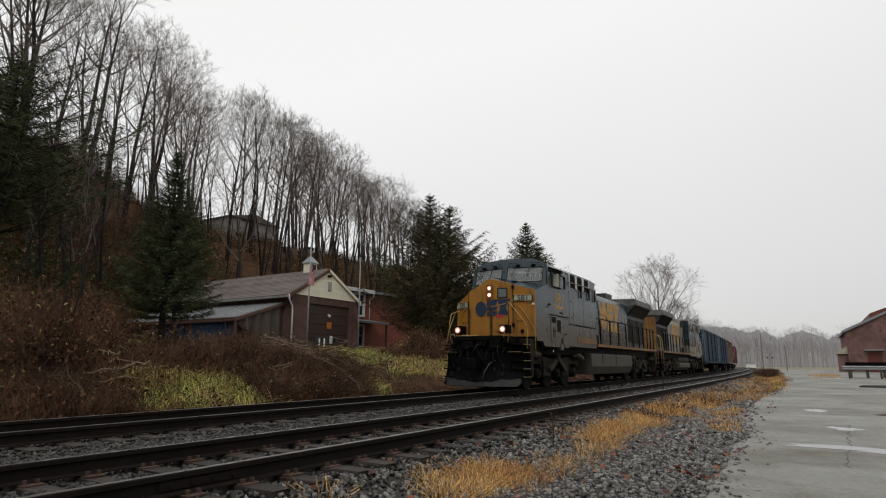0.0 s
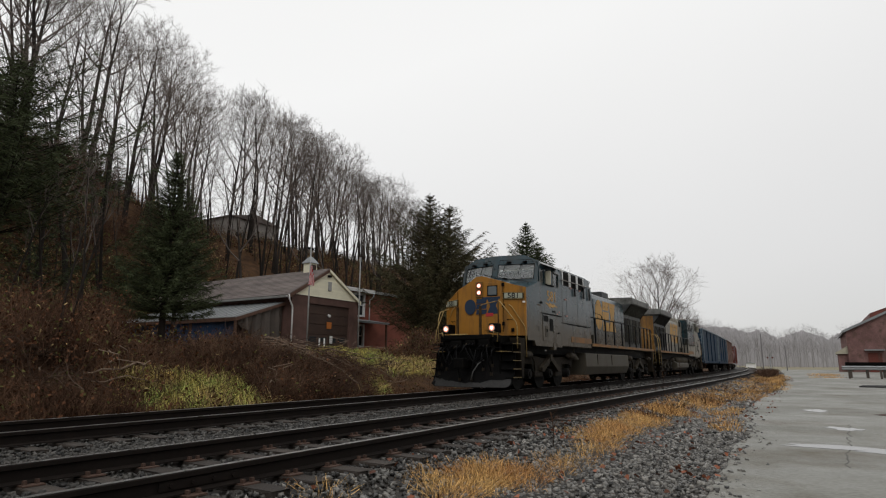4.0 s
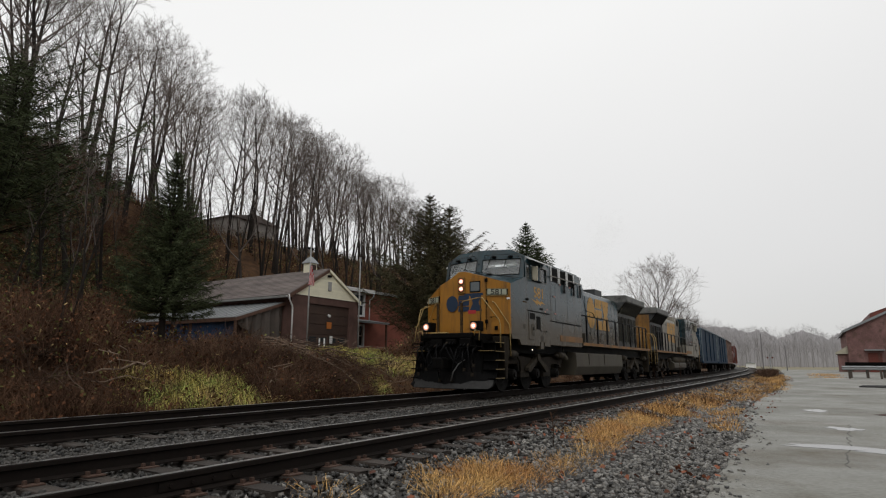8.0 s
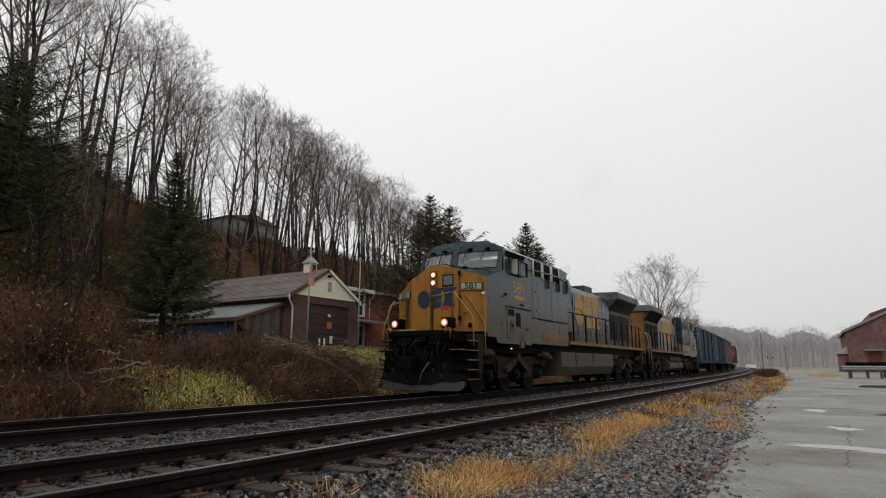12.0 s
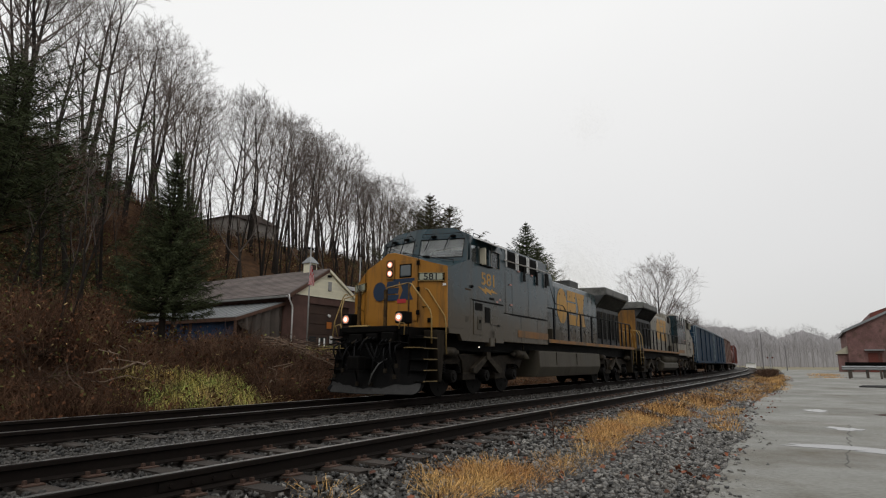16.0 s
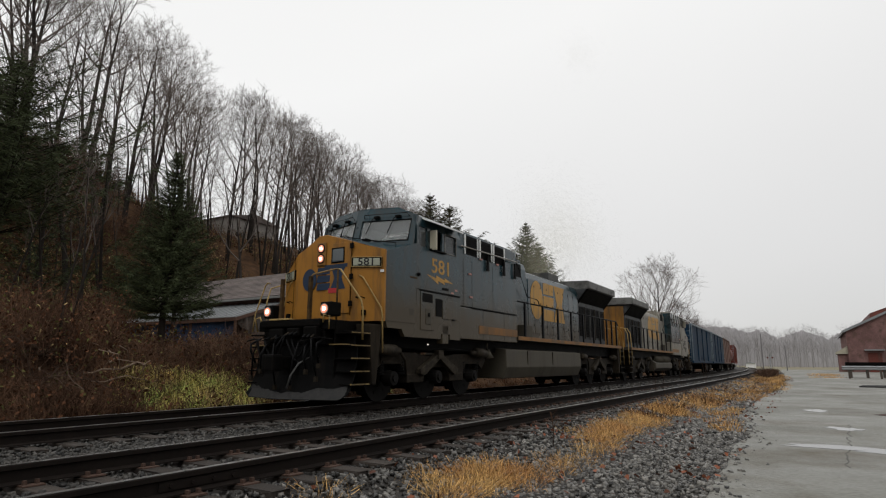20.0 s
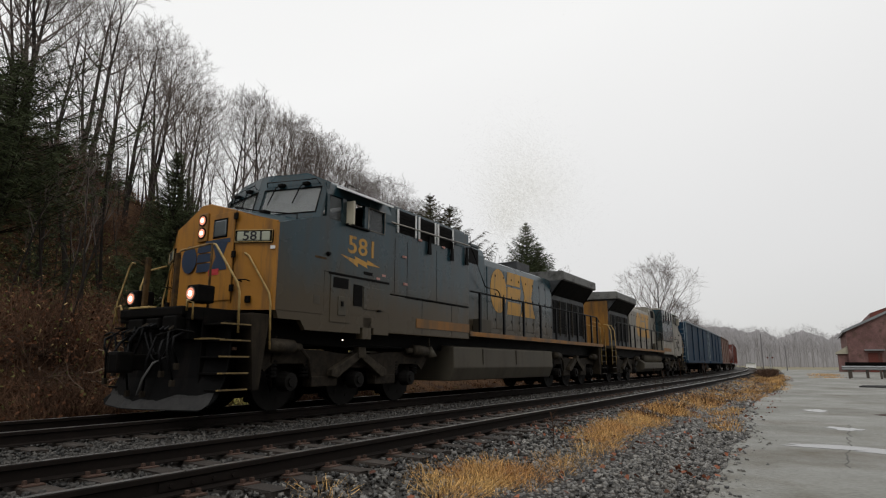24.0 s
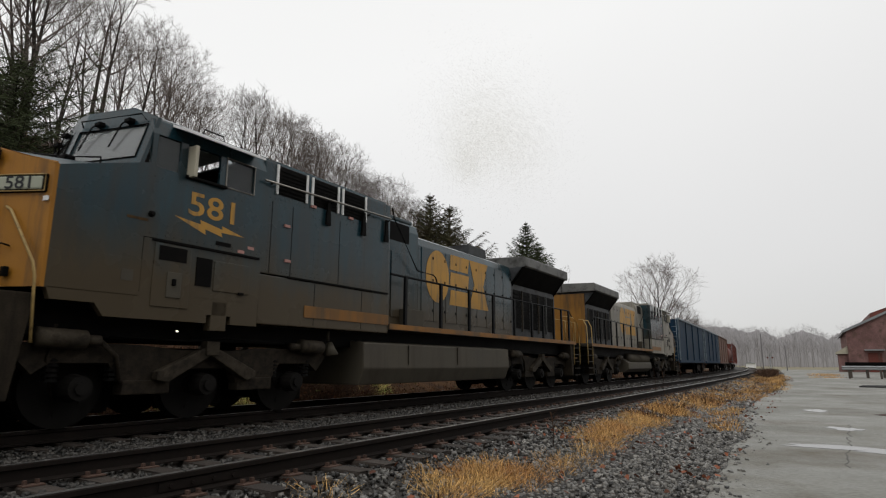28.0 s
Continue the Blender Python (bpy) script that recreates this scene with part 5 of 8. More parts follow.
rnd = random.Random(7)
TREES = [bare_tree_mesh(11 + i, 18.4, cf, sp, fk, 2900, ln, wd) for i, (cf, sp, fk, ln, wd) in enumerate(((0.42, 0.60, (10, 6, 4), 0.04, 0.27), (0.50, 0.56, (9, 6, 4), -0.06, 0.25), (0.36, 0.62, (10, 6, 4), 0.08, 0.28), (0.54, 0.60, (9, 6, 4), 0.03, 0.26), (0.46, 0.52, (10, 5, 4), -0.05, 0.25), (0.40, 0.66, (10, 6, 4), 0.10, 0.28)))]
POLES = [bare_tree_mesh(61 + i, 14, cf, 0.5, (5, 3, 2), 420, ln, 0.15) for i, (cf, ln) in enumerate(((0.55, 0.03), (0.62, -0.06), (0.5, 0.1)))]


def in_view(x, y, slack=2.5):
    """Inside the wedge that the hillside shows."""
    return x > 0.36 * y - slack - 2


SKY_AZ = (0.4, 0.56, 0.605, 0.645, 0.705, 0.766, 0.827, 0.911, 0.979, 1.036, 1.08, 1.25)
SKY_EL = (0.12, 0.25, 0.286, 0.317, 0.345, 0.383, 0.422, 0.424, 0.474, 0.545, 0.60, 0.85)


def skyline(az):
    """How high the wood stands against the sky in each direction, as a slope."""
    return float(np.interp(az, SKY_AZ, SKY_EL))


def woods():
    spots = []
    tries = 0
    while len(spots) < 132 and tries < 12000:
        tries += 1
        y = rnd.uniform(37, 76)
        x = rnd.uniform(0, 122)
        if not in_view(x, y) or (44 < x < 58 and 57 < y < 72):
            continue
        gap = 3.6 if math.atan2(y, x) < 0.9 else (4.4 if math.atan2(y, x) < 1.03 else 4.9)
        if y < 42 and rnd.random() < 0.5:
            continue
        if 0.94 < math.atan2(y, x) < 1.11 and rnd.random() < 0.3:
            continue
        if any((x - a) ** 2 + (y - b) ** 2 < gap * gap for a, b in spots):
            continue
        spots.append((x, y))
    for x, y in spots:
        s = rnd.uniform(0.74, 1.02) * (1.0 - 0.24 * smooth(35, 100, x)) * (1.12 - 0.14 * smooth(12, 40, x))
        az = math.atan2(y, x)
        s *= 1.0 + 0.13 * smooth(0.90, 1.02, az) - 0.05 * smooth(0.55, 0.62, az) * (1 - smooth(0.84, 0.9, az))
        back = max(0.3, math.hypot(x, y))
        room = (0.88 + back * skyline(az - 0.04) - land(x, y)) / (16.4 - 0.8 * (1 - smooth(0.88, 0.95, az)))
        s = min(1.5, room * rnd.uniform(0.88, 1.03)) if y > 48 else min(s * 0.9, room)
        tr = rnd.choice(TREES)
        plant("bare_tree", (("trunk", tr[0]), ("crown", tr[1])), stand(x, y, s, rnd.uniform(0, 6.28)), "leafless grey-brown tree on the wooded hillside", "tree", "bare trees on the hillside")


woods()


def saplings():
    r = random.Random(77)
    n = 0
    while n < 170:
        x, y = 6 + 74 * r.random() ** 1.15, r.uniform(28, 66)
        if not in_view(x, y, 0) or (20 < x < 43 and y < 41.5) or math.hypot(x - 16, y - 25) < 3:
            continue
        n += 1
        tr = r.choice(POLES)
        sc = r.uniform(0.35, 0.9)
        plant("sapling", (("trunk", tr[0]), ("crown", tr[1])), stand(x, y, sc, r.uniform(0, 6.28), tall=1.1), "thin leafless sapling on the wooded slope", "tree", "saplings on the slope")


saplings()


def slope_shrubs():
    r = random.Random(404)
    n = 0
    while n < 60:
        x, y = 8 + 40 * r.random() ** 1.2, r.uniform(32, 64)
        if not in_view(x, y, 0) or (20 < x < 43 and y < 41.5) or math.atan2(y, x) < 0.98:
            continue
        n += 1
        k = r.choice((0, 1, 3, 3))
        plant("shrub", (("branchwork", SHRUBS[k][0]), ("foliage", SHRUBS[k][1])), stand(x, y, r.uniform(1.3, 2.3), r.uniform(0, 6.28), 0.1), "dark leafless shrub on the wooded slope", "shrub", "shrubs on the wooded slope")


big = bare_tree_mesh(71, 16.6, 0.16, 0.62, (16, 8, 5), 13000, 0.0, 0.42, 1.2, bole=0.0155)
plant("bare_tree", (("trunk", big[0]), ("crown", big[1])), stand(88.5, 18.6, 1.0, 1.0), "spreading leafless tree beside the railway line", "tree")
low = bare_tree_mesh(73, 11, 0.14, 0.62, (13, 7, 4), 5200, 0.0, 0.33)
for x, y, s in ((92.5, 16.9, 0.98), (95.5, 18, 1.0), (97, 15.9, 0.84), (90.5, 21, 0.8), (100.5, 16.6, 0.76), (106, 17.5, 0.8)):
    plant("bare_tree", (("trunk", low[0]), ("crown", low[1])), stand(x, y, s, x), "small leafless tree near the track", "tree", "small trees near the track")


def conifer_mesh(seed, height, radius, whorls, per, sprays, bare=0.08, droop=0.25, ragged=0.2, pw=0.8, fine=1.0):
    """Trunk and needle crown of a conifer: whorls of drooping boughs that carry flat sprays of needles."""
    rng = np.random.default_rng(seed)
    trunk = Limbs()
    trunk.tube([np.array((0, 0, -0.4)), np.array((0.02, 0, height * 0.5)), np.array((0, 0.02, height))], [height * 0.018, height * 0.011, 0.012], 7)
    base, way, ln, wd = [], [], [], []
    for w in range(whorls):
        f = (w + rng.random() * 0.7) / whorls
        z = height * (bare + (0.985 - bare) * f)
        reach = radius * (1 - f) ** pw * (1 + rng.normal() * ragged * 0.5) + 0.05
        for k in range(per):
            az = 6.283 * (k + rng.random() * 0.8) / per + w * 1.1
            rr = max(0.06, reach * (1 + rng.normal() * ragged))
            out = np.array((math.cos(az), math.sin(az), 0.0))
            p0 = np.array((0, 0, z))
            up = 0.32 - droop * 1.5 * (1 - f)
            pts = [p0 + out * rr * s + np.array((0, 0, rr * (up * s + 0.28 * s * s))) for s in (0, 0.35, 0.7, 1.0)]
            trunk.tube(pts, [0.028, 0.02, 0.013, 0.005], 3)
            m = max(4, int(sprays * rr / radius))
            for j in range(m):
                s = 0.12 + 0.88 * (j + rng.random()) / m
                i = min(2, int(s * 3))
                q = pts[i] + (pts[i + 1] - pts[i]) * (s * 3 - i)
                sd = 1 if j % 2 else -1
                d = unit(out * 0.75 + np.array((-out[1], out[0], 0)) * sd * rng.uniform(0.3, 1.0) + np.array((0, 0, rng.uniform(-0.35, 0.25))))
                for u in range(5):
                    base.append(q + rng.normal(size=3) * 0.04)
                    way.append(unit(d + rng.normal(size=3) * 0.33))
                    ln.append(fine * rng.uniform(0.2, 0.42) * (0.55 + 0.5 * radius / 2.2) * min(1.0, 0.2 + 1.0 * rr / radius))
                    wd.append(fine * rng.uniform(0.018, 0.042))
    v, t = blades(np.array(base), np.array(way), np.array(ln), np.array(wd), 0.18, rng)
    return trunk, v, t


def conifer(name, seed, x, y, height, radius, material, label, whorls=34, per=9, sprays=11, sink=0.1, **kw):
    trunk, v, t = conifer_mesh(seed, height, radius, whorls, per, sprays, **kw)
    top = thing(name, label, "tree", "", stand(x, y, 1.0, seed * 1.3, sink))
    soup("trunk", trunk.v, trunk.t, M_BARK, top)
    soup("crown", v, t, material, top)
    return top


conifer("spruce_tree", 3, 15.85, 24.9, 9.4, 2.55, M_NEEDLE, "dark green spruce beside the lean-to roof", whorls=46, per=12, sprays=30, fine=0.68, bare=0.14, droop=0.30, ragged=0.14, pw=1.0)
conifer("spruce_tree", 5, 34.7, 22.9, 11.7, 4.0, M_CEDAR, "broad dark evergreen with two leading tips", whorls=34, per=12, sprays=28, bare=0.05, droop=0.04, ragged=0.36, pw=0.9)
conifer("spruce_tree", 6, 36.3, 22.2, 11.2, 3.2, M_CEDAR, "dark evergreen grown into its neighbour", whorls=30, per=10, sprays=24, bare=0.1, droop=0.02, ragged=0.36, pw=0.85)
conifer("spruce_tree", 8, 38.6, 20.6, 7.4, 2.5, M_CEDAR, "lower brown-green evergreen shrub tree", whorls=22, per=9, sprays=12, bare=0.05, droop=0.0, ragged=0.4, pw=0.5)
conifer("spruce_tree", 9, 69.3, 30.7, 17.6, 5.4, M_NEEDLE, "tall spruce far along the line", whorls=46, per=13, sprays=30, bare=0.1, ragged=0.16, pw=0.85, fine=1.25)
conifer("spruce_tree", 10, 71.2, 29.8, 15.0, 4.4, M_NEEDLE, "spruce beside a taller one", whorls=36, per=12, sprays=24, bare=0.1, fine=1.25)
conifer("pine_tree", 12, 11.0, 30.5, 13.2, 3.7, M_NEEDLE, "tall dark pine with gappy boughs", whorls=24, per=10, sprays=20, bare=0.36, droop=0.05, ragged=0.45, pw=0.5)
conifer("pine_tree", 13, 9.0, 29.3, 12.4, 3.6, M_NEEDLE, "tall dark pine with gappy boughs", whorls=22, per=10, sprays=20, bare=0.36, droop=0.05, ragged=0.45, pw=0.5)
conifer("pine_tree", 14, 14.6, 34.5, 10.5, 2.6, M_NEEDLE, "dark young pine among bare trunks", whorls=20, per=7, sprays=13, bare=0.1, droop=0.05, ragged=0.45, pw=0.55)
conifer("spruce_tree", 15, 26.5, 40.5, 9.0, 1.9, M_NEEDLE, "small spruce at the foot of the wood", whorls=26, per=8, sprays=10)


def shrub_mesh(seed, height, spread, stems, twigs, leaves, leaf=0.05):
    """Arching dry stems with side twigs, and a few withered leaves."""
    rng = np.random.default_rng(seed)
    limbs = Limbs()
    tips = []
    for k in range(stems):
        az = rng.random() * 6.283
        d = unit(np.array((math.cos(az) * spread, math.sin(az) * spread, 1.0)) * rng.uniform(0.6, 1.2, 3))
        p = np.array((math.cos(az), math.sin(az), 0)) * rng.random() * 0.35 * spread
        p[2] = -0.2
        ln = height * rng.uniform(0.55, 1.15)
        pts = [p]
        for i in range(5):
            d = unit(d + rng.normal(size=3) * 0.16 + np.array((math.cos(az) * 0.12, math.sin(az) * 0.12, -0.10 * i * spread)))
            pts.append(pts[-1] + d * ln / 5)
        limbs.tube(pts, [0.011, 0.010, 0.008, 0.006, 0.005, 0.002], 3)
        tips.append(pts)

    def spots(n):
        b, w = np.empty((n, 3)), np.empty((n, 3))
        for j in range(n):
            pts = tips[rng.integers(len(tips))]
            i = rng.integers(1, 5)
            b[j] = pts[i] + (pts[i + 1] - pts[i]) * rng.random()
            w[j] = unit(pts[i + 1] - pts[i])
        return b, unit(w + rng.normal(size=(n, 3)) * 0.7)
    b, w = spots(twigs)
    v, t = spikes(b, w, rng.uniform(0.15, 0.6, twigs) * height / 1.8, rng.uniform(0.003, 0.006, twigs), rng)
    v0 = np.array(limbs.v)
    stems_me = soup("branchwork", np.concatenate([v0, v]), np.concatenate([np.array(limbs.t), t + len(v0)]), M_BRUSH, False)
    b, w = spots(leaves)
    w[:, 2] -= 0.4
    v, t = blades(b + rng.normal(size=b.shape) * 0.06, unit(w), rng.uniform(0.6, 1.4, leaves) * leaf, rng.uniform(0.5, 1.0, leaves) * leaf, 0.3, rng)
    return stems_me, soup("foliage", v, t, M_DEADLEAF, False)


SHRUBS = [shrub_mesh(40 + i, h, sp, st, tw, lv) for i, (h, sp, st, tw, lv) in enumerate(((1.5, 0.9, 60, 420, 420), (1.8, 0.6, 50, 460, 320), (1.2, 1.3, 70, 360, 520), (2.6, 0.55, 46, 620, 380), (1.0, 1.6, 70, 300, 620)))]


def brush():
    count = 0
    # thicket on the bank, from the far left to behind the train
    for n in range(330):
        x = rnd.uniform(2.0, 46)
        y = bend(x) + rnd.uniform(12.6, 23.5)
        q = y - bend(x)
        clump = 8.4 < x < 12.2 and q < 15.6
        if clump and rnd.random() < 0.9:
            continue
        if x > 17 and q > 18 and rnd.random() < 0.75:
            continue
        if x > 14.8 and q < 17 and rnd.random() < 0.7:
            continue
        s = rnd.uniform(0.55, 1.0)
        k = rnd.choice((0, 2, 4, 4, 1))
        if x < 11 and q > 15:
            s, k = rnd.uniform(0.9, 1.7), rnd.choice((0, 1, 3, 3))
        if x > 12 and q < 14.5:
            s *= 0.75
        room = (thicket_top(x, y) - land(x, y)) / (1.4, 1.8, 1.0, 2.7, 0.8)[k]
        if room < 0.22 or (14.5 < x < 21 and rnd.random() < 0.75):
            continue
        s = min(s, room * rnd.uniform(0.45, 0.85))
        sh = SHRUBS[k]
        plant("shrub", (("branchwork", sh[0]), ("foliage", sh[1])), stand(x, y, s, rnd.uniform(0, 6.28), 0.05), "leafless red-brown bramble shrub on the bank", "shrub", "shrubs on the bank")


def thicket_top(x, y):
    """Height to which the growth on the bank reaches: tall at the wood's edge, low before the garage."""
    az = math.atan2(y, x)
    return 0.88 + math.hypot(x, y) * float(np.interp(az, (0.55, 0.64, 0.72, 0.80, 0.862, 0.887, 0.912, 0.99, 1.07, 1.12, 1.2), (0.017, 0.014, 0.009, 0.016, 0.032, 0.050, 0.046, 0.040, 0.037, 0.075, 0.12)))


def bramble(name, label, spots, reach, thick, leaf, seed, leaf_share, up=0.55, stems=None, olive=0.5, straw=0.5):
    """A tangle too dense to count: thousands of bent stems and withered leaves over the spots."""
    rng = np.random.default_rng(seed)
    b = np.array(spots)
    n = len(b)
    w = rng.normal(size=(n, 3)) * 0.6
    w[:, 2] = np.abs(w[:, 2]) + up
    w = unit(w)
    ln = rng.uniform(0.4, 1.2, n) * reach
    v0, t0 = spikes(b, w, ln, rng.uniform(0.5, 1.2, n) * thick, rng)
    # side twigs that bend over
    f = rng.random(n)
    b1 = b + w * (ln * (0.3 + 0.6 * f))[:, None]
    w1 = unit(w * 0.4 + rng.normal(size=(n, 3)) * 0.7)
    v1, t1 = spikes(b1, w1, ln * rng.uniform(0.3, 0.7, n), rng.uniform(0.4, 0.8, n) * thick, rng)
    top = thing(name, label, "undergrowth", kind="stuff")
    ob = soup("stem_tangle", np.concatenate([v0, v1]), np.concatenate([t0, t1 + len(v0)]), stems or M_BRUSH, top, kind="stuff")
    m = int(n * leaf_share)
    k = rng.integers(0, n, m)
    b2 = b[k] + w[k] * (ln[k] * rng.random(m))[:, None] + rng.normal(size=(m, 3)) * 0.08
    w2 = rng.normal(size=(m, 3))
    v, t = blades(b2, unit(w2), rng.uniform(0.6, 1.5, m) * leaf, rng.uniform(0.5, 1.0, m) * leaf, 0.3, rng)
    soup("withered_foliage", v, t, M_DEADLEAF, top, kind="stuff")
    m3 = int(m * olive)
    k = rng.integers(0, n, m3)
    b4 = b[k] + w[k] * (ln[k] * rng.random(m3))[:, None] + rng.normal(size=(m3, 3)) * 0.1
    v, t = blades(b4, unit(rng.normal(size=(m3, 3))), rng.uniform(0.6, 1.4, m3) * leaf, rng.uniform(0.5, 0.9, m3) * leaf, 0.3, rng)
    soup("olive_foliage", v, t, M_OLIVE, top, kind="stuff")
    m2 = int(m * straw)
    k = rng.integers(0, n, m2)
    b3 = b[k] + w[k] * (ln[k] * rng.random(m2))[:, None]
    v, t = blades(b3, unit(rng.normal(size=(m2, 3)) + np.array((0, 0, 0.5))), rng.uniform(0.8, 2.2, m2) * leaf, rng.uniform(0.2, 0.45, m2) * leaf, 0.5, rng)
    soup("straw_wisps", v, t, M_STRAW, top, kind="stuff")
    return ob


def tangles():
    r = random.Random(31)
    spots = []
    while len(spots) < 17000:
        x = 1.5 + 46 * r.random() ** 1.25
        q = 12.1 + 7.5 * r.random() ** 1.2
        y = q + bend(x)
        hump = noise.noise((x * 0.45, q * 0.45, 8)) + 0.6 * noise.noise((x * 1.3, q * 1.3, 2))
        if 8.2 < x < 12.0 and q < 15.2 and r.random() < 0.9 - 0.35 * abs(x - 10.1) / 1.9:
            continue
        if hump < 0.05 and r.random() < 0.93:
            continue
        if x > 14.9 and q < 17.4 and r.random() < 0.92:
            continue
        z = land(x, y) - 0.03 + max(0, hump) * 1.1 * r.random()
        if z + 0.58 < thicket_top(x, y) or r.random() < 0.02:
            spots.append((x, y, z))
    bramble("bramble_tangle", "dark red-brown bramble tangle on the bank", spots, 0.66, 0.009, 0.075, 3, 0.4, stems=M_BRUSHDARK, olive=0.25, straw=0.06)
    # the heaped tangle before the garage, sloping down along the track
    spots = []
    while len(spots) < 10000:
        x = r.uniform(11.6, 17.0)
        q = r.uniform(12.7, 17.2)
        crest = float(np.interp(x, (11.6, 12.8, 13.8, 15.2, 16.5, 18.0, 20.0), (0.4, 1.0, 1.1, 0.62, 0.38, 0.2, 0.1))) * (1 - smooth(16.2, 17.2, q)) * (0.25 + 0.75 * smooth(12.6, 15.2, q))
        crest *= 0.70 + 1.2 * noise.noise((x * 0.8, q * 0.8, 11)) + 0.6 * noise.noise((x * 2.3, q * 2.3, 4))
        if crest < 0.08:
            continue
        y = q + bend(x)
        z = land(x, y) + crest * (1 - 0.75 * r.random() ** 2)
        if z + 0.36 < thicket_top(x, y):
            spots.append((x, y, z))
    bramble("bramble_heap", "heaped dark brown dead bramble tangle before the garage", spots, 0.75, 0.012, 0.075, 13, 0.3, up=0.1, stems=M_BRUSH, olive=0.15, straw=0.12)
    spots = []
    while len(spots) < 14000:
        x, q = 1.5 + 11 * r.random(), 14.5 + 9 * r.random()
        y = q + bend(x)
        if math.atan2(y, x) < 1.06:
            continue
        spots.append((x, y, land(x, y) + 1.6 * r.random() * r.random()))
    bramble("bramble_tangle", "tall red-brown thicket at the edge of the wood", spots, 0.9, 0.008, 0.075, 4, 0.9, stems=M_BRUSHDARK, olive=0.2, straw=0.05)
    spots = []
    while len(spots) < 3000:
        x, y = r.gauss(20.5, 2.8), r.gauss(43, 3.5)
        if y < 34 or noise.noise((x * 0.4, y * 0.4, 5)) < -0.1:
            continue
        spots.append((x, y, land(x, y) + 0.7 * r.random()))
    bramble("scrub", "yellow-olive half-bare scrub on the slope", spots, 1.1, 0.010, 0.16, 15, 1.6, olive=1.6, straw=0.4)
    spots = []
    while len(spots) < 2600:
        x, y = r.uniform(21.5, 29.5), r.uniform(17.2, 20.6)
        az = math.atan2(y, x)
        if noise.noise((x * 0.6, y * 0.6, 21)) < -0.15 or az > 0.665:
            continue
        spots.append((x, y, land(x, y) - 0.2 + 1.5 * r.random() ** 1.4 * smooth(0.66, 0.60, az)))
    bramble("scrub", "russet half-bare thicket before the dark evergreens", spots, 0.7, 0.009, 0.09, 23, 0.9, olive=0.3, straw=0.15)
    spots = []
    while len(spots) < 24000:
        x, y = 4 + 80 * r.random() ** 1.35, 27 + 41 * r.random()
        if not in_view(x, y, 0) or (20 < x < 43 and y < 41.5) or noise.noise((x * 0.16, y * 0.16, 1)) < -0.12:
            continue
        spots.append((x, y, land(x, y) - 0.05))
    bramble("undergrowth", "dry russet undergrowth on the wooded slope", spots, 1.5, 0.012, 0.15, 5, 1.4)


tangles()


def fallen_branch(x, y, ln, turn, seed, lift=0.25):
    r = random.Random(seed)
    z = land(x, y) + lift
    f = thing("fallen_branch", "pale bent dead branch lying over the brambles", "branch", "dead branches on the bank")
    bm = bmesh.new()
    pts = [(x, y, z)]
    a = turn
    for k in range(7):
        a += r.uniform(-0.35, 0.35)
        pts.append((pts[-1][0] + math.cos(a) * ln / 7, pts[-1][1] + math.sin(a) * ln / 7, pts[-1][2] + r.uniform(-0.11, 0.09)))
    tube(bm, pts, r.uniform(0.012, 0.022), 5)
    part("limb", bm, M_DEADWOOD, f)
    for k in (2, 4, 5):
        bm = bmesh.new()
        p = Vector(pts[k])
        tube(bm, [p, p + Vector((r.uniform(-0.4, 0.4), r.uniform(-0.4, 0.1), 0.35)), p + Vector((r.uniform(-0.7, 0.7), r.uniform(-0.6, 0.2), 0.45))], 0.011, 4)
        part("twig", bm, M_DEADWOOD, f)


M_DEADWOOD = mat("pale_dead_wood", (0.26, 0.19, 0.14), 0.85, vary=0.3, scale=6, bump=0.2, spec=0.1)
for i, (x, y, ln, turn) in enumerate(((15.2, 15.0, 2.6, 2.4), (16.0, 14.6, 3.0, 0.4), (14.6, 15.6, 2.2, 0.9), (17.5, 15.2, 2.4, 2.9), (13.8, 16.4, 2.5, 0.2), (18.8, 14.4, 2.0, 0.5), (6.5, 14.6, 2.2, 1.0), (12.6, 17.2, 2.0, 1.9), (20.5, 15.0, 2.2, 3.0))):
    fallen_branch(x, y, ln * 1.15, turn, i, 0.7 if 13 < x < 15 else 0.3)


def swept_branch(p0, p1, arch, radius, seed):
    """A long bent branch thrown over the tangle, with a few side twigs."""
    r = random.Random(seed)
    f = thing("fallen_branch", "long curved dead branch sprawling over the bramble heap", "branch", "dead branches on the bank")
    pts = []
    for k in range(10):
        u = k / 9
        pts.append(tuple(p0[i] + (p1[i] - p0[i]) * u + r.uniform(-0.05, 0.05) + (arch * math.sin(math.pi * u) if i == 2 else 0.0) for i in range(3)))
    one("limb", f, M_DEADWOOD, lambda bm: tube(bm, pts, radius, 5))
    for k in (3, 5, 6, 8):
        p = Vector(pts[k])
        e = Vector((r.uniform(0.1, 0.9), r.uniform(-0.6, 0.3), r.uniform(-0.1, 0.35)))
        one("twig", f, M_CANE, lambda bm: tube(bm, [p, p + e * 0.5 + Vector((0, 0, 0.06)), p + e], radius * 0.55, 4))


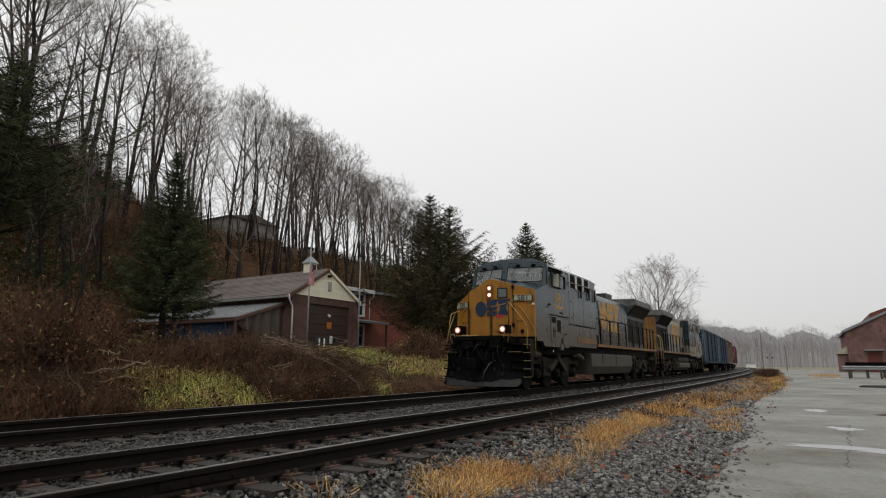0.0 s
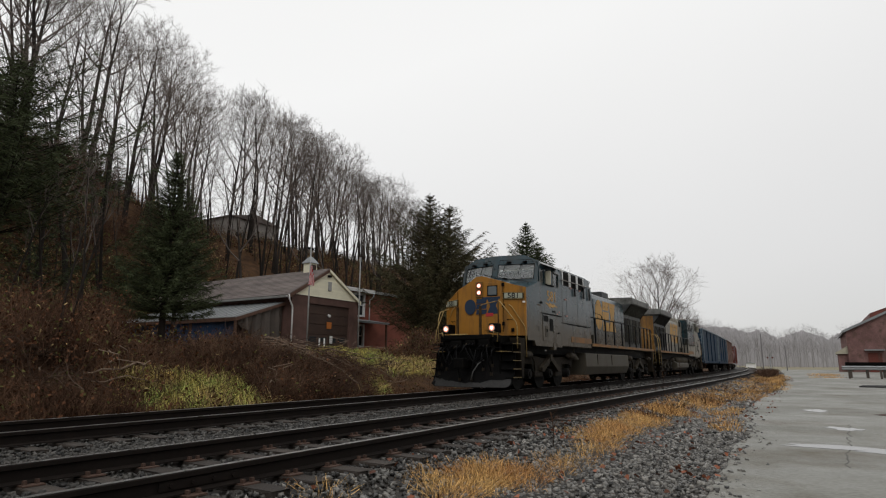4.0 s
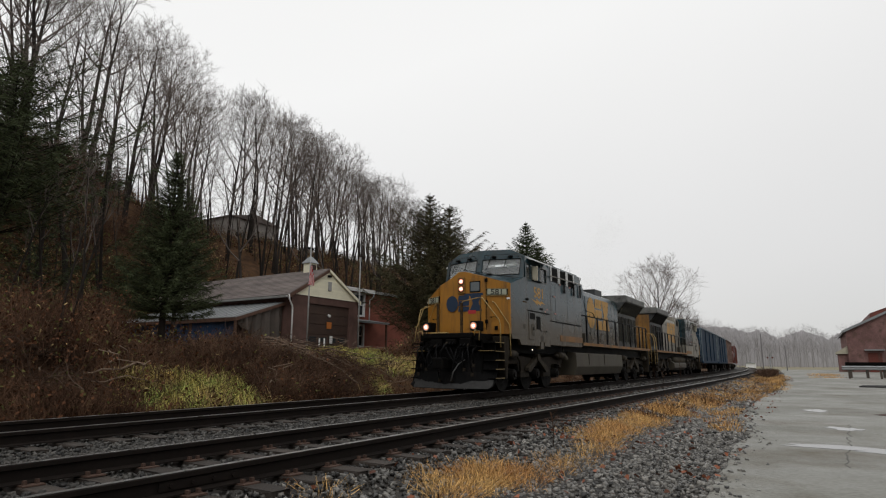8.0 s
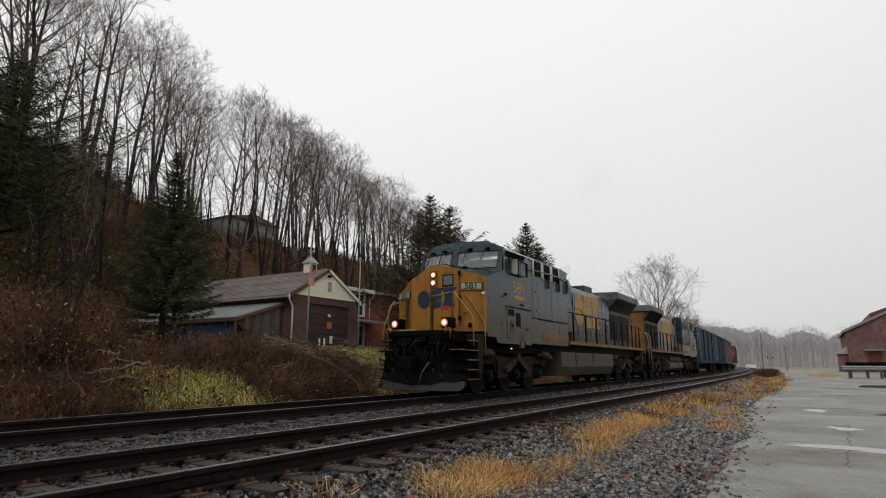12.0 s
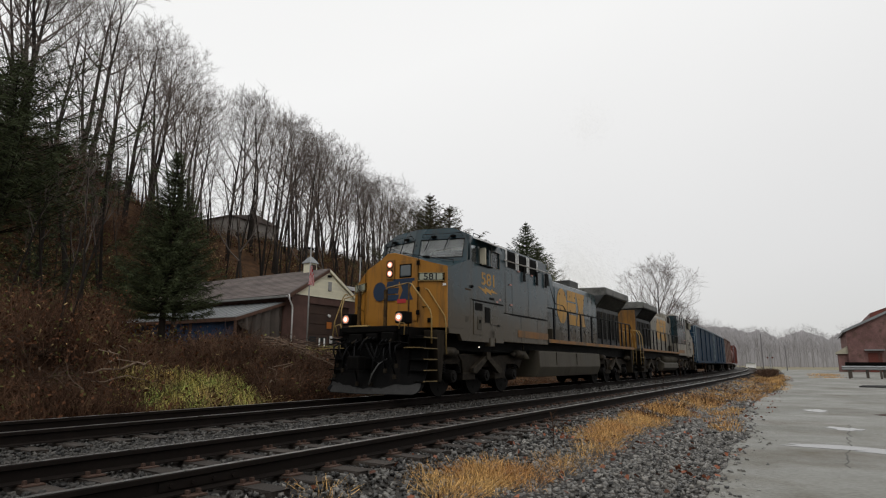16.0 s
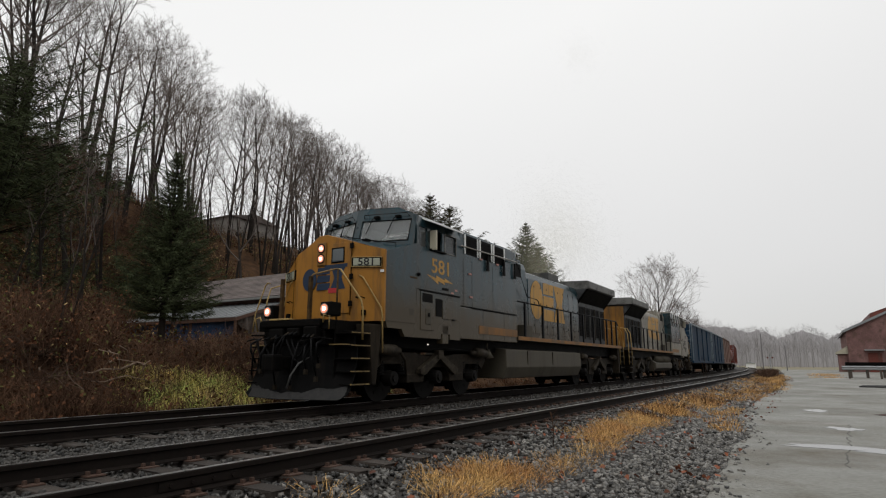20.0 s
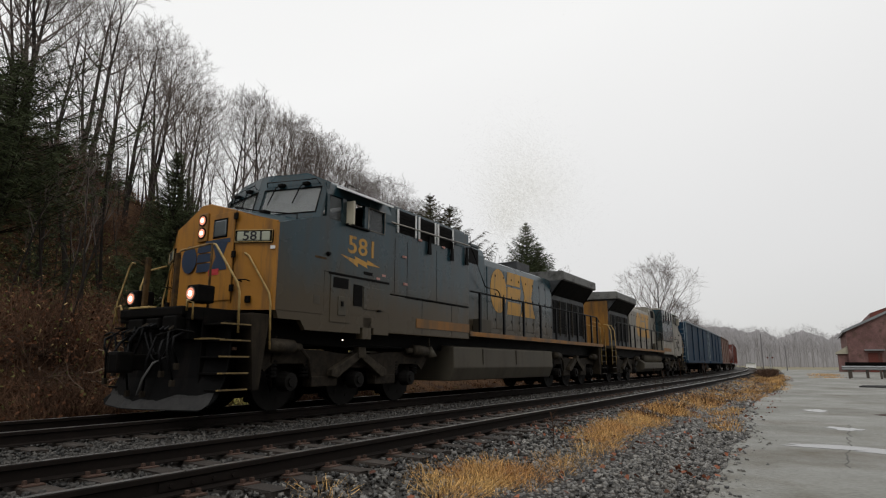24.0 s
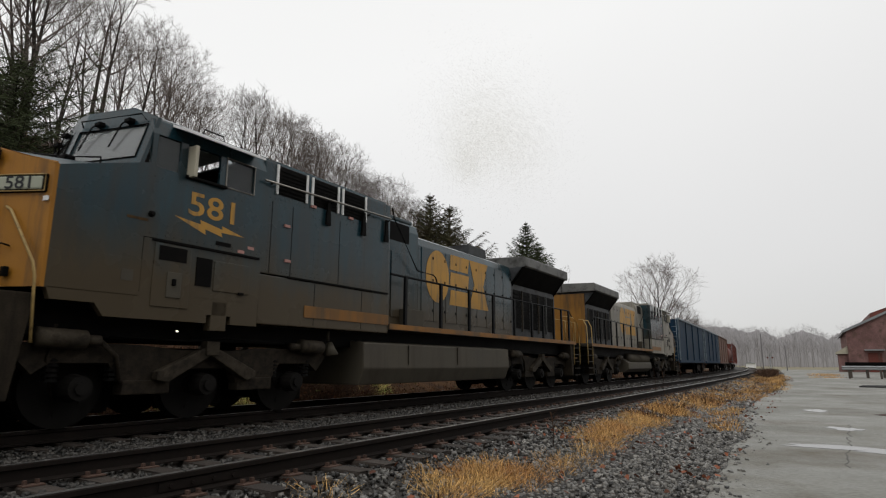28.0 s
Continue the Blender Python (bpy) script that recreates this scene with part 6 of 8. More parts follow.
M_CANE = mat("dry_bramble_cane", (0.085, 0.058, 0.043), 0.9, vary=0.3, scale=3, bump=0.1, random=0.4, spec=0.05)
sweep = random.Random(17)
for i in range(16):
    xa, qa = sweep.uniform(12.8, 15.2), sweep.uniform(14.8, 16.0)
    xb, qb = xa + sweep.uniform(0.8, 4.2), sweep.uniform(12.9, 14.6)
    swept_branch((xa, qa + bend(xa), land(xa, qa + bend(xa)) + sweep.uniform(0.5, 1.0)), (xb, qb + bend(xb), land(xb, qb + bend(xb)) + sweep.uniform(0.15, 0.4)), sweep.uniform(0.1, 0.5), sweep.uniform(0.011, 0.024), 400 + i)
pale = random.Random(88)
for i in range(14):
    x = pale.uniform(12.4, 18.6)
    fallen_branch(x, bend(x) + pale.uniform(13.2, 15.4), pale.uniform(1.2, 2.8), pale.uniform(-0.6, 3.7), 50 + i, pale.uniform(0.2, 0.5))
for i in range(5):
    x = pale.uniform(4.5, 8.2)
    fallen_branch(x, bend(x) + pale.uniform(13.0, 15.0), pale.uniform(1.2, 2.4), pale.uniform(-0.6, 3.7), 80 + i, pale.uniform(0.2, 0.6))
for i, (x, y, s) in enumerate(((7.4, 15.9, 0.22), (8.3, 17.5, 0.28), (9.8, 19.8, 0.32))):
    tr = POLES[i % 3]
    plant("sapling", (("trunk", tr[0]), ("crown", tr[1])), stand(x, y, s * 1.3, i * 1.7, tall=1.2), "thin dark leafless sapling among brambles", "tree", "saplings among the brambles")


def arching_bramble(x, y, ln, turn, rise, seed):
    """Long canes that spring from one root, arch over and end in side twigs."""
    r = random.Random(seed)
    z = land(x, y) - 0.05
    f = thing("bramble", "tangle of long pale arching bramble canes on the bank", "shrub", "arching brambles")
    for c in range(6):
        a = turn + r.uniform(-1.2, 1.2)
        reach, up = ln * r.uniform(0.5, 1.1), rise * r.uniform(0.6, 1.15)
        pts = []
        for k in range(8):
            u = k / 7
            pts.append((x + math.cos(a) * reach * u + r.uniform(-0.05, 0.05), y + math.sin(a) * reach * u + r.uniform(-0.05, 0.05), z + up * (2.6 * u - 2.1 * u * u) + r.uniform(-0.03, 0.03)))
        bm = bmesh.new()
        tube(bm, pts, r.uniform(0.006, 0.013), 4)
        part("cane", bm, M_CANE, f)
        bm = bmesh.new()
        for k in range(2, 8):
            p = Vector(pts[k])
            for j in range(2):
                tube(bm, [p, p + Vector((r.uniform(-0.3, 0.3), r.uniform(-0.3, 0.3), r.uniform(-0.1, 0.3)))], 0.005, 3)
        part("twig_spray", bm, M_CANE, f, kind="stuff")


def arching_brambles():
    r = random.Random(61)
    for k in range(13):
        x = r.uniform(12.0, 19.5)
        arching_bramble(x, bend(x) + r.uniform(13.6, 17.0), r.uniform(1.2, 2.4), r.uniform(-1, 4), r.uniform(0.5, 1.15), 200 + k)
    for k in range(4):
        x = r.uniform(5.0, 8.0)
        arching_bramble(x, bend(x) + r.uniform(13.2, 16.0), r.uniform(1.2, 2.2), r.uniform(-1, 4), r.uniform(0.7, 1.3), 300 + k)


arching_brambles()
brush()
for x, y, s in ((24.4, 17.0, 1.25), (25.5, 17.6, 1.5), (26.5, 17.3, 1.2), (23.4, 17.6, 1.0)):
    plant("shrub", (("branchwork", SHRUBS[0][0]), ("foliage", SHRUBS[0][1])), stand(x, y, s, x * 3, 0.05), "reddish leafless shrub before the dark evergreens", "shrub", "shrubs on the bank")
slope_shrubs()


def grass(name, label, spots, length, width, material, rng, droop=0.35, lean=0.45):
    b = np.array(spots)
    n = len(b)
    w = rng.normal(size=(n, 3)) * lean * 0.6
    w[:, :2] += b[:, 3:5] * lean * 1.5
    w[:, 2] = 1.0
    b = b[:, :3]
    v, t = blades(b, unit(w), rng.uniform(0.5, 1.1, n) * length, rng.uniform(0.6, 1.2, n) * width, droop, rng)
    return tagged(soup(name, v, t, material), label, "grass", kind="stuff")


def tufts(rng, centres, per, radius):
    out = []
    for x, y, r in centres:
        for k in range(int(per * r)):
            a, d = rng.random() * 6.283, radius * r * math.sqrt(rng.random())
            px, py = x + d * math.cos(a), y + d * math.sin(a)
            out.append((px, py, land(px, py) - 0.02, math.cos(a) * d / radius, math.sin(a) * d / radius))
    return out


def grasses():
    rng = np.random.default_rng(5)
    # straw-coloured strip between the ballast and the lot
    def strip(count, x0, x1, power, cut):
        out = []
        for n in range(count):
            x = x0 + (x1 - x0) * rng.random() ** power
            mid = float(np.interp(x, (4.1, 5, 8, 11, 16, 21, 25, 32, 40, 60, 85), (3.55, 3.32, 3.08, 3.38, 3.45, 3.42, 3.15, 3.0, 3.1, 3.7, 4.9)))
            half = float(np.interp(x, (5, 8, 12, 18, 24, 32, 40, 80), (0.26, 0.34, 0.28, 0.32, 0.6, 0.9, 1.1, 1.3)))
            y = mid + half * float(np.clip(rng.normal() * 0.62, -1.2, 1.2))
            if noise.noise((x * 0.75, y * 1.3, 2)) + rng.normal() * 0.14 > cut:
                out.append((x, y, rng.uniform(0.6, 1.3)))
        return out
    grass("dry_grass", "straw-yellow dead grass strip beside the ballast", tufts(rng, strip(430, 4.0, 17, 1.0, -0.03), 56, 0.2), 0.34, 0.0042, M_TAN, rng, droop=0.9, lean=1.1)
    grass("dry_grass", "taller tawny dead grass between track and lot", tufts(rng, strip(760, 15, 85, 1.4, -0.08), 34, 0.28), 0.42, 0.0085, M_TAN, rng, droop=0.7, lean=0.9)
    grass("dry_weeds", "russet dead weeds in the grass strip", tufts(rng, strip(260, 14, 80, 1.2, -0.05), 34, 0.3), 0.42, 0.010, M_DEADLEAF, rng, droop=0.4, lean=0.5)
    c = [(x, lot_edge(x) + 0.15 + abs(rng.normal()) * 0.35, rng.uniform(0.5, 1.0)) for x in np.concatenate([rng.uniform(13, 20, 22), rng.uniform(24, 60, 60)])]
    grass("dry_grass", "straw-yellow dead grass tufts at the edge of the lot", tufts(rng, c, 50, 0.26), 0.26, 0.011, M_TAN, rng)
    c = [(x, 5.2 + 0.04 * (x - 85) + rng.normal() * 0.35, rng.uniform(0.6, 1.2)) for x in rng.uniform(64, 104, 56)]
    grass("dead_weeds", "tall brown dead weeds at the end of the grass strip", tufts(rng, c, 46, 0.5), 1.25, 0.02, M_BRUSH, rng, droop=0.25, lean=0.4)
    # green and yellow clump on the bank: arching tussocks with gaps between them
    c, dry = [], []
    for n in range(95):
        x, q = rng.uniform(7.6, 12.0), rng.uniform(12.6, 15.6)
        f = 1.15 - ((x - 9.75) / 2.0) ** 2 - ((q - 13.6) / 1.7) ** 2
        if f > 0 and rng.random() < f + 0.1:
            spot = (x, q + bend(x), rng.uniform(0.6, 1.6))
            (dry if rng.random() < 0.34 or f < 0.3 else c).append(spot)
    grass("coarse_grass", "long drooping green grass tussocks on the bank", tufts(rng, c, 84, 0.17), 0.95, 0.017, M_GREEN, rng, droop=0.8, lean=2.1)
    grass("coarse_grass", "withered yellow grass among green tussocks on the bank", tufts(rng, dry, 66, 0.17), 0.85, 0.014, M_STRAW, rng, droop=0.8, lean=2.1)
    c = [(x, q + bend(x), rng.uniform(0.5, 1.0)) for x, q in zip(14.6 + 26 * rng.random(760) ** 1.5, rng.uniform(12.6, 17.0, 760)) if noise.noise((x * 0.3, q * 0.5, 5)) > -0.2 and (x < 19 or q > 14.2)]
    grass("coarse_grass", "rough yellow-green grass along the bank", tufts(rng, c[::2], 62, 0.22), 0.8, 0.020, M_GREEN, rng, droop=0.8, lean=1.7)
    grass("coarse_grass", "long withered straw grass along the bank", tufts(rng, c[1::2], 66, 0.22), 0.8, 0.018, M_STRAW, rng, droop=0.8, lean=1.7)
    c = [(x, y, rng.uniform(0.6, 1.2)) for x, y in zip(rng.uniform(16.9, 20.2, 44), rng.uniform(15.7, 17.0, 44))]
    grass("coarse_grass", "bright yellow-green grass tuft at the top of the bank", tufts(rng, c, 60, 0.26), 1.05, 0.018, M_GREEN, rng, droop=0.8, lean=1.0)
    c = [(x, y, 1.0) for x, y in zip(rng.uniform(20, 32, 90), rng.uniform(17.5, 23, 90))]
    grass("coarse_grass", "rough green grass before the garage", tufts(rng, c, 70, 0.5), 0.34, 0.016, M_GREEN, rng, droop=0.5, lean=0.5)
    c = [(x, y, 1.0) for x, y in zip(rng.uniform(70, 100, 26), rng.uniform(-2.2, 0.5, 26))]
    grass("dry_grass", "pale dead grass patch across the lot", tufts(rng, c, 40, 0.9), 0.3, 0.03, M_TAN, rng)
    # dead weeds low along the far rail
    c = [(x, q + bend(x), rng.uniform(0.5, 1.0)) for x, q in zip(rng.uniform(2, 40, 260), rng.uniform(11.9, 13.2, 260))]
    grass("dead_weeds", "brown dead weeds along the foot of the bank", tufts(rng, c, 26, 0.3), 0.4, 0.012, M_DEADLEAF, rng, droop=0.4, lean=0.6)


grasses()


def weed_stalk(x, y, h):
    w = thing("weed_stalk", "dark dried weed stalk in the grass strip", "weed", "dried weed stalks")
    bm = bmesh.new()
    z = land(x, y)
    tube(bm, [(x, y, z - 0.05), (x + 0.02, y, z + h * 0.6), (x, y + 0.03, z + h)], 0.006, 4)
    for k in range(9):
        f = 0.45 + 0.06 * k
        tube(bm, [(x + 0.01, y, z + h * f), (x + 0.08 * math.cos(k * 2.2), y + 0.08 * math.sin(k * 2.2), z + h * f + 0.09)], 0.004, 3)
    part("stem", bm, M_BRUSH, w)


for x, y, h in ((8.6, 3.45, 0.5), (20.5, 4.6, 1.0), (21.3, 4.5, 0.9), (26.5, 4.9, 1.3), (33.0, 5.0, 1.5), (33.6, 4.95, 1.4), (46.0, 5.3, 1.1), (60, 6.0, 1.4)):
    weed_stalk(x, y, h)

# ---- buildings beyond the bank ----
M_BRICKDARK = mat("dark_brown_brick", (0.15, 0.085, 0.070), 0.85, vary=0.3, scale=1.5, bump=0.3, fine=30, random=0.18)
M_BRICKRED = mat("red_brick", (0.33, 0.105, 0.07), 0.85, vary=0.25, scale=1.2, bump=0.3, fine=30, random=0.2)
M_BRICKFADED = mat("faded_red_brick", (0.236, 0.135, 0.125), 0.9, vary=0.3, scale=0.6, bump=0.3, fine=12, dirt=(0.10, 0.065, 0.052), dirt_amount=0.45, spec=0.1)
M_SHINGLE = mat("grey_brown_shingle", (0.165, 0.138, 0.128), 0.85, vary=0.25, scale=1.0, bump=0.4, fine=25, random=0.2)
M_CREAM = mat("cream_siding", (0.82, 0.78, 0.60), 0.6, vary=0.08, scale=1.5, bump=0.05, random=0.06)
M_METALROOF = mat("wet_metal_roof", (0.26, 0.275, 0.28), 0.45, 0.2, vary=0.15, scale=1.2, bump=0.1)
M_FASCIA = mat("brown_fascia_board", (0.12, 0.065, 0.045), 0.7, vary=0.25, scale=3, bump=0.15)
M_TARPBLUE = mat("blue_tarpaulin", (0.02, 0.06, 0.14), 0.5, vary=0.3, scale=1.5, bump=0.1)
M_TARPGREY = mat("grey_tarpaulin", (0.090, 0.074, 0.062), 0.6, vary=0.3, scale=1.0, bump=0.15)
M_DOORBROWN = mat("brown_garage_door", (0.058, 0.035, 0.026), 0.6, vary=0.2, scale=2, bump=0.08, random=0.1)
M_ORANGE = mat("orange_sign_paint", (0.42, 0.14, 0.03), 0.5, vary=0.06, bump=0.02)
M_DARKGLASS = mat("dark_window_glass", (0.03, 0.033, 0.035), 0.08, vary=0.1, bump=0, rough_vary=0.02)
M_GALV = mat("galvanised_steel", (0.38, 0.39, 0.40), 0.45, 0.5, vary=0.2, scale=4, bump=0.05)
M_POLE = mat("weathered_pole", (0.33, 0.33, 0.32), 0.6, vary=0.15, scale=4, bump=0.05)
M_TIMBER = mat("creosoted_pole", (0.09, 0.075, 0.062), 0.85, vary=0.25, scale=3, bump=0.2)
M_SLATE = mat("dull_concrete", (0.320, 0.296, 0.272), 0.8, vary=0.2, scale=1.5, bump=0.2)

GX0, GX1, GY, GZ, EAVE, PEAK = 24.15, 30.05, 25.5, 1.35, 4.82, 6.54
GXM, GLEN = (GX0 + GX1) / 2, 15.0


def garage():
    g = thing("garage", "low brown brick garage with a cream gable and closed door", "building")
    dx0, dx1, dz1 = 25.5, 29.2, 4.38
    front = one("wall", g, M_BRICKDARK, lambda bm: (box(bm, GX0, dx0, GY, GY + 0.3, GZ - 0.6, EAVE), box(bm, dx1, GX1, GY, GY + 0.3, GZ - 0.6, EAVE), box(bm, dx0, dx1, GY, GY + 0.3, dz1, EAVE)), "dark brown brick front wall")
    one("wall", g, M_BRICKDARK, lambda bm: box(bm, GX0, GX0 + 0.3, GY + 0.3, GY + GLEN, GZ - 0.6, EAVE), "dark brown brick side wall")
    one("wall", g, M_BRICKDARK, lambda bm: box(bm, GX1 - 0.3, GX1, GY + 0.3, GY + GLEN, GZ - 0.6, EAVE), "dark brown brick side wall")
    one("wall", g, M_BRICKDARK, lambda bm: box(bm, GX0 + 0.3, GX1 - 0.3, GY + GLEN - 0.3, GY + GLEN, GZ - 0.6, EAVE), "dark brown brick back wall")
    # cream clapboard gable
    gable = one("gable", g, M_CREAM, lambda bm: prism(bm, [(GX0 - 0.02, EAVE), (GX1 + 0.02, EAVE), (GXM, PEAK)], "y", GY - 0.02, GY + 0.25), "cream clapboard gable")
    n = 12
    for k in range(n):
        z0, z1 = EAVE + (PEAK - EAVE) * k / n, EAVE + (PEAK - EAVE) * (k + 1) / n
        f0, f1 = 1 - k / n, 1 - (k + 1) / n
        h = (GX1 - GX0) / 2 - 0.02
        one("clapboard", gable, M_CREAM, lambda bm: loft(bm, [[(GXM - h * f0, GY - 0.05, z0), (GXM + h * f0, GY - 0.05, z0), (GXM + h * f1, GY - 0.025, z1), (GXM - h * f1, GY - 0.025, z1)], [(GXM - h * f0, GY - 0.015, z0), (GXM + h * f0, GY - 0.015, z0), (GXM + h * f1, GY - 0.015, z1), (GXM - h * f1, GY - 0.015, z1)]]))
    block("gable_vent", gable, M_POLE, GXM - 0.02, GXM + 0.26, GY - 0.09, GY - 0.04, 5.28, 5.85, 0.01, "grey louvred vent")
    one("gable_lamp", gable, M_BLACK, lambda bm: box(bm, GXM - 0.1, GXM + 0.14, GY - 0.2, GY - 0.03, 6.12, 6.26, 0.02))
    # roof with shingle courses
    slope = math.atan2(PEAK - EAVE, GXM - GX0)
    for sd in (-1, 1):
        ex = GX0 - 0.4 if sd < 0 else GX1 + 0.12
        ez = PEAK - abs(ex - GXM) * math.tan(slope)
        rf = one("roof", g, M_SHINGLE, lambda bm: prism(bm, [(GXM, PEAK), (GXM, PEAK + 0.14), (ex, ez + 0.14), (ex, ez)], "y", GY - 0.10, GY + GLEN + 0.3), "weathered grey-brown shingle roof")
        for k in range(16):
            f = (k + 0.5) / 16
            x0, x1 = GXM + (ex - GXM) * k / 16, GXM + (ex - GXM) * (k + 1.06) / 16
            one("shingle_course", rf, M_SHINGLE, lambda bm: prism(bm, [(x0, PEAK - abs(x0 - GXM) * math.tan(slope) + 0.145), (x0, PEAK - abs(x0 - GXM) * math.tan(slope) + 0.15), (x1, PEAK - abs(x1 - GXM) * math.tan(slope) + 0.17), (x1, PEAK - abs(x1 - GXM) * math.tan(slope) + 0.145)], "y", GY - 0.11, GY + GLEN + 0.31))
        one("rake_board", g, M_FASCIA if sd < 0 else M_CREAM, lambda bm: prism(bm, [(GXM, PEAK - 0.08), (GXM, PEAK + 0.1), (ex, ez + 0.1), (ex, ez - 0.12)], "y", GY - 0.15, GY - 0.11), "painted board along the gable edge")
        one("gutter", g, M_POLE, lambda bm: prism(bm, [(ex, ez + 0.10), (ex + sd * 0.13, ez + 0.10), (ex + sd * 0.11, ez - 0.02), (ex, ez - 0.02)], "y", GY - 0.10, GY + GLEN + 0.3), "pale metal gutter")
    rod("downspout", g, M_WHITE, [(GX0 - 0.5, GY - 0.3, EAVE - 0.1), (GX0 - 0.45, GY - 0.28, EAVE - 0.35), (GX0 - 0.02, GY - 0.10, EAVE - 0.75), (GX0 + 0.02, GY - 0.08, EAVE - 1.0), (GX0 + 0.02, GY - 0.08, GZ - 0.1)], 0.05, "white bent downspout")
    # cupola on the ridge
    cy = GY + 1.6
    cu = one("cupola", g, M_CREAM, lambda bm: box(bm, GXM - 0.3, GXM + 0.3, cy - 0.3, cy + 0.3, PEAK - 0.1, PEAK + 0.6, 0.02), "small cream roof cupola")
    one("cupola_roof", cu, M_METALROOF, lambda bm: loft(bm, [[(GXM - s, cy - s, z), (GXM + s, cy - s, z), (GXM + s, cy + s, z), (GXM - s, cy + s, z)] for s, z in ((0.4, PEAK + 0.6), (0.3, PEAK + 0.75), (0.08, PEAK + 1.05))]), "green-grey flared roof")
    block("cupola_louvre", cu, M_DOORBROWN, GXM - 0.22, GXM + 0.22, cy - 0.32, cy - 0.29, PEAK + 0.15, PEAK + 0.5, 0.01)
    one("weather_vane", cu, M_BLACK, lambda bm: (cyl(bm, (GXM, cy, PEAK + 1.0), (GXM, cy, PEAK + 1.75), 0.02, n=6), box(bm, GXM - 0.3, GXM + 0.25, cy - 0.01, cy + 0.01, PEAK + 1.5, PEAK + 1.66, 0)), "dark weather vane")
    # garage door
    dr = one("garage_door", g, M_DOORBROWN, lambda bm: box(bm, dx0, dx1, GY + 0.14, GY + 0.2, GZ, dz1), "closed brown sectional garage door")
    for k in range(5):
        z0 = GZ + 0.02 + (dz1 - GZ) * k / 5
        sec = block("door_section", dr, M_DOORBROWN, dx0 + 0.02, dx1 - 0.02, GY + 0.10, GY + 0.139, z0, z0 + (dz1 - GZ) / 5 - 0.03, 0.01)
        if k == 1:
            for j in range(4):
                x = dx0 + 0.25 + 0.86 * j
                block("door_window", sec, M_DARKGLASS, x, x + 0.62, GY + 0.085, GY + 0.098, z0 + 0.12, z0 + 0.44, 0.005, "dark door window")
    block("sign", dr, M_ORANGE, 27.2, 27.62, GY + 0.05, GY + 0.07, 2.95, 3.35, 0.004, "small orange sign")
    block("notice", dr, M_WHITE, 27.5, 27.74, GY + 0.04, GY + 0.06, 2.05, 2.5, 0.004, "small white notice")
    for k in range(3):
        block("printed_bar", dr, M_INK, 27.53, 27.71, GY + 0.03, GY + 0.038, 2.12 + 0.12 * k, 2.15 + 0.12 * k, 0)
    one("door_lamp", g, M_WHITE, lambda bm: cyl(bm, (27.35, GY + 0.1, 3.78), (27.35, GY - 0.05, 3.72), 0.07, 0.09, n=10))
    # lean-to with a metal roof over a blue tarpaulin wall
    lx, lz0, lz1 = 20.75, 3.22, 4.32
    rf = one("lean_to_roof", g, M_METALROOF, lambda bm: prism(bm, [(GX0 - 0.02, lz1), (GX0 - 0.02, lz1 + 0.06), (lx, lz0 + 0.06), (lx, lz0)], "y", GY + 0.55, GY + 12.5), "wet grey metal lean-to roof")
    for k in range(21):
        y = GY + 0.7 + 0.58 * k
        one("roof_seam", rf, M_METALROOF, lambda bm: prism(bm, [(GX0 - 0.05, lz1 + 0.06), (GX0 - 0.05, lz1 + 0.09), (lx + 0.03, lz0 + 0.09), (lx + 0.03, lz0 + 0.06)], "y", y, y + 0.03))
    one("lean_to_fascia", g, M_FASCIA, lambda bm: prism(bm, [(GX0 - 0.02, lz1 - 0.16), (GX0 - 0.02, lz1 + 0.02), (lx, lz0 + 0.02), (lx, lz0 - 0.16)], "y", GY + 0.50, GY + 0.545), "brown board along the lean-to edge")
    block("lean_to_fascia", g, M_FASCIA, lx - 0.04, lx - 0.002, GY + 0.5, GY + 12.5, lz0 - 0.18, lz0 + 0.02, 0.005, "brown board along the lean-to edge")
    for y in (GY + 0.65, GY + 4.5, GY + 8.4, GY + 12.3):
        block("post", g, M_FASCIA, lx + 0.02, lx + 0.14, y - 0.06, y + 0.06, GZ - 0.6, lz0, 0.005)

    def sheet(bm, p, q, z0, z1, folds, amp):
        rows = []
        for i in range(41):
            f = i / 40
            o = amp * (math.sin(f * folds) + 0.5 * math.sin(f * folds * 2.3 + 1))
            a = Vector((p[0] + (q[0] - p[0]) * f, p[1] + (q[1] - p[1]) * f, 0))
            nrm = Vector((-(q[1] - p[1]), q[0] - p[0], 0)).normalized() * o
            lo_z = z0(f)
            rows.append([tuple(a + nrm * 0.3 + Vector((0, 0, z1(f)))), tuple(a + nrm * 0.8 + Vector((0, 0, (lo_z + z1(f)) / 2))), tuple(a + nrm * 1.3 + Vector((0, 0, lo_z)))])
        loft(bm, rows, close=False)
        bmesh.ops.solidify(bm, geom=list(bm.faces), thickness=0.01)
    one("tarpaulin_wall", g, M_TARPBLUE, lambda bm: sheet(bm, (lx + 0.16, GY + 0.7), (lx + 0.16, GY + 12.2), lambda f: 1.2, lambda f: 3.1, 60, 0.05), "blue tarpaulin wall", True)
    one("tarpaulin_curtain", g, M_TARPGREY, lambda bm: sheet(bm, (lx + 0.25, GY + 0.62), (GX0 - 0.1, GY + 0.62), lambda f: 1.2 + 1.75 * max(0.0, 1 - f * 1.25), lambda f: lz0 - 0.05 + (lz1 - lz0) * f, 26, 0.12), "grey tarpaulin draped under the lean-to", True)
    return g


garage()


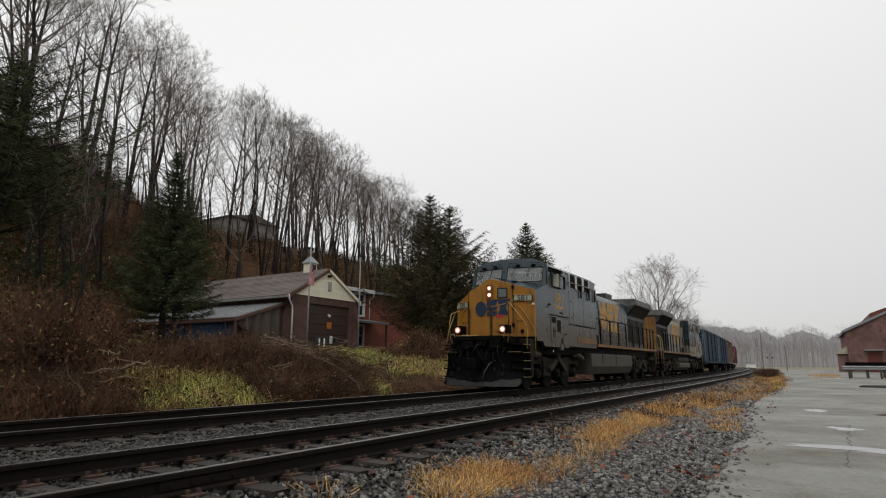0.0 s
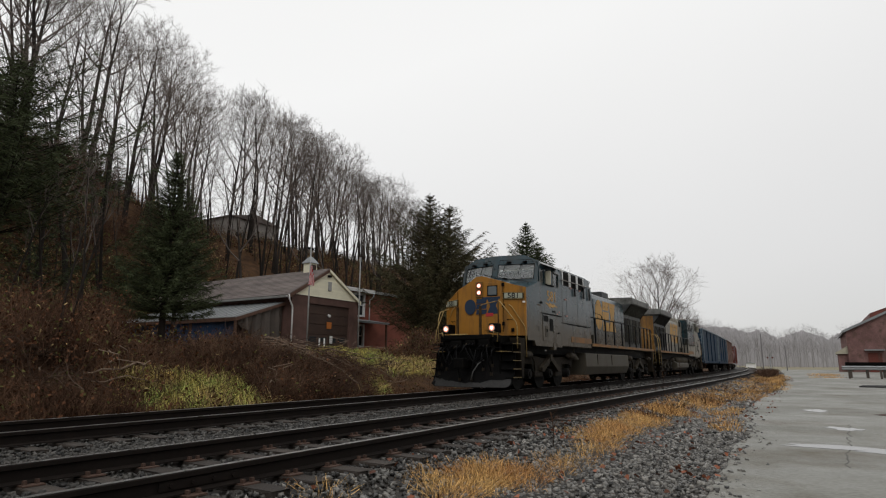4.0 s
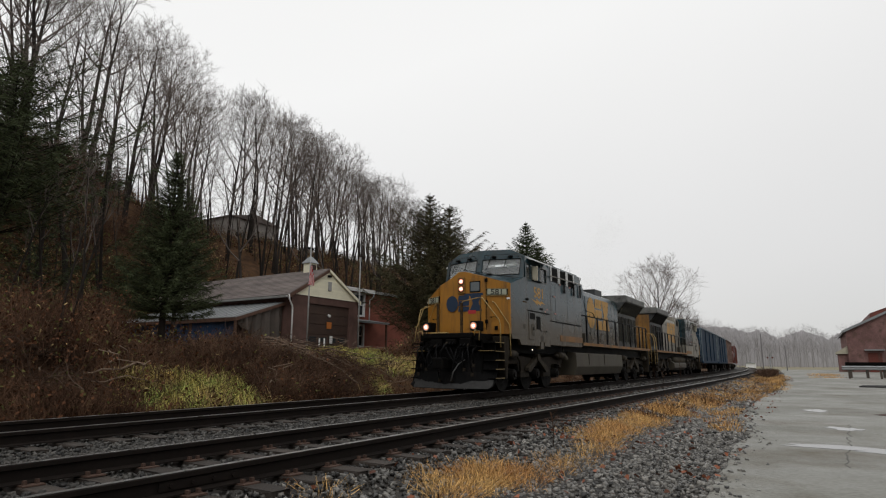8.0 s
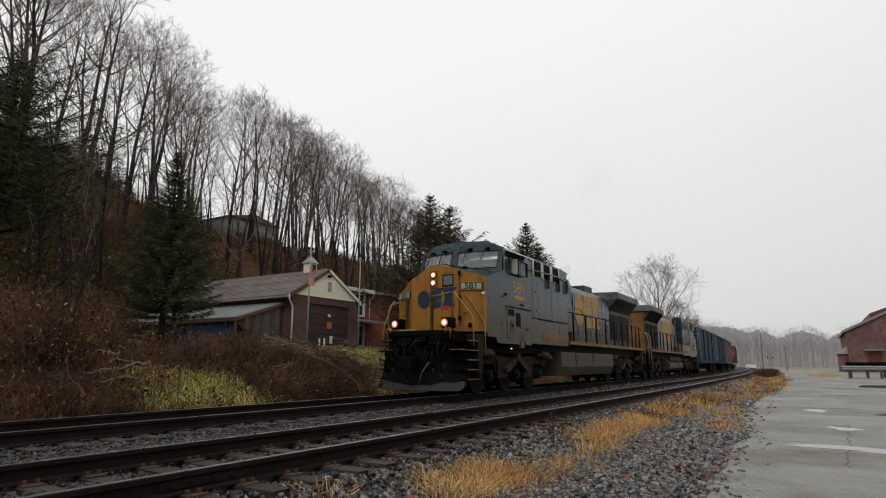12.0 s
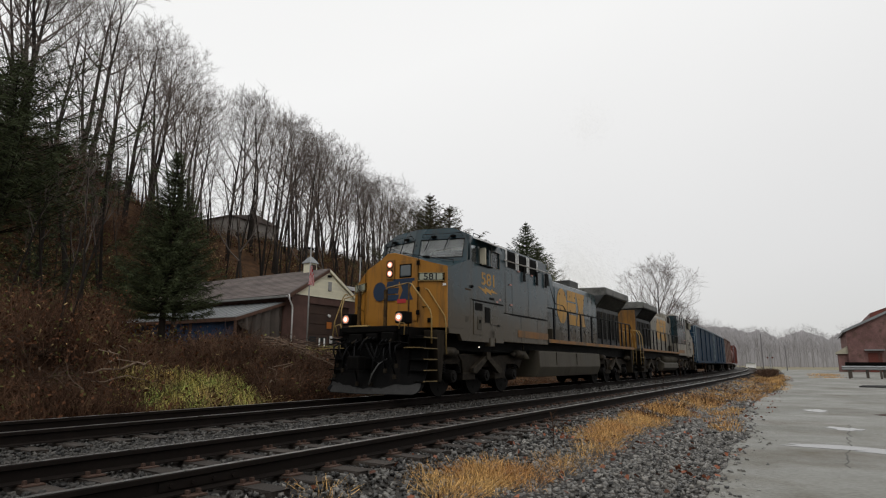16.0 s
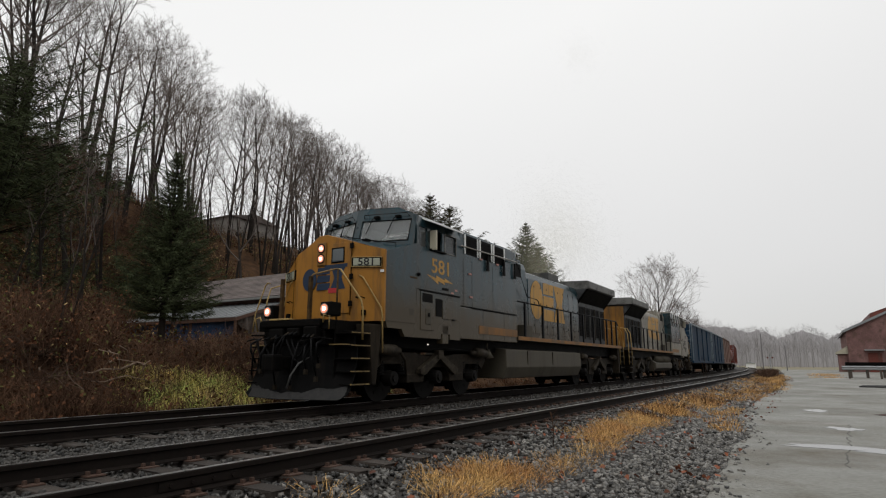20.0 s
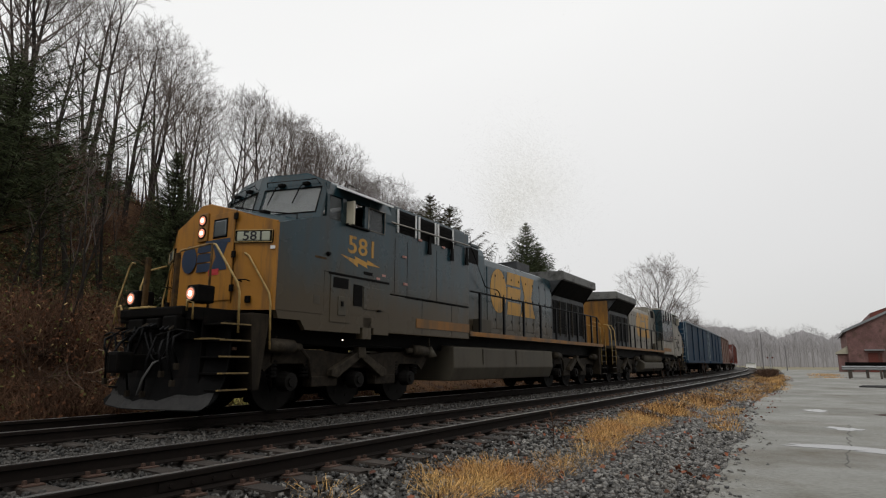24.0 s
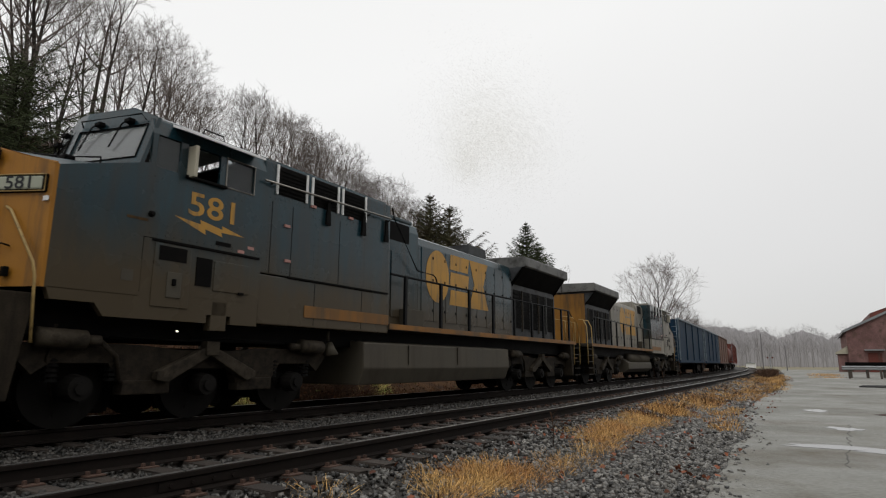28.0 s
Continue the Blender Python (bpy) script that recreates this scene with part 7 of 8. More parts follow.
def flagpole(x, y, top, label, flag):
    z = land(x, y)
    p = thing("flagpole" if flag else "pole", label, "pole")
    one("pole", p, M_POLE, lambda bm: cyl(bm, (x, y, z - 0.2), (x, y, top), 0.05, 0.035, n=10), "", True)
    if flag:
        one("finial", p, M_POLE, lambda bm: cyl(bm, (x, y, top), (x, y, top + 0.12), 0.06, 0.02, n=8))
        fl = []
        for i in range(9):
            f = i / 8
            fl.append([(x + 0.06 + 0.20 * math.sin(k * 1.9 + f * 2) * (0.3 + f), y - 0.04 - 0.08 * math.cos(k * 2.3 + f), top - 1.1 - 1.15 * f) for k in range(7)])
        one("flag", p, M_FLAG, lambda bm: (loft(bm, fl, close=False), bmesh.ops.solidify(bm, geom=list(bm.faces), thickness=0.008)), "limp red and white striped flag", True)
    else:
        one("cross_arm", p, M_POLE, lambda bm: box(bm, x - 0.05, x + 0.05, y - 0.05, y + 0.05, top - 0.3, top, 0.01))


def flag_material():
    m = mat("striped_flag_cloth", (0.42, 0.04, 0.05), 0.8, vary=0.1, bump=0.05)
    N, L = m.node_tree.nodes, m.node_tree.links
    b = N["Principled BSDF"]
    w, r, co = N.new("ShaderNodeTexWave"), N.new("ShaderNodeValToRGB"), N.new("ShaderNodeTexCoord")
    w.bands_direction = "X"
    w.inputs["Scale"].default_value, w.inputs["Distortion"].default_value = 6.0, 0.5
    r.color_ramp.interpolation = "CONSTANT"
    r.color_ramp.elements[0].color, r.color_ramp.elements[1].color, r.color_ramp.elements[1].position = (0.42, 0.03, 0.04, 1), (0.55, 0.5, 0.48, 1), 0.62
    L.new(co.outputs["Object"], w.inputs["Vector"])
    L.new(w.outputs["Fac"], r.inputs[0])
    L.new(r.outputs[0], b.inputs["Base Color"])
    return m


M_FLAG = flag_material()
flagpole(24.6, 24.6, 7.55, "white flagpole with a limp striped flag", True)
flagpole(29.2, 24.7, 7.65, "tall plain grey pole by the garage", False)
for x, y in ((25.2, 24.2), (25.5, 24.1)):
    b = thing("bollard", "short white post before the garage", "bollard", "white posts by the garage")
    one("post", b, M_WHITE, lambda bm: cyl(bm, (x, y, land(x, y) - 0.2), (x, y, land(x, y) + 0.55), 0.045, n=10))


def brick_house():
    h = thing("brick_house", "two-storey red brick house with white window frames", "house")
    x0, x1, y0, y1, z0, z1 = 31.6, 40.5, 28.6, 37.0, 1.2, 6.15
    wx = (33.25, 34.35)
    one("wall", h, M_BRICKRED, lambda bm: holed(bm, lambda u, z, d: (u, y0 + d, z), [x0, wx[0], wx[1], x1], [z0, 2.1, 3.6, 4.35, 5.9, z1], {(1, 1), (1, 3)}, 0.3), "red brick wall")
    one("wall", h, M_BRICKRED, lambda bm: box(bm, x0, x0 + 0.3, y0 + 0.3, y1, z0, z1), "red brick side wall")
    one("wall", h, M_BRICKRED, lambda bm: box(bm, x1 - 0.3, x1, y0 + 0.3, y1, z0, z1), "red brick side wall")
    one("wall", h, M_BRICKRED, lambda bm: box(bm, x0 + 0.3, x1 - 0.3, y1 - 0.3, y1, z0, z1), "red brick back wall")
    one("floor_slab", h, M_FASCIA, lambda bm: box(bm, x0 + 0.3, x1 - 0.3, y0 + 0.3, y1 - 0.3, 3.9, 4.05))
    one("roof", h, M_METALROOF, lambda bm: prism(bm, [(y0 - 0.35, z1 + 0.02), (y0 - 0.35, z1 + 0.12), (y1 + 0.3, z1 + 0.9), (y1 + 0.3, z1 + 0.8)], "x", x0 - 0.3, x1 + 0.3), "low-pitched wet metal roof")
    block("fascia", h, M_WHITE, x0 - 0.3, 35.2, y0 - 0.39, y0 - 0.352, z1 - 0.12, z1 + 0.16, 0.01, "white fascia board")
    block("fascia", h, M_POLE, 35.22, x1 + 0.3, y0 - 0.39, y0 - 0.352, z1 - 0.10, z1 + 0.10, 0.01)
    rod("downspout", h, M_WHITE, [(35.2, y0 - 0.36, z1 - 0.05), (35.15, y0 - 0.2, z1 - 0.4), (34.95, y0 - 0.08, z1 - 0.6), (34.95, y0 - 0.08, 3.9)], 0.05, "white downspout")
    for z_lo, z_hi in ((4.35, 5.9), (2.1, 3.6)):
        w = one("window", h, M_WHITE, lambda bm: (box(bm, wx[0] - 0.12, wx[0] + 0.05, y0 - 0.05, y0 + 0.1, z_lo - 0.1, z_hi + 0.12, 0.01), box(bm, wx[1] - 0.05, wx[1] + 0.12, y0 - 0.05, y0 + 0.1, z_lo - 0.1, z_hi + 0.12, 0.01), box(bm, wx[0] + 0.05, wx[1] - 0.05, y0 - 0.05, y0 + 0.1, z_hi - 0.03, z_hi + 0.12, 0.01), box(bm, wx[0] + 0.05, wx[1] - 0.05, y0 - 0.08, y0 + 0.1, z_lo - 0.1, z_lo + 0.04, 0.01), box(bm, wx[0] + 0.05, wx[1] - 0.05, y0, y0 + 0.08, (z_lo + z_hi) / 2 - 0.03, (z_lo + z_hi) / 2 + 0.03)), "white-framed sash window")
        block("pane", w, M_DARKGLASS, wx[0] + 0.04, wx[1] - 0.04, y0 + 0.09, y0 + 0.11, z_lo, z_hi, 0)
    one("porch_roof", h, M_METALROOF, lambda bm: prism(bm, [(y0 - 1.7, 3.66), (y0 - 1.7, 3.80), (y0 - 0.01, 4.06), (y0 - 0.01, 3.9)], "x", 31.7, 35.4), "pale porch roof")
    for x in (31.9, 35.1):
        block("porch_post", h, M_FASCIA, x, x + 0.12, y0 - 1.62, y0 - 1.5, 1.2, 3.68, 0.01)
    return h


brick_house()


def hill_house():
    h = thing("hill_house", "pale grey house among trees on the hilltop", "house")
    x0, x1, y0, y1, z0, z1 = 46.5, 54.5, 61.0, 68.0, 12.0, 19.0
    one("wall", h, M_SLATE, lambda bm: box(bm, x0, x1, y0, y1, z0, z1), "pale grey house wall")
    one("roof", h, M_SHINGLE, lambda bm: prism(bm, [(x0 - 0.4, z1), (x1 + 0.4, z1), ((x0 + x1) / 2, z1 + 0.9)], "y", y0 - 0.4, y1 + 0.4), "grey roof")
    for x in (47.6, 50.0, 52.4):
        block("window", h, M_DARKGLASS, x, x + 1.0, y0 - 0.03, y0 + 0.02, 15.8, 17.2, 0)


hill_house()

# ---- the lot ----


def lot():
    rng = random.Random(3)
    xs = [-12 + 0.5 * i for i in range(110)] + [43 + 3 * i for i in range(48)]
    verts, faces = [], []
    for x in xs:
        edge = lot_edge(x) + 0.14 * noise.noise((x * 0.6, 1, 1)) + 0.08 * noise.noise((x * 2.1, 4, 1))
        verts += [(x, edge + 0.06, -0.47), (x, edge, -0.448), (x, edge - 0.4, -0.444), (x, -70, -0.444)]
    for i in range(len(xs) - 1):
        for k in range(3):
            a = 4 * i + k
            faces.append((a, a + 1, a + 5, a + 4))
    ob = raw("pavement", verts, faces, M_ASPHALT)
    tagged(ob, "worn cracked wet grey asphalt lot", "pavement", kind="structure")

    def puddle(cx, cy, rx, ry, seed):
        r = random.Random(seed)
        bm = bmesh.new()
        n = 72
        ph = [r.uniform(0, 6.28) for _ in range(4)]
        ring = []
        for i in range(n):
            a = 2 * math.pi * i / n
            k = 1 + 0.22 * math.sin(2 * a + ph[0]) + 0.2 * math.sin(3 * a + ph[1]) + 0.14 * math.sin(7 * a + ph[2]) + 0.12 * math.sin(11 * a + ph[3])
            ring.append(bm.verts.new((cx + rx * k * math.cos(a), cy + ry * k * math.sin(a), -0.4395)))
        bm.faces.new(ring)
        part("puddle", bm, M_WATER, ob, "shallow puddle reflecting the sky")
    for i, (cx, cy, rx, ry) in enumerate(((11.7, -1.25, 0.42, 1.45), (15.3, -0.35, 0.3, 0.35), (19.6, -1.9, 0.7, 0.6), (20.8, 0.2, 0.45, 0.35), (16.2, -2.5, 0.4, 0.6))):
        puddle(cx, cy, rx, ry, i)
    # cracks: narrow dark grooves filled with grit
    def wander(x0, y0, dx, dy, n, jit, w, flip=False):
        pts, r = [], random.Random(int(x0 * 31 + y0 * 7))
        for i in range(n):
            pts.append((x0 + dx * i + (r.uniform(-jit, jit) if abs(dx) < abs(dy) else 0), y0 + dy * i + (r.uniform(-jit, jit) if abs(dx) >= abs(dy) else 0)))
        bm = bmesh.new()
        rows = [[(x - w, y, -0.4418), (x + w, y, -0.4418)] if abs(dx) < abs(dy) else [(x, y - w, -0.4418), (x, y + w, -0.4418)] for x, y in pts]
        loft(bm, rows, close=False)
        part("crack", bm, M_CRACK, ob, "dark crack in the asphalt")
    wander(12.3, 0.95, 0.004, -0.22, 30, 0.06, 0.008)
    wander(9.6, -0.2, 0.3, -0.012, 24, 0.04, 0.012)
    wander(20.5, 1.6, 0.02, -0.3, 28, 0.12, 0.02)


def water():
    m = bpy.data.materials.new("standing_water")
    m.use_nodes = True
    b = m.node_tree.nodes["Principled BSDF"]
    b.inputs["Base Color"].default_value, b.inputs["Roughness"].default_value, b.inputs["IOR"].default_value = (0.06, 0.06, 0.058, 1), 0.05, 1.45
    b.inputs["Specular IOR Level"].default_value = 0.9
    return m


M_WATER = water()
M_CRACK = mat("grit_in_crack", (0.135, 0.13, 0.118), 0.8, vary=0.4, scale=8, bump=0.4)
lot()


def red_barn():
    h = thing("brick_building", "old red brick building with a pitched roof across the lot", "building")
    x0, x1, ya, yb, z0, ez = 84.2, 104.0, -3.15, -15.4, -0.7, 4.7
    ym, pk = (ya + yb) / 2, 7.65
    one("wall", h, M_BRICKFADED, lambda bm: prism(bm, [(ya, z0), (yb, z0), (yb, ez), (ym, pk), (ya, ez)], "x", x0, x0 + 0.4), "weathered red brick gable wall")
    one("wall", h, M_BRICKFADED, lambda bm: box(bm, x0 + 0.4, x1, ya - 0.4, ya, z0, ez), "weathered red brick side wall")
    one("wall", h, M_BRICKFADED, lambda bm: box(bm, x0 + 0.4, x1, yb, yb + 0.4, z0, ez), "weathered red brick side wall")
    one("wall", h, M_BRICKFADED, lambda bm: prism(bm, [(ya, z0), (yb, z0), (yb, ez), (ym, pk), (ya, ez)], "x", x1, x1 + 0.4), "weathered red brick gable wall")
    for y_e, sg in ((ya, 1), (yb, -1)):
        one("roof", h, M_METALROOF, lambda bm: prism(bm, [(ym, pk + 0.02), (ym, pk + 0.3), (y_e + sg * 0.35, ez + 0.12), (y_e + sg * 0.35, ez - 0.16)], "x", x0 - 0.35, x1 + 0.5), "pale metal roof")
    one("roof_monitor", h, M_RUSTRED, lambda bm: prism(bm, [(ym + 3.4, 5.95), (ym + 3.4, 6.95), (ym, 8.25), (ym, 7.65)], "x", x0 + 3.0, x1 - 1), "dark red raised roof ridge")
    dr = block("door", h, M_RUSTRED, x0 - 0.06, x0, -6.3, -5.0, z0, 2.2, 0.02, "faded red plank door")
    for k in range(6):
        block("plank", dr, M_RUSTRED, x0 - 0.08, x0 - 0.062, -6.28 + 0.215 * k, -6.09 + 0.215 * k, z0 + 0.05, 2.15, 0.004)
    block("door_canopy", h, M_METALROOF, x0 - 0.7, x0, -6.6, -4.7, 2.45, 2.6, 0.02)
    block("window", h, M_DARKGLASS, x0 - 0.03, x0 + 0.02, -9.2, -8.2, 3.3, 4.5, 0)
    an = one("annex", h, M_BRICKFADED, lambda bm: box(bm, x0 + 0.6, x0 + 4.0, ya, ya + 1.0, z0, 2.1), "small side annex")
    one("annex_roof", an, M_PALE, lambda bm: prism(bm, [(ya, 2.11), (ya, 3.05), (ya + 1.2, 2.3), (ya + 1.2, 2.11)], "x", x0 + 0.4, x0 + 4.2), "pale lean-to roof")
    h.matrix_basis = Matrix.Translation(EYE) @ Matrix.Scale(1.6, 4) @ Matrix.Translation((0, 0, -0.877))
    v, t = bare_tree_mesh(90, 6, 0.1, 0.8, (12, 6, 4), 1800)
    plant("shrub", (("stems", v), ("crown", t)), stand(130, -12.2, 1.2, 0.3), "dark leafless shrub against the brick building", "shrub")


red_barn()


def guard_rail():
    g = thing("guard_rail", "galvanised corrugated guard rail on short posts", "guard rail")
    x, y0, y1 = 70.0, -1.95, -19.0
    prof = [(0.0, 0.62), (-0.07, 0.56), (-0.07, 0.50), (0.0, 0.45), (0.0, 0.41), (-0.07, 0.36), (-0.07, 0.30), (0.0, 0.24), (0.015, 0.24), (-0.055, 0.30), (-0.055, 0.36), (0.015, 0.41), (0.015, 0.45), (-0.055, 0.50), (-0.055, 0.56), (0.015, 0.62)]
    one("beam", g, M_GALV, lambda bm: prism(bm, [(x + a, b + 0.14) for a, b in prof], "y", y0, y1), "wavy galvanised beam")
    for k in range(7):
        y = -2.5 - 2.5 * k
        block("post", g, M_TIMBER, x + 0.02, x + 0.2, y - 0.09, y + 0.09, -0.6, 0.74, 0.01)
    d = thing("timber_stack", "dark timbers stacked on bearers behind the guard rail", "timber")
    for k in range(2):
        block("timber", d, M_BLACK, 74.0 + 0.06 * k, 75.2 + 0.06 * k, -6.1 + 0.1 * k, -2.3 - 0.1 * k, 0.34 + 0.4 * k, 0.73 + 0.4 * k, 0.02)
    for y in (-5.6, -4.2, -2.8):
        block("bearer", d, M_TIMBER, 74.1, 75.1, y - 0.1, y + 0.1, -0.46, 0.34, 0.02)
    s = thing("steel_plate", "dark road plate lying on the asphalt", "plate")
    one("plate", s, M_BLACK, lambda bm: prism(bm, [(43.6, -1.95), (46.5, -2.3), (48.0, -9.0), (42.4, -9.0)], "z", -0.444, -0.39), "dark wet steel plate")


guard_rail()


# far poles: haze put into the base colour as grey
M_FARPOLE = mat("haze_painted_pole", (0.19, 0.185, 0.185), 0.9, vary=0.1, bump=0)


def far_things():
    p = thing("utility_pole", "thin timber utility pole beside the distant crossing", "utility pole", "distant utility poles")
    one("pole", p, M_FARPOLE, lambda bm: cyl(bm, (136, 9.3, -1), (136, 9.3, 6.9), 0.11, 0.08, n=8))
    one("insulator", p, M_FARPOLE, lambda bm: box(bm, 135.95, 136.05, 9.2, 9.4, 6.9, 7.0))
    copy_thing(p, Matrix.Translation((16, -3.5, -2)))
    w = thing("white_shed", "small white trackside shed far down the line", "shed")
    one("body", w, M_WHITE, lambda bm: box(bm, 262, 266, 20.7, 23.9, -0.6, 1.2, 0.02))
    one("roof", w, M_METALROOF, lambda bm: prism(bm, [(20.4, 1.2), (24.2, 1.2), (22.3, 1.75)], "x", 261.6, 266.4))
    sg = thing("crossing_signal", "grade crossing signal mast beside the road", "crossing signal", "crossing signals")
    one("mast", sg, M_GALV, lambda bm: cyl(bm, (126, 7.4, -0.6), (126, 7.4, 3.0), 0.08, n=8))
    one("cross_buck", sg, M_POLE, lambda bm: (box(bm, -0.03, 0.03, -0.6, 0.6, -0.08, 0.08, 0, Matrix.Translation((125.9, 7.4, 2.7)) @ Matrix.Rotation(0.8, 4, "X")), box(bm, -0.05, 0.01, -0.6, 0.6, -0.08, 0.08, 0, Matrix.Translation((125.86, 7.4, 2.7)) @ Matrix.Rotation(-0.8, 4, "X"))))
    one("lamp_pair", sg, M_RUSTRED, lambda bm: (cyl(bm, (125.85, 7.0, 2.1), (125.95, 7.0, 2.1), 0.16, n=12), cyl(bm, (125.85, 7.8, 2.1), (125.95, 7.8, 2.1), 0.16, n=12)))


far_things()


def valley_rise(a, off=0.0):
    """Outline of the wooded valley, as a slope in each direction: a rounded hill, a saddle and tree-topped swells."""
    return float(np.interp(a + off, (-0.30, -0.084, -0.050, -0.033, -0.017, 0.014, 0.030, 0.046, 0.060, 0.072, 0.087, 0.102, 0.131, 0.150, 0.30, 0.45), (0.055, 0.057, 0.055, 0.050, 0.041, 0.055, 0.050, 0.042, 0.053, 0.057, 0.054, 0.060, 0.0645, 0.066, 0.085, 0.09)))


def far_woods():
    r = random.Random(21)
    far = []
    for i in range(4):
        vs, ts, off = [], [], 0
        for me in bare_tree_mesh(120 + i, 17, 0.30, 0.6, (8, 4, 2), 1200, 0.0, 0.34, 2.0):
            co, ix = np.empty(len(me.vertices) * 3, np.float32), np.empty(len(me.loops), np.int32)
            me.vertices.foreach_get("co", co)
            me.loops.foreach_get("vertex_index", ix)
            vs.append(co.reshape(-1, 3))
            ts.append(ix.reshape(-1, 3) + off)
            off += len(me.vertices)
            bpy.data.meshes.remove(me)
        far.append((np.concatenate(vs), np.concatenate(ts)))

    def belt(count, near, deep, tall, material, label, seed):
        vs, ts, off = [], [], 0
        for n in range(count):
            ang = -0.15 + 0.33 * (n + r.random()) / count
            d = r.uniform(near, near + deep)
            x, y = d * math.cos(ang), d * math.sin(ang)
            v, t = far[n % 4]
            s = (0.88 + tall * valley_rise(ang) * d) / 17 * r.uniform(0.80, 1.05)
            w = r.uniform(0, 6)
            c, k = math.cos(w), math.sin(w)
            vs.append(np.stack([(v[:, 0] * c - v[:, 1] * k) * s * 0.9 + x, (v[:, 0] * k + v[:, 1] * c) * s * 0.9 + y, v[:, 2] * s - 1.0], 1))
            ts.append(t + off)
            off += len(v)
        tagged(soup("far_woods", np.concatenate(vs), np.concatenate(ts), material), label, "woods", kind="stuff")
    belt(46, 250, 60, 0.80, M_MIDWOOD, "leafless wood across the valley, greyed by painted haze", 1)
    belt(110, 345, 40, 1.16, M_FARWOOD, "distant leafless wood, pale grey with painted haze", 2)

    def sheet(d, share, rough, off, material, label, category):
        bm = bmesh.new()
        rows = []
        for i in range(1401):
            a = -0.30 + 0.75 * i / 1400
            top = d * share * valley_rise(a, off) + rough * (noise.noise((a * 55, d, 7)) + 0.7 * noise.noise((a * 160, d, 7)) + 0.55 * noise.noise((a * 420, d, 7)) + 0.4 * noise.noise((a * 1100, d, 7)))
            rows.append([(d * f * math.cos(a), d * f * math.sin(a), z) for f, z in ((1.0, -2), (1.01, top * 0.6), (1.035, top), (1.4, top * 0.5))])
        loft(bm, rows, close=False)
        tagged(part("backdrop", bm, material, None, "", True), label, category, kind="structure")
    # mass of twigs closing the trunk gaps, mist painted into its grey
    sheet(400, 0.95, 1.5, 0.0, M_FARWOOD, "distant wooded ridge, grey with painted haze", "hill")


def far_side():
    """Unseen wooded slope that closes the valley across the lot, behind the camera; added for dark reflections."""
    bm = bmesh.new()
    rows = []
    for i in range(141):
        a = -0.72 - 2.15 * i / 140
        d = 62 + 6 * noise.noise((a * 3, 0, 9))
        top = (21 + 4 * noise.noise((a * 6, 5, 9)) + 2 * noise.noise((a * 30, 5, 9))) * smooth(-0.70, -0.86, a)
        rows.append([(d * math.cos(a), d * math.sin(a), -0.6), ((d + 6) * math.cos(a), (d + 6) * math.sin(a), top * 0.6), ((d + 14) * math.cos(a), (d + 14) * math.sin(a), top)])
    loft(bm, rows, close=False)
    tagged(part("backdrop", bm, M_SOIL, None, "", True), "unseen brown wooded slope across the lot, added for reflections", "hill", kind="structure")


# never in view: added to darken what the train's side reflects
far_side()
# distance haze is painted into these pale wood greys
M_FARWOOD = mat("haze_painted_far_wood", (0.325, 0.312, 0.315), 0.95, vary=0.12, scale=0.15, bump=0)
M_MIDWOOD = mat("haze_painted_far_twigs", (0.27, 0.256, 0.254), 0.95, vary=0.15, scale=0.12, bump=0)
far_woods()

# ---- ties, plates, ballast and fallen leaves ----
def ties():
    r = random.Random(9)
    shapes = []
    for k in range(4):
        bm = bmesh.new()
        box(bm, -0.11, 0.11, -1.29, 1.29, -0.36, -0.183, 0.012)
        for v in bm.verts:
            v.co += Vector((r.uniform(-0.006, 0.006), r.uniform(-0.02, 0.02), r.uniform(-0.004, 0.003)))
        me = bpy.data.meshes.new("tie")
        bmesh.ops.recalc_face_normals(bm, faces=bm.faces)
        bm.to_mesh(me)
        bm.free()
        me.materials.append(M_TIE)
        shapes.append(me)
    bm = bmesh.new()
    box(bm, -0.09, 0.09, -0.17, 0.17, -0.183, -0.170)
    for sx in (-0.05, 0.05):
        for sy in (-0.10, 0.10):
            box(bm, sx - 0.014, sx + 0.014, sy - 0.018, sy + 0.018, -0.172, -0.135)
    plate = bpy.data.meshes.new("tie_plate")
    bm.to_mesh(plate)
    bm.free()
    plate.materials.append(M_PLATE)
    for track, y0, n in ((track_near, NEAR, 136), (track_far, FAR, 124)):
        for k in range(n):
            x = -9.09 + 0.535 * k + r.uniform(-0.03, 0.03)
            y = y0 + bend(x)
            a = math.atan(BEND * max(0, x - BEND_AT)) + r.uniform(-0.012, 0.012)
            t = place_mesh("tie", r.choice(shapes), None, track)
            t.matrix_basis = Matrix.Translation((x, y + r.uniform(-0.04, 0.04), r.uniform(-0.008, 0.004))) @ Matrix.Rotation(a, 4, "Z")
            if 0 < x < 30 and y0 == NEAR:
                for sd in (-1, 1):
                    p = place_mesh("tie_plate", plate, None, track)
                    p.matrix_basis = Matrix.Translation((x, y + sd * GAUGE, 0.001)) @ Matrix.Rotation(a, 4, "Z")
    # bolted joint on the nearest rail
    for y in (NEAR - GAUGE - 0.025, NEAR - GAUGE + 0.012):
        bm = bmesh.new()
        box(bm, 2.95, 3.75, y, y + 0.013, -0.13, -0.06, 0.003)
        for k in range(4):
            cyl(bm, (3.05 + 0.2 * k, y - 0.02, -0.095), (3.05 + 0.2 * k, y + 0.01, -0.095), 0.018, n=6)
        part("joint_bar", bm, M_RAIL, track_near, "bolted rusty joint bar")


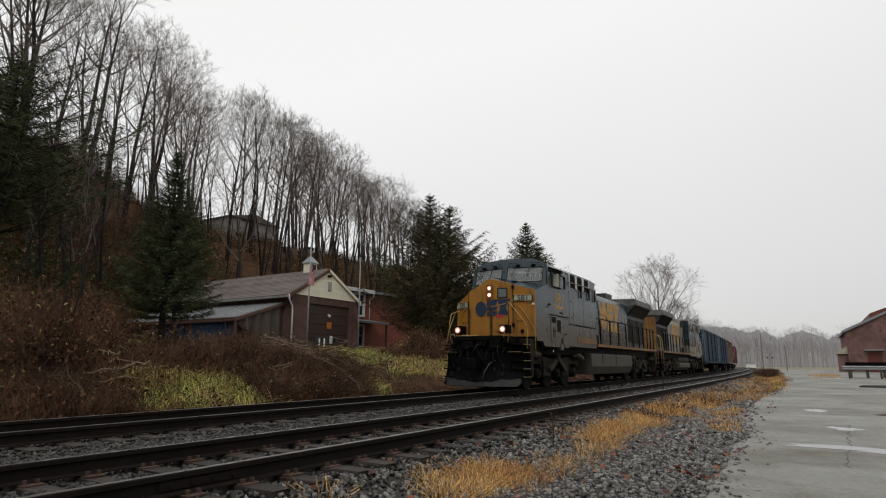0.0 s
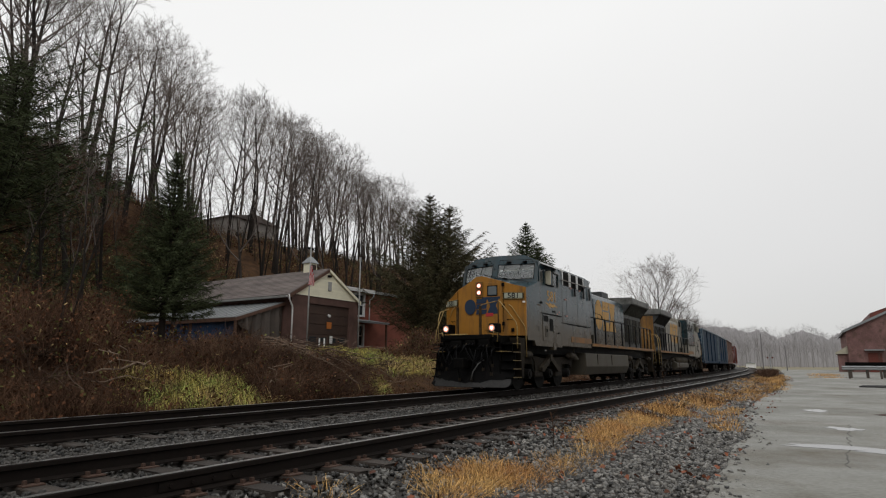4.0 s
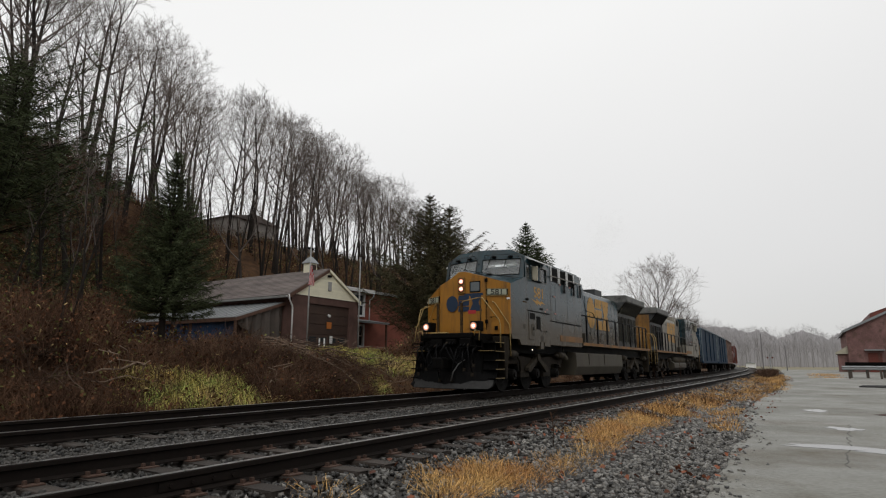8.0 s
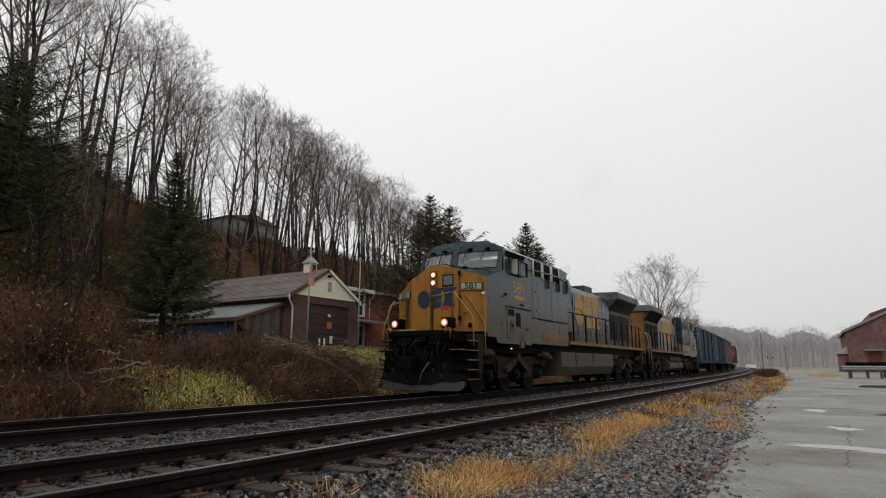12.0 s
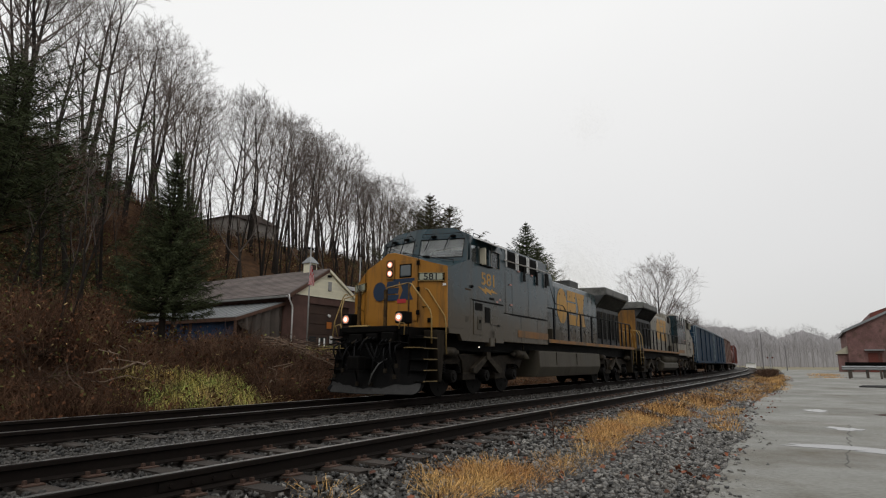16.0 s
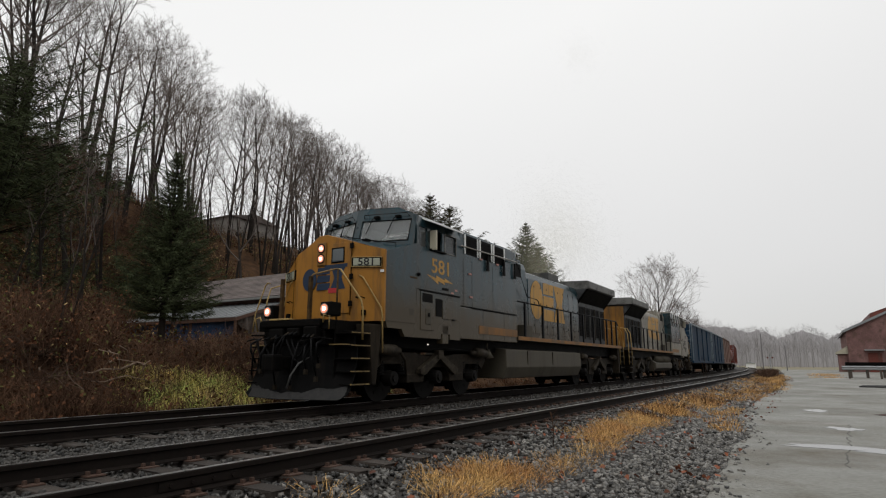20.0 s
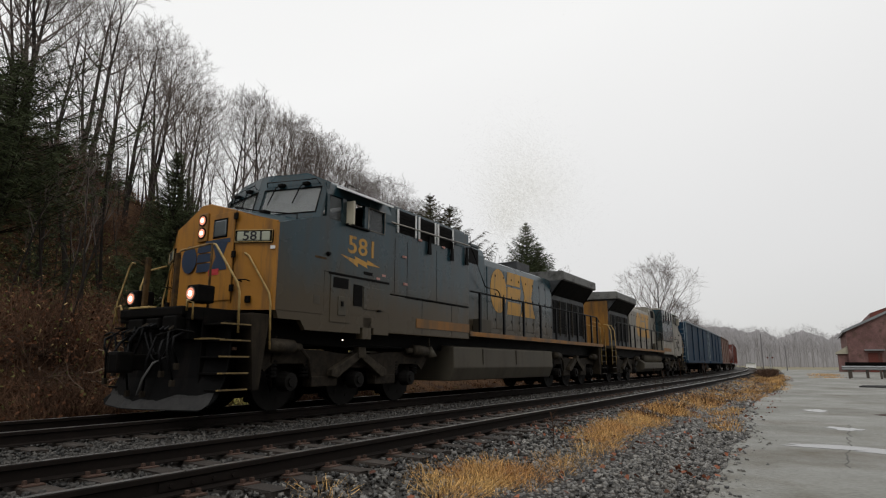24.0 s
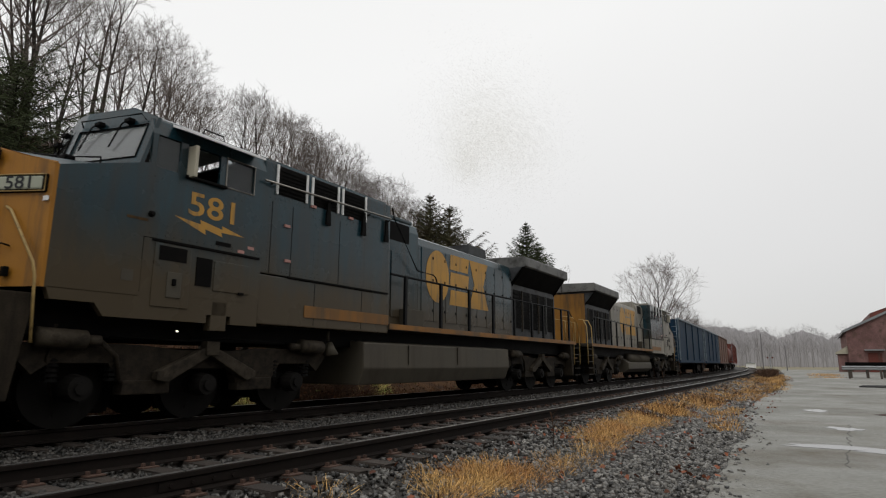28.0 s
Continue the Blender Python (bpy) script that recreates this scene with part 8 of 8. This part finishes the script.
def ballast():
    rng = np.random.default_rng(17)
    zones = ((-9.0, 2.0, 0.9, 12.2, 9000, 0.03, 0.06), (2.0, 11, 0.5, 12.2, 36000, 0.018, 0.042), (11, 22, 0.7, 12.0, 24000, 0.025, 0.052), (22, 48, 1.9, 11.8, 9000, 0.05, 0.095))
    cube = np.array([(x, y, z) for x in (-1, 1) for y in (-1, 1) for z in (-1, 1)], float)
    quads = ((0, 1, 3, 2), (4, 6, 7, 5), (0, 4, 5, 1), (2, 3, 7, 6), (0, 2, 6, 4), (1, 5, 7, 3))
    tri = np.array([t for q in quads for t in ((q[0], q[1], q[2]), (q[0], q[2], q[3]))])
    vs, ts, sl, off = [], [], [], 0
    for x0, x1, y0, y1, n, lo, hi in zones:
        x = x0 + (x1 - x0) * rng.random(n)
        q = y0 + (y1 - y0) * rng.random(n)
        # leave the view's far corner of the near zone thin
        size = rng.uniform(lo, hi, n) * 0.62
        yb = np.array([bend(a) for a in x])
        y = q + yb
        keep = np.ones(n, bool)
        for yc in (NEAR, FAR):
            for sd in (-1, 1):
                keep &= np.abs(q - (yc + sd * GAUGE)) > 0.115
        edge = np.interp(x, (-12, 7, 11.5, 12.7, 17.5, 25, 40, 60), (1.0, 1.08, 1.3, 1.25, 1.78, 2.05, 1.95, 2.5)) - yb
        keep &= q > edge + 0.02 - np.abs(rng.normal(size=n)) * 0.22 * (rng.random(n) < 0.5)
        x, y, q, size = x[keep], y[keep], q[keep], size[keep]
        n = len(x)
        z = np.array([land(a, b) for a, b in zip(x, y)])
        inside = np.zeros(n)
        for yc in (NEAR, FAR):
            inside = np.maximum(inside, np.clip((1.75 - np.abs(q - yc)) / 0.5, 0, 1))
        mid = np.clip(1 - np.abs(q - (NEAR + FAR) / 2) / 0.9, 0, 1)
        z = z + 0.016 * inside - 0.02 * mid + size * rng.uniform(-0.35, 0.7, n)
        sc = np.stack([size * rng.uniform(0.6, 1.25, n), size * rng.uniform(0.6, 1.25, n), size * rng.uniform(0.45, 0.95, n)], 1)
        v = cube[None] * sc[:, None]
        v = v * (1 + rng.normal(size=(n, 8, 1)) * 0.22) + rng.normal(size=(n, 8, 3)) * (size * 0.18)[:, None, None]
        a, b, c = rng.random((3, n)) * 6.283
        ca, sa, cb, sb = np.cos(a), np.sin(a), np.cos(b), np.sin(b)
        vx, vy, vz = v[..., 0], v[..., 1], v[..., 2]
        vy2, vz2 = vy * cb[:, None] - vz * sb[:, None], vy * sb[:, None] + vz * cb[:, None]
        vx2, vy3 = vx * ca[:, None] - vy2 * sa[:, None], vx * sa[:, None] + vy2 * ca[:, None]
        v = np.stack([vx2 + x[:, None], vy3 + y[:, None], vz2 + z[:, None]], -1).reshape(-1, 3)
        vs.append(v)
        sl.append(np.repeat((q > 3.9 + 0.35 * rng.normal(size=n)).astype(np.int32), 12))
        ts.append((np.arange(n) * 8)[:, None, None] + tri[None] + off)
        off += n * 8
    tagged(soup("ballast_stone", np.concatenate(vs), np.concatenate([t.reshape(-1, 3) for t in ts]), [M_STONE, M_STONEDARK], slots=np.concatenate(sl)), "angular dark grey crushed ballast stones", "gravel", kind="stuff")


def leaves():
    rng = np.random.default_rng(23)
    n = 1500
    x = 4 + 30 * rng.random(n) ** 1.4
    y = rng.uniform(1.1, 4.3, n) + np.array([bend(a) for a in x])
    drift = np.array([noise.noise((p * 0.55, q * 0.9, 3)) + 0.5 * noise.noise((p * 1.7, q * 1.7, 6)) for p, q in zip(x, y)])
    keep = (drift > 0.12) | (rng.random(n) < 0.18)
    x, y = x[keep], y[keep]
    n = len(x)
    b = np.stack([x, y, np.array([land(p, q) for p, q in zip(x, y)]) + 0.045], 1)
    w = rng.normal(size=(n, 3))
    w[:, 2] = rng.uniform(0.1, 0.5, n)
    v, t = blades(b, unit(w), rng.uniform(0.04, 0.09, n), rng.uniform(0.035, 0.07, n), 0.2, rng)
    tagged(soup("fallen_leaf", v, t, M_LEAF), "russet fallen leaves on the gravel", "leaves", kind="stuff")


M_STONEDARK = mat("dark_ballast_stone", (0.056, 0.052, 0.046), 0.45, vary=0.4, scale=9, bump=0.2, island=0.95, spec=0.35)
M_PLATE = mat("rusty_tie_plate", (0.10, 0.06, 0.045), 0.7, 0.2, vary=0.3, scale=8, bump=0.2)
M_LEAF = mat("russet_fallen_leaf", (0.24, 0.085, 0.045), 0.7, vary=0.3, scale=4, bump=0, island=0.6)
ballast()
leaves()
ties()


# ---- thin exhaust haze over the leading locomotive ----
def smoke_material():
    m = bpy.data.materials.new("thin_exhaust_haze")
    m.use_nodes = True
    N, L = m.node_tree.nodes, m.node_tree.links
    out = N["Material Output"]
    N.remove(N["Principled BSDF"])
    tr, df, tl, ad, mx = N.new("ShaderNodeBsdfTransparent"), N.new("ShaderNodeBsdfDiffuse"), N.new("ShaderNodeBsdfTranslucent"), N.new("ShaderNodeMixShader"), N.new("ShaderNodeMixShader")
    df.inputs["Color"].default_value = tl.inputs["Color"].default_value = (0.92, 0.87, 0.68, 1)
    mx.inputs["Fac"].default_value = 0.10
    L.new(df.outputs[0], ad.inputs[1])
    L.new(tl.outputs[0], ad.inputs[2])
    L.new(tr.outputs[0], mx.inputs[1])
    L.new(ad.outputs[0], mx.inputs[2])
    L.new(mx.outputs[0], out.inputs["Surface"])
    return m


M_SMOKE = smoke_material()


def smoke_puff(seed, lobes, count):
    """A cloud of tiny soot flakes, thick in a few lobes and thinning outwards."""
    rng = np.random.default_rng(seed)
    top = thing("smoke_puff", "faint yellow-grey exhaust haze above the locomotive", "smoke", "exhaust haze", kind="stuff")
    for u, z, r, share in lobes:
        n = int(count * share)
        c = rng.normal(size=(n, 3)) * (r, r * 0.7, r * 0.75) + (u, 0, z)
        c[:, 2] += 0.35 * r * np.sin(c[:, 0] * 2.1 + seed) + 0.2 * r * np.sin(c[:, 0] * 5.3)
        v = (c[:, None] + rng.normal(size=(n, 3, 3)) * 0.0125).reshape(-1, 3)
        soup("wisp", v, np.arange(n * 3).reshape(-1, 3), M_SMOKE, top, kind="stuff")
    return top


PUFFS = [(smoke_puff(1, ((0, 0, 0.85, 0.5), (1.0, 0.5, 0.7, 0.3), (-0.8, -0.6, 0.55, 0.2)), 9000), ((0, 4.0, 4.4), (5, 3.6, 6.6), (11, 3.4, 10.4), (17, 5.0, 15), (23, 7, 21), (28, 9, 27))), (smoke_puff(2, ((-1.6, -0.5, 1.0, 0.28), (2.0, 0.3, 1.3, 0.42), (-0.4, 1.2, 1.2, 0.2), (-2.0, -1.6, 0.55, 0.1)), 170000), ((0, 1.3, 2.6), (12, 1.4, 2.8), (20, 1.6, 6.4), (25, 1.4, 8.2), (28, 2.0, 9.2)))]


def motions():
    """The train rolls towards the camera."""
    step = 0.5
    times = [step * i for i in range(int(28 / step) + 1)]
    for ob, off, front, rear, flip in CARS:
        walk(ob, [(t, car_pose(nose_at(t) + off, front, rear, flip)) for t in times])
    for w, u, rad in WHEELS:
        rows = []
        for t in times:
            roll = (nose_at(0) - nose_at(t)) / rad * (1 if w.parent is not L2 else -1)
            rows.append((t, Matrix.Translation((u, 0, rad)) @ Matrix.Rotation(-roll, 4, "Y")))
        walk(w, rows)
    for ob, rows in PUFFS:
        walk(ob, [(t, Matrix.Translation((nose_at(t) + 13.7 + dx, FAR + bend(nose_at(t) + 13.7), z))) for t, dx, z in rows])


motions()
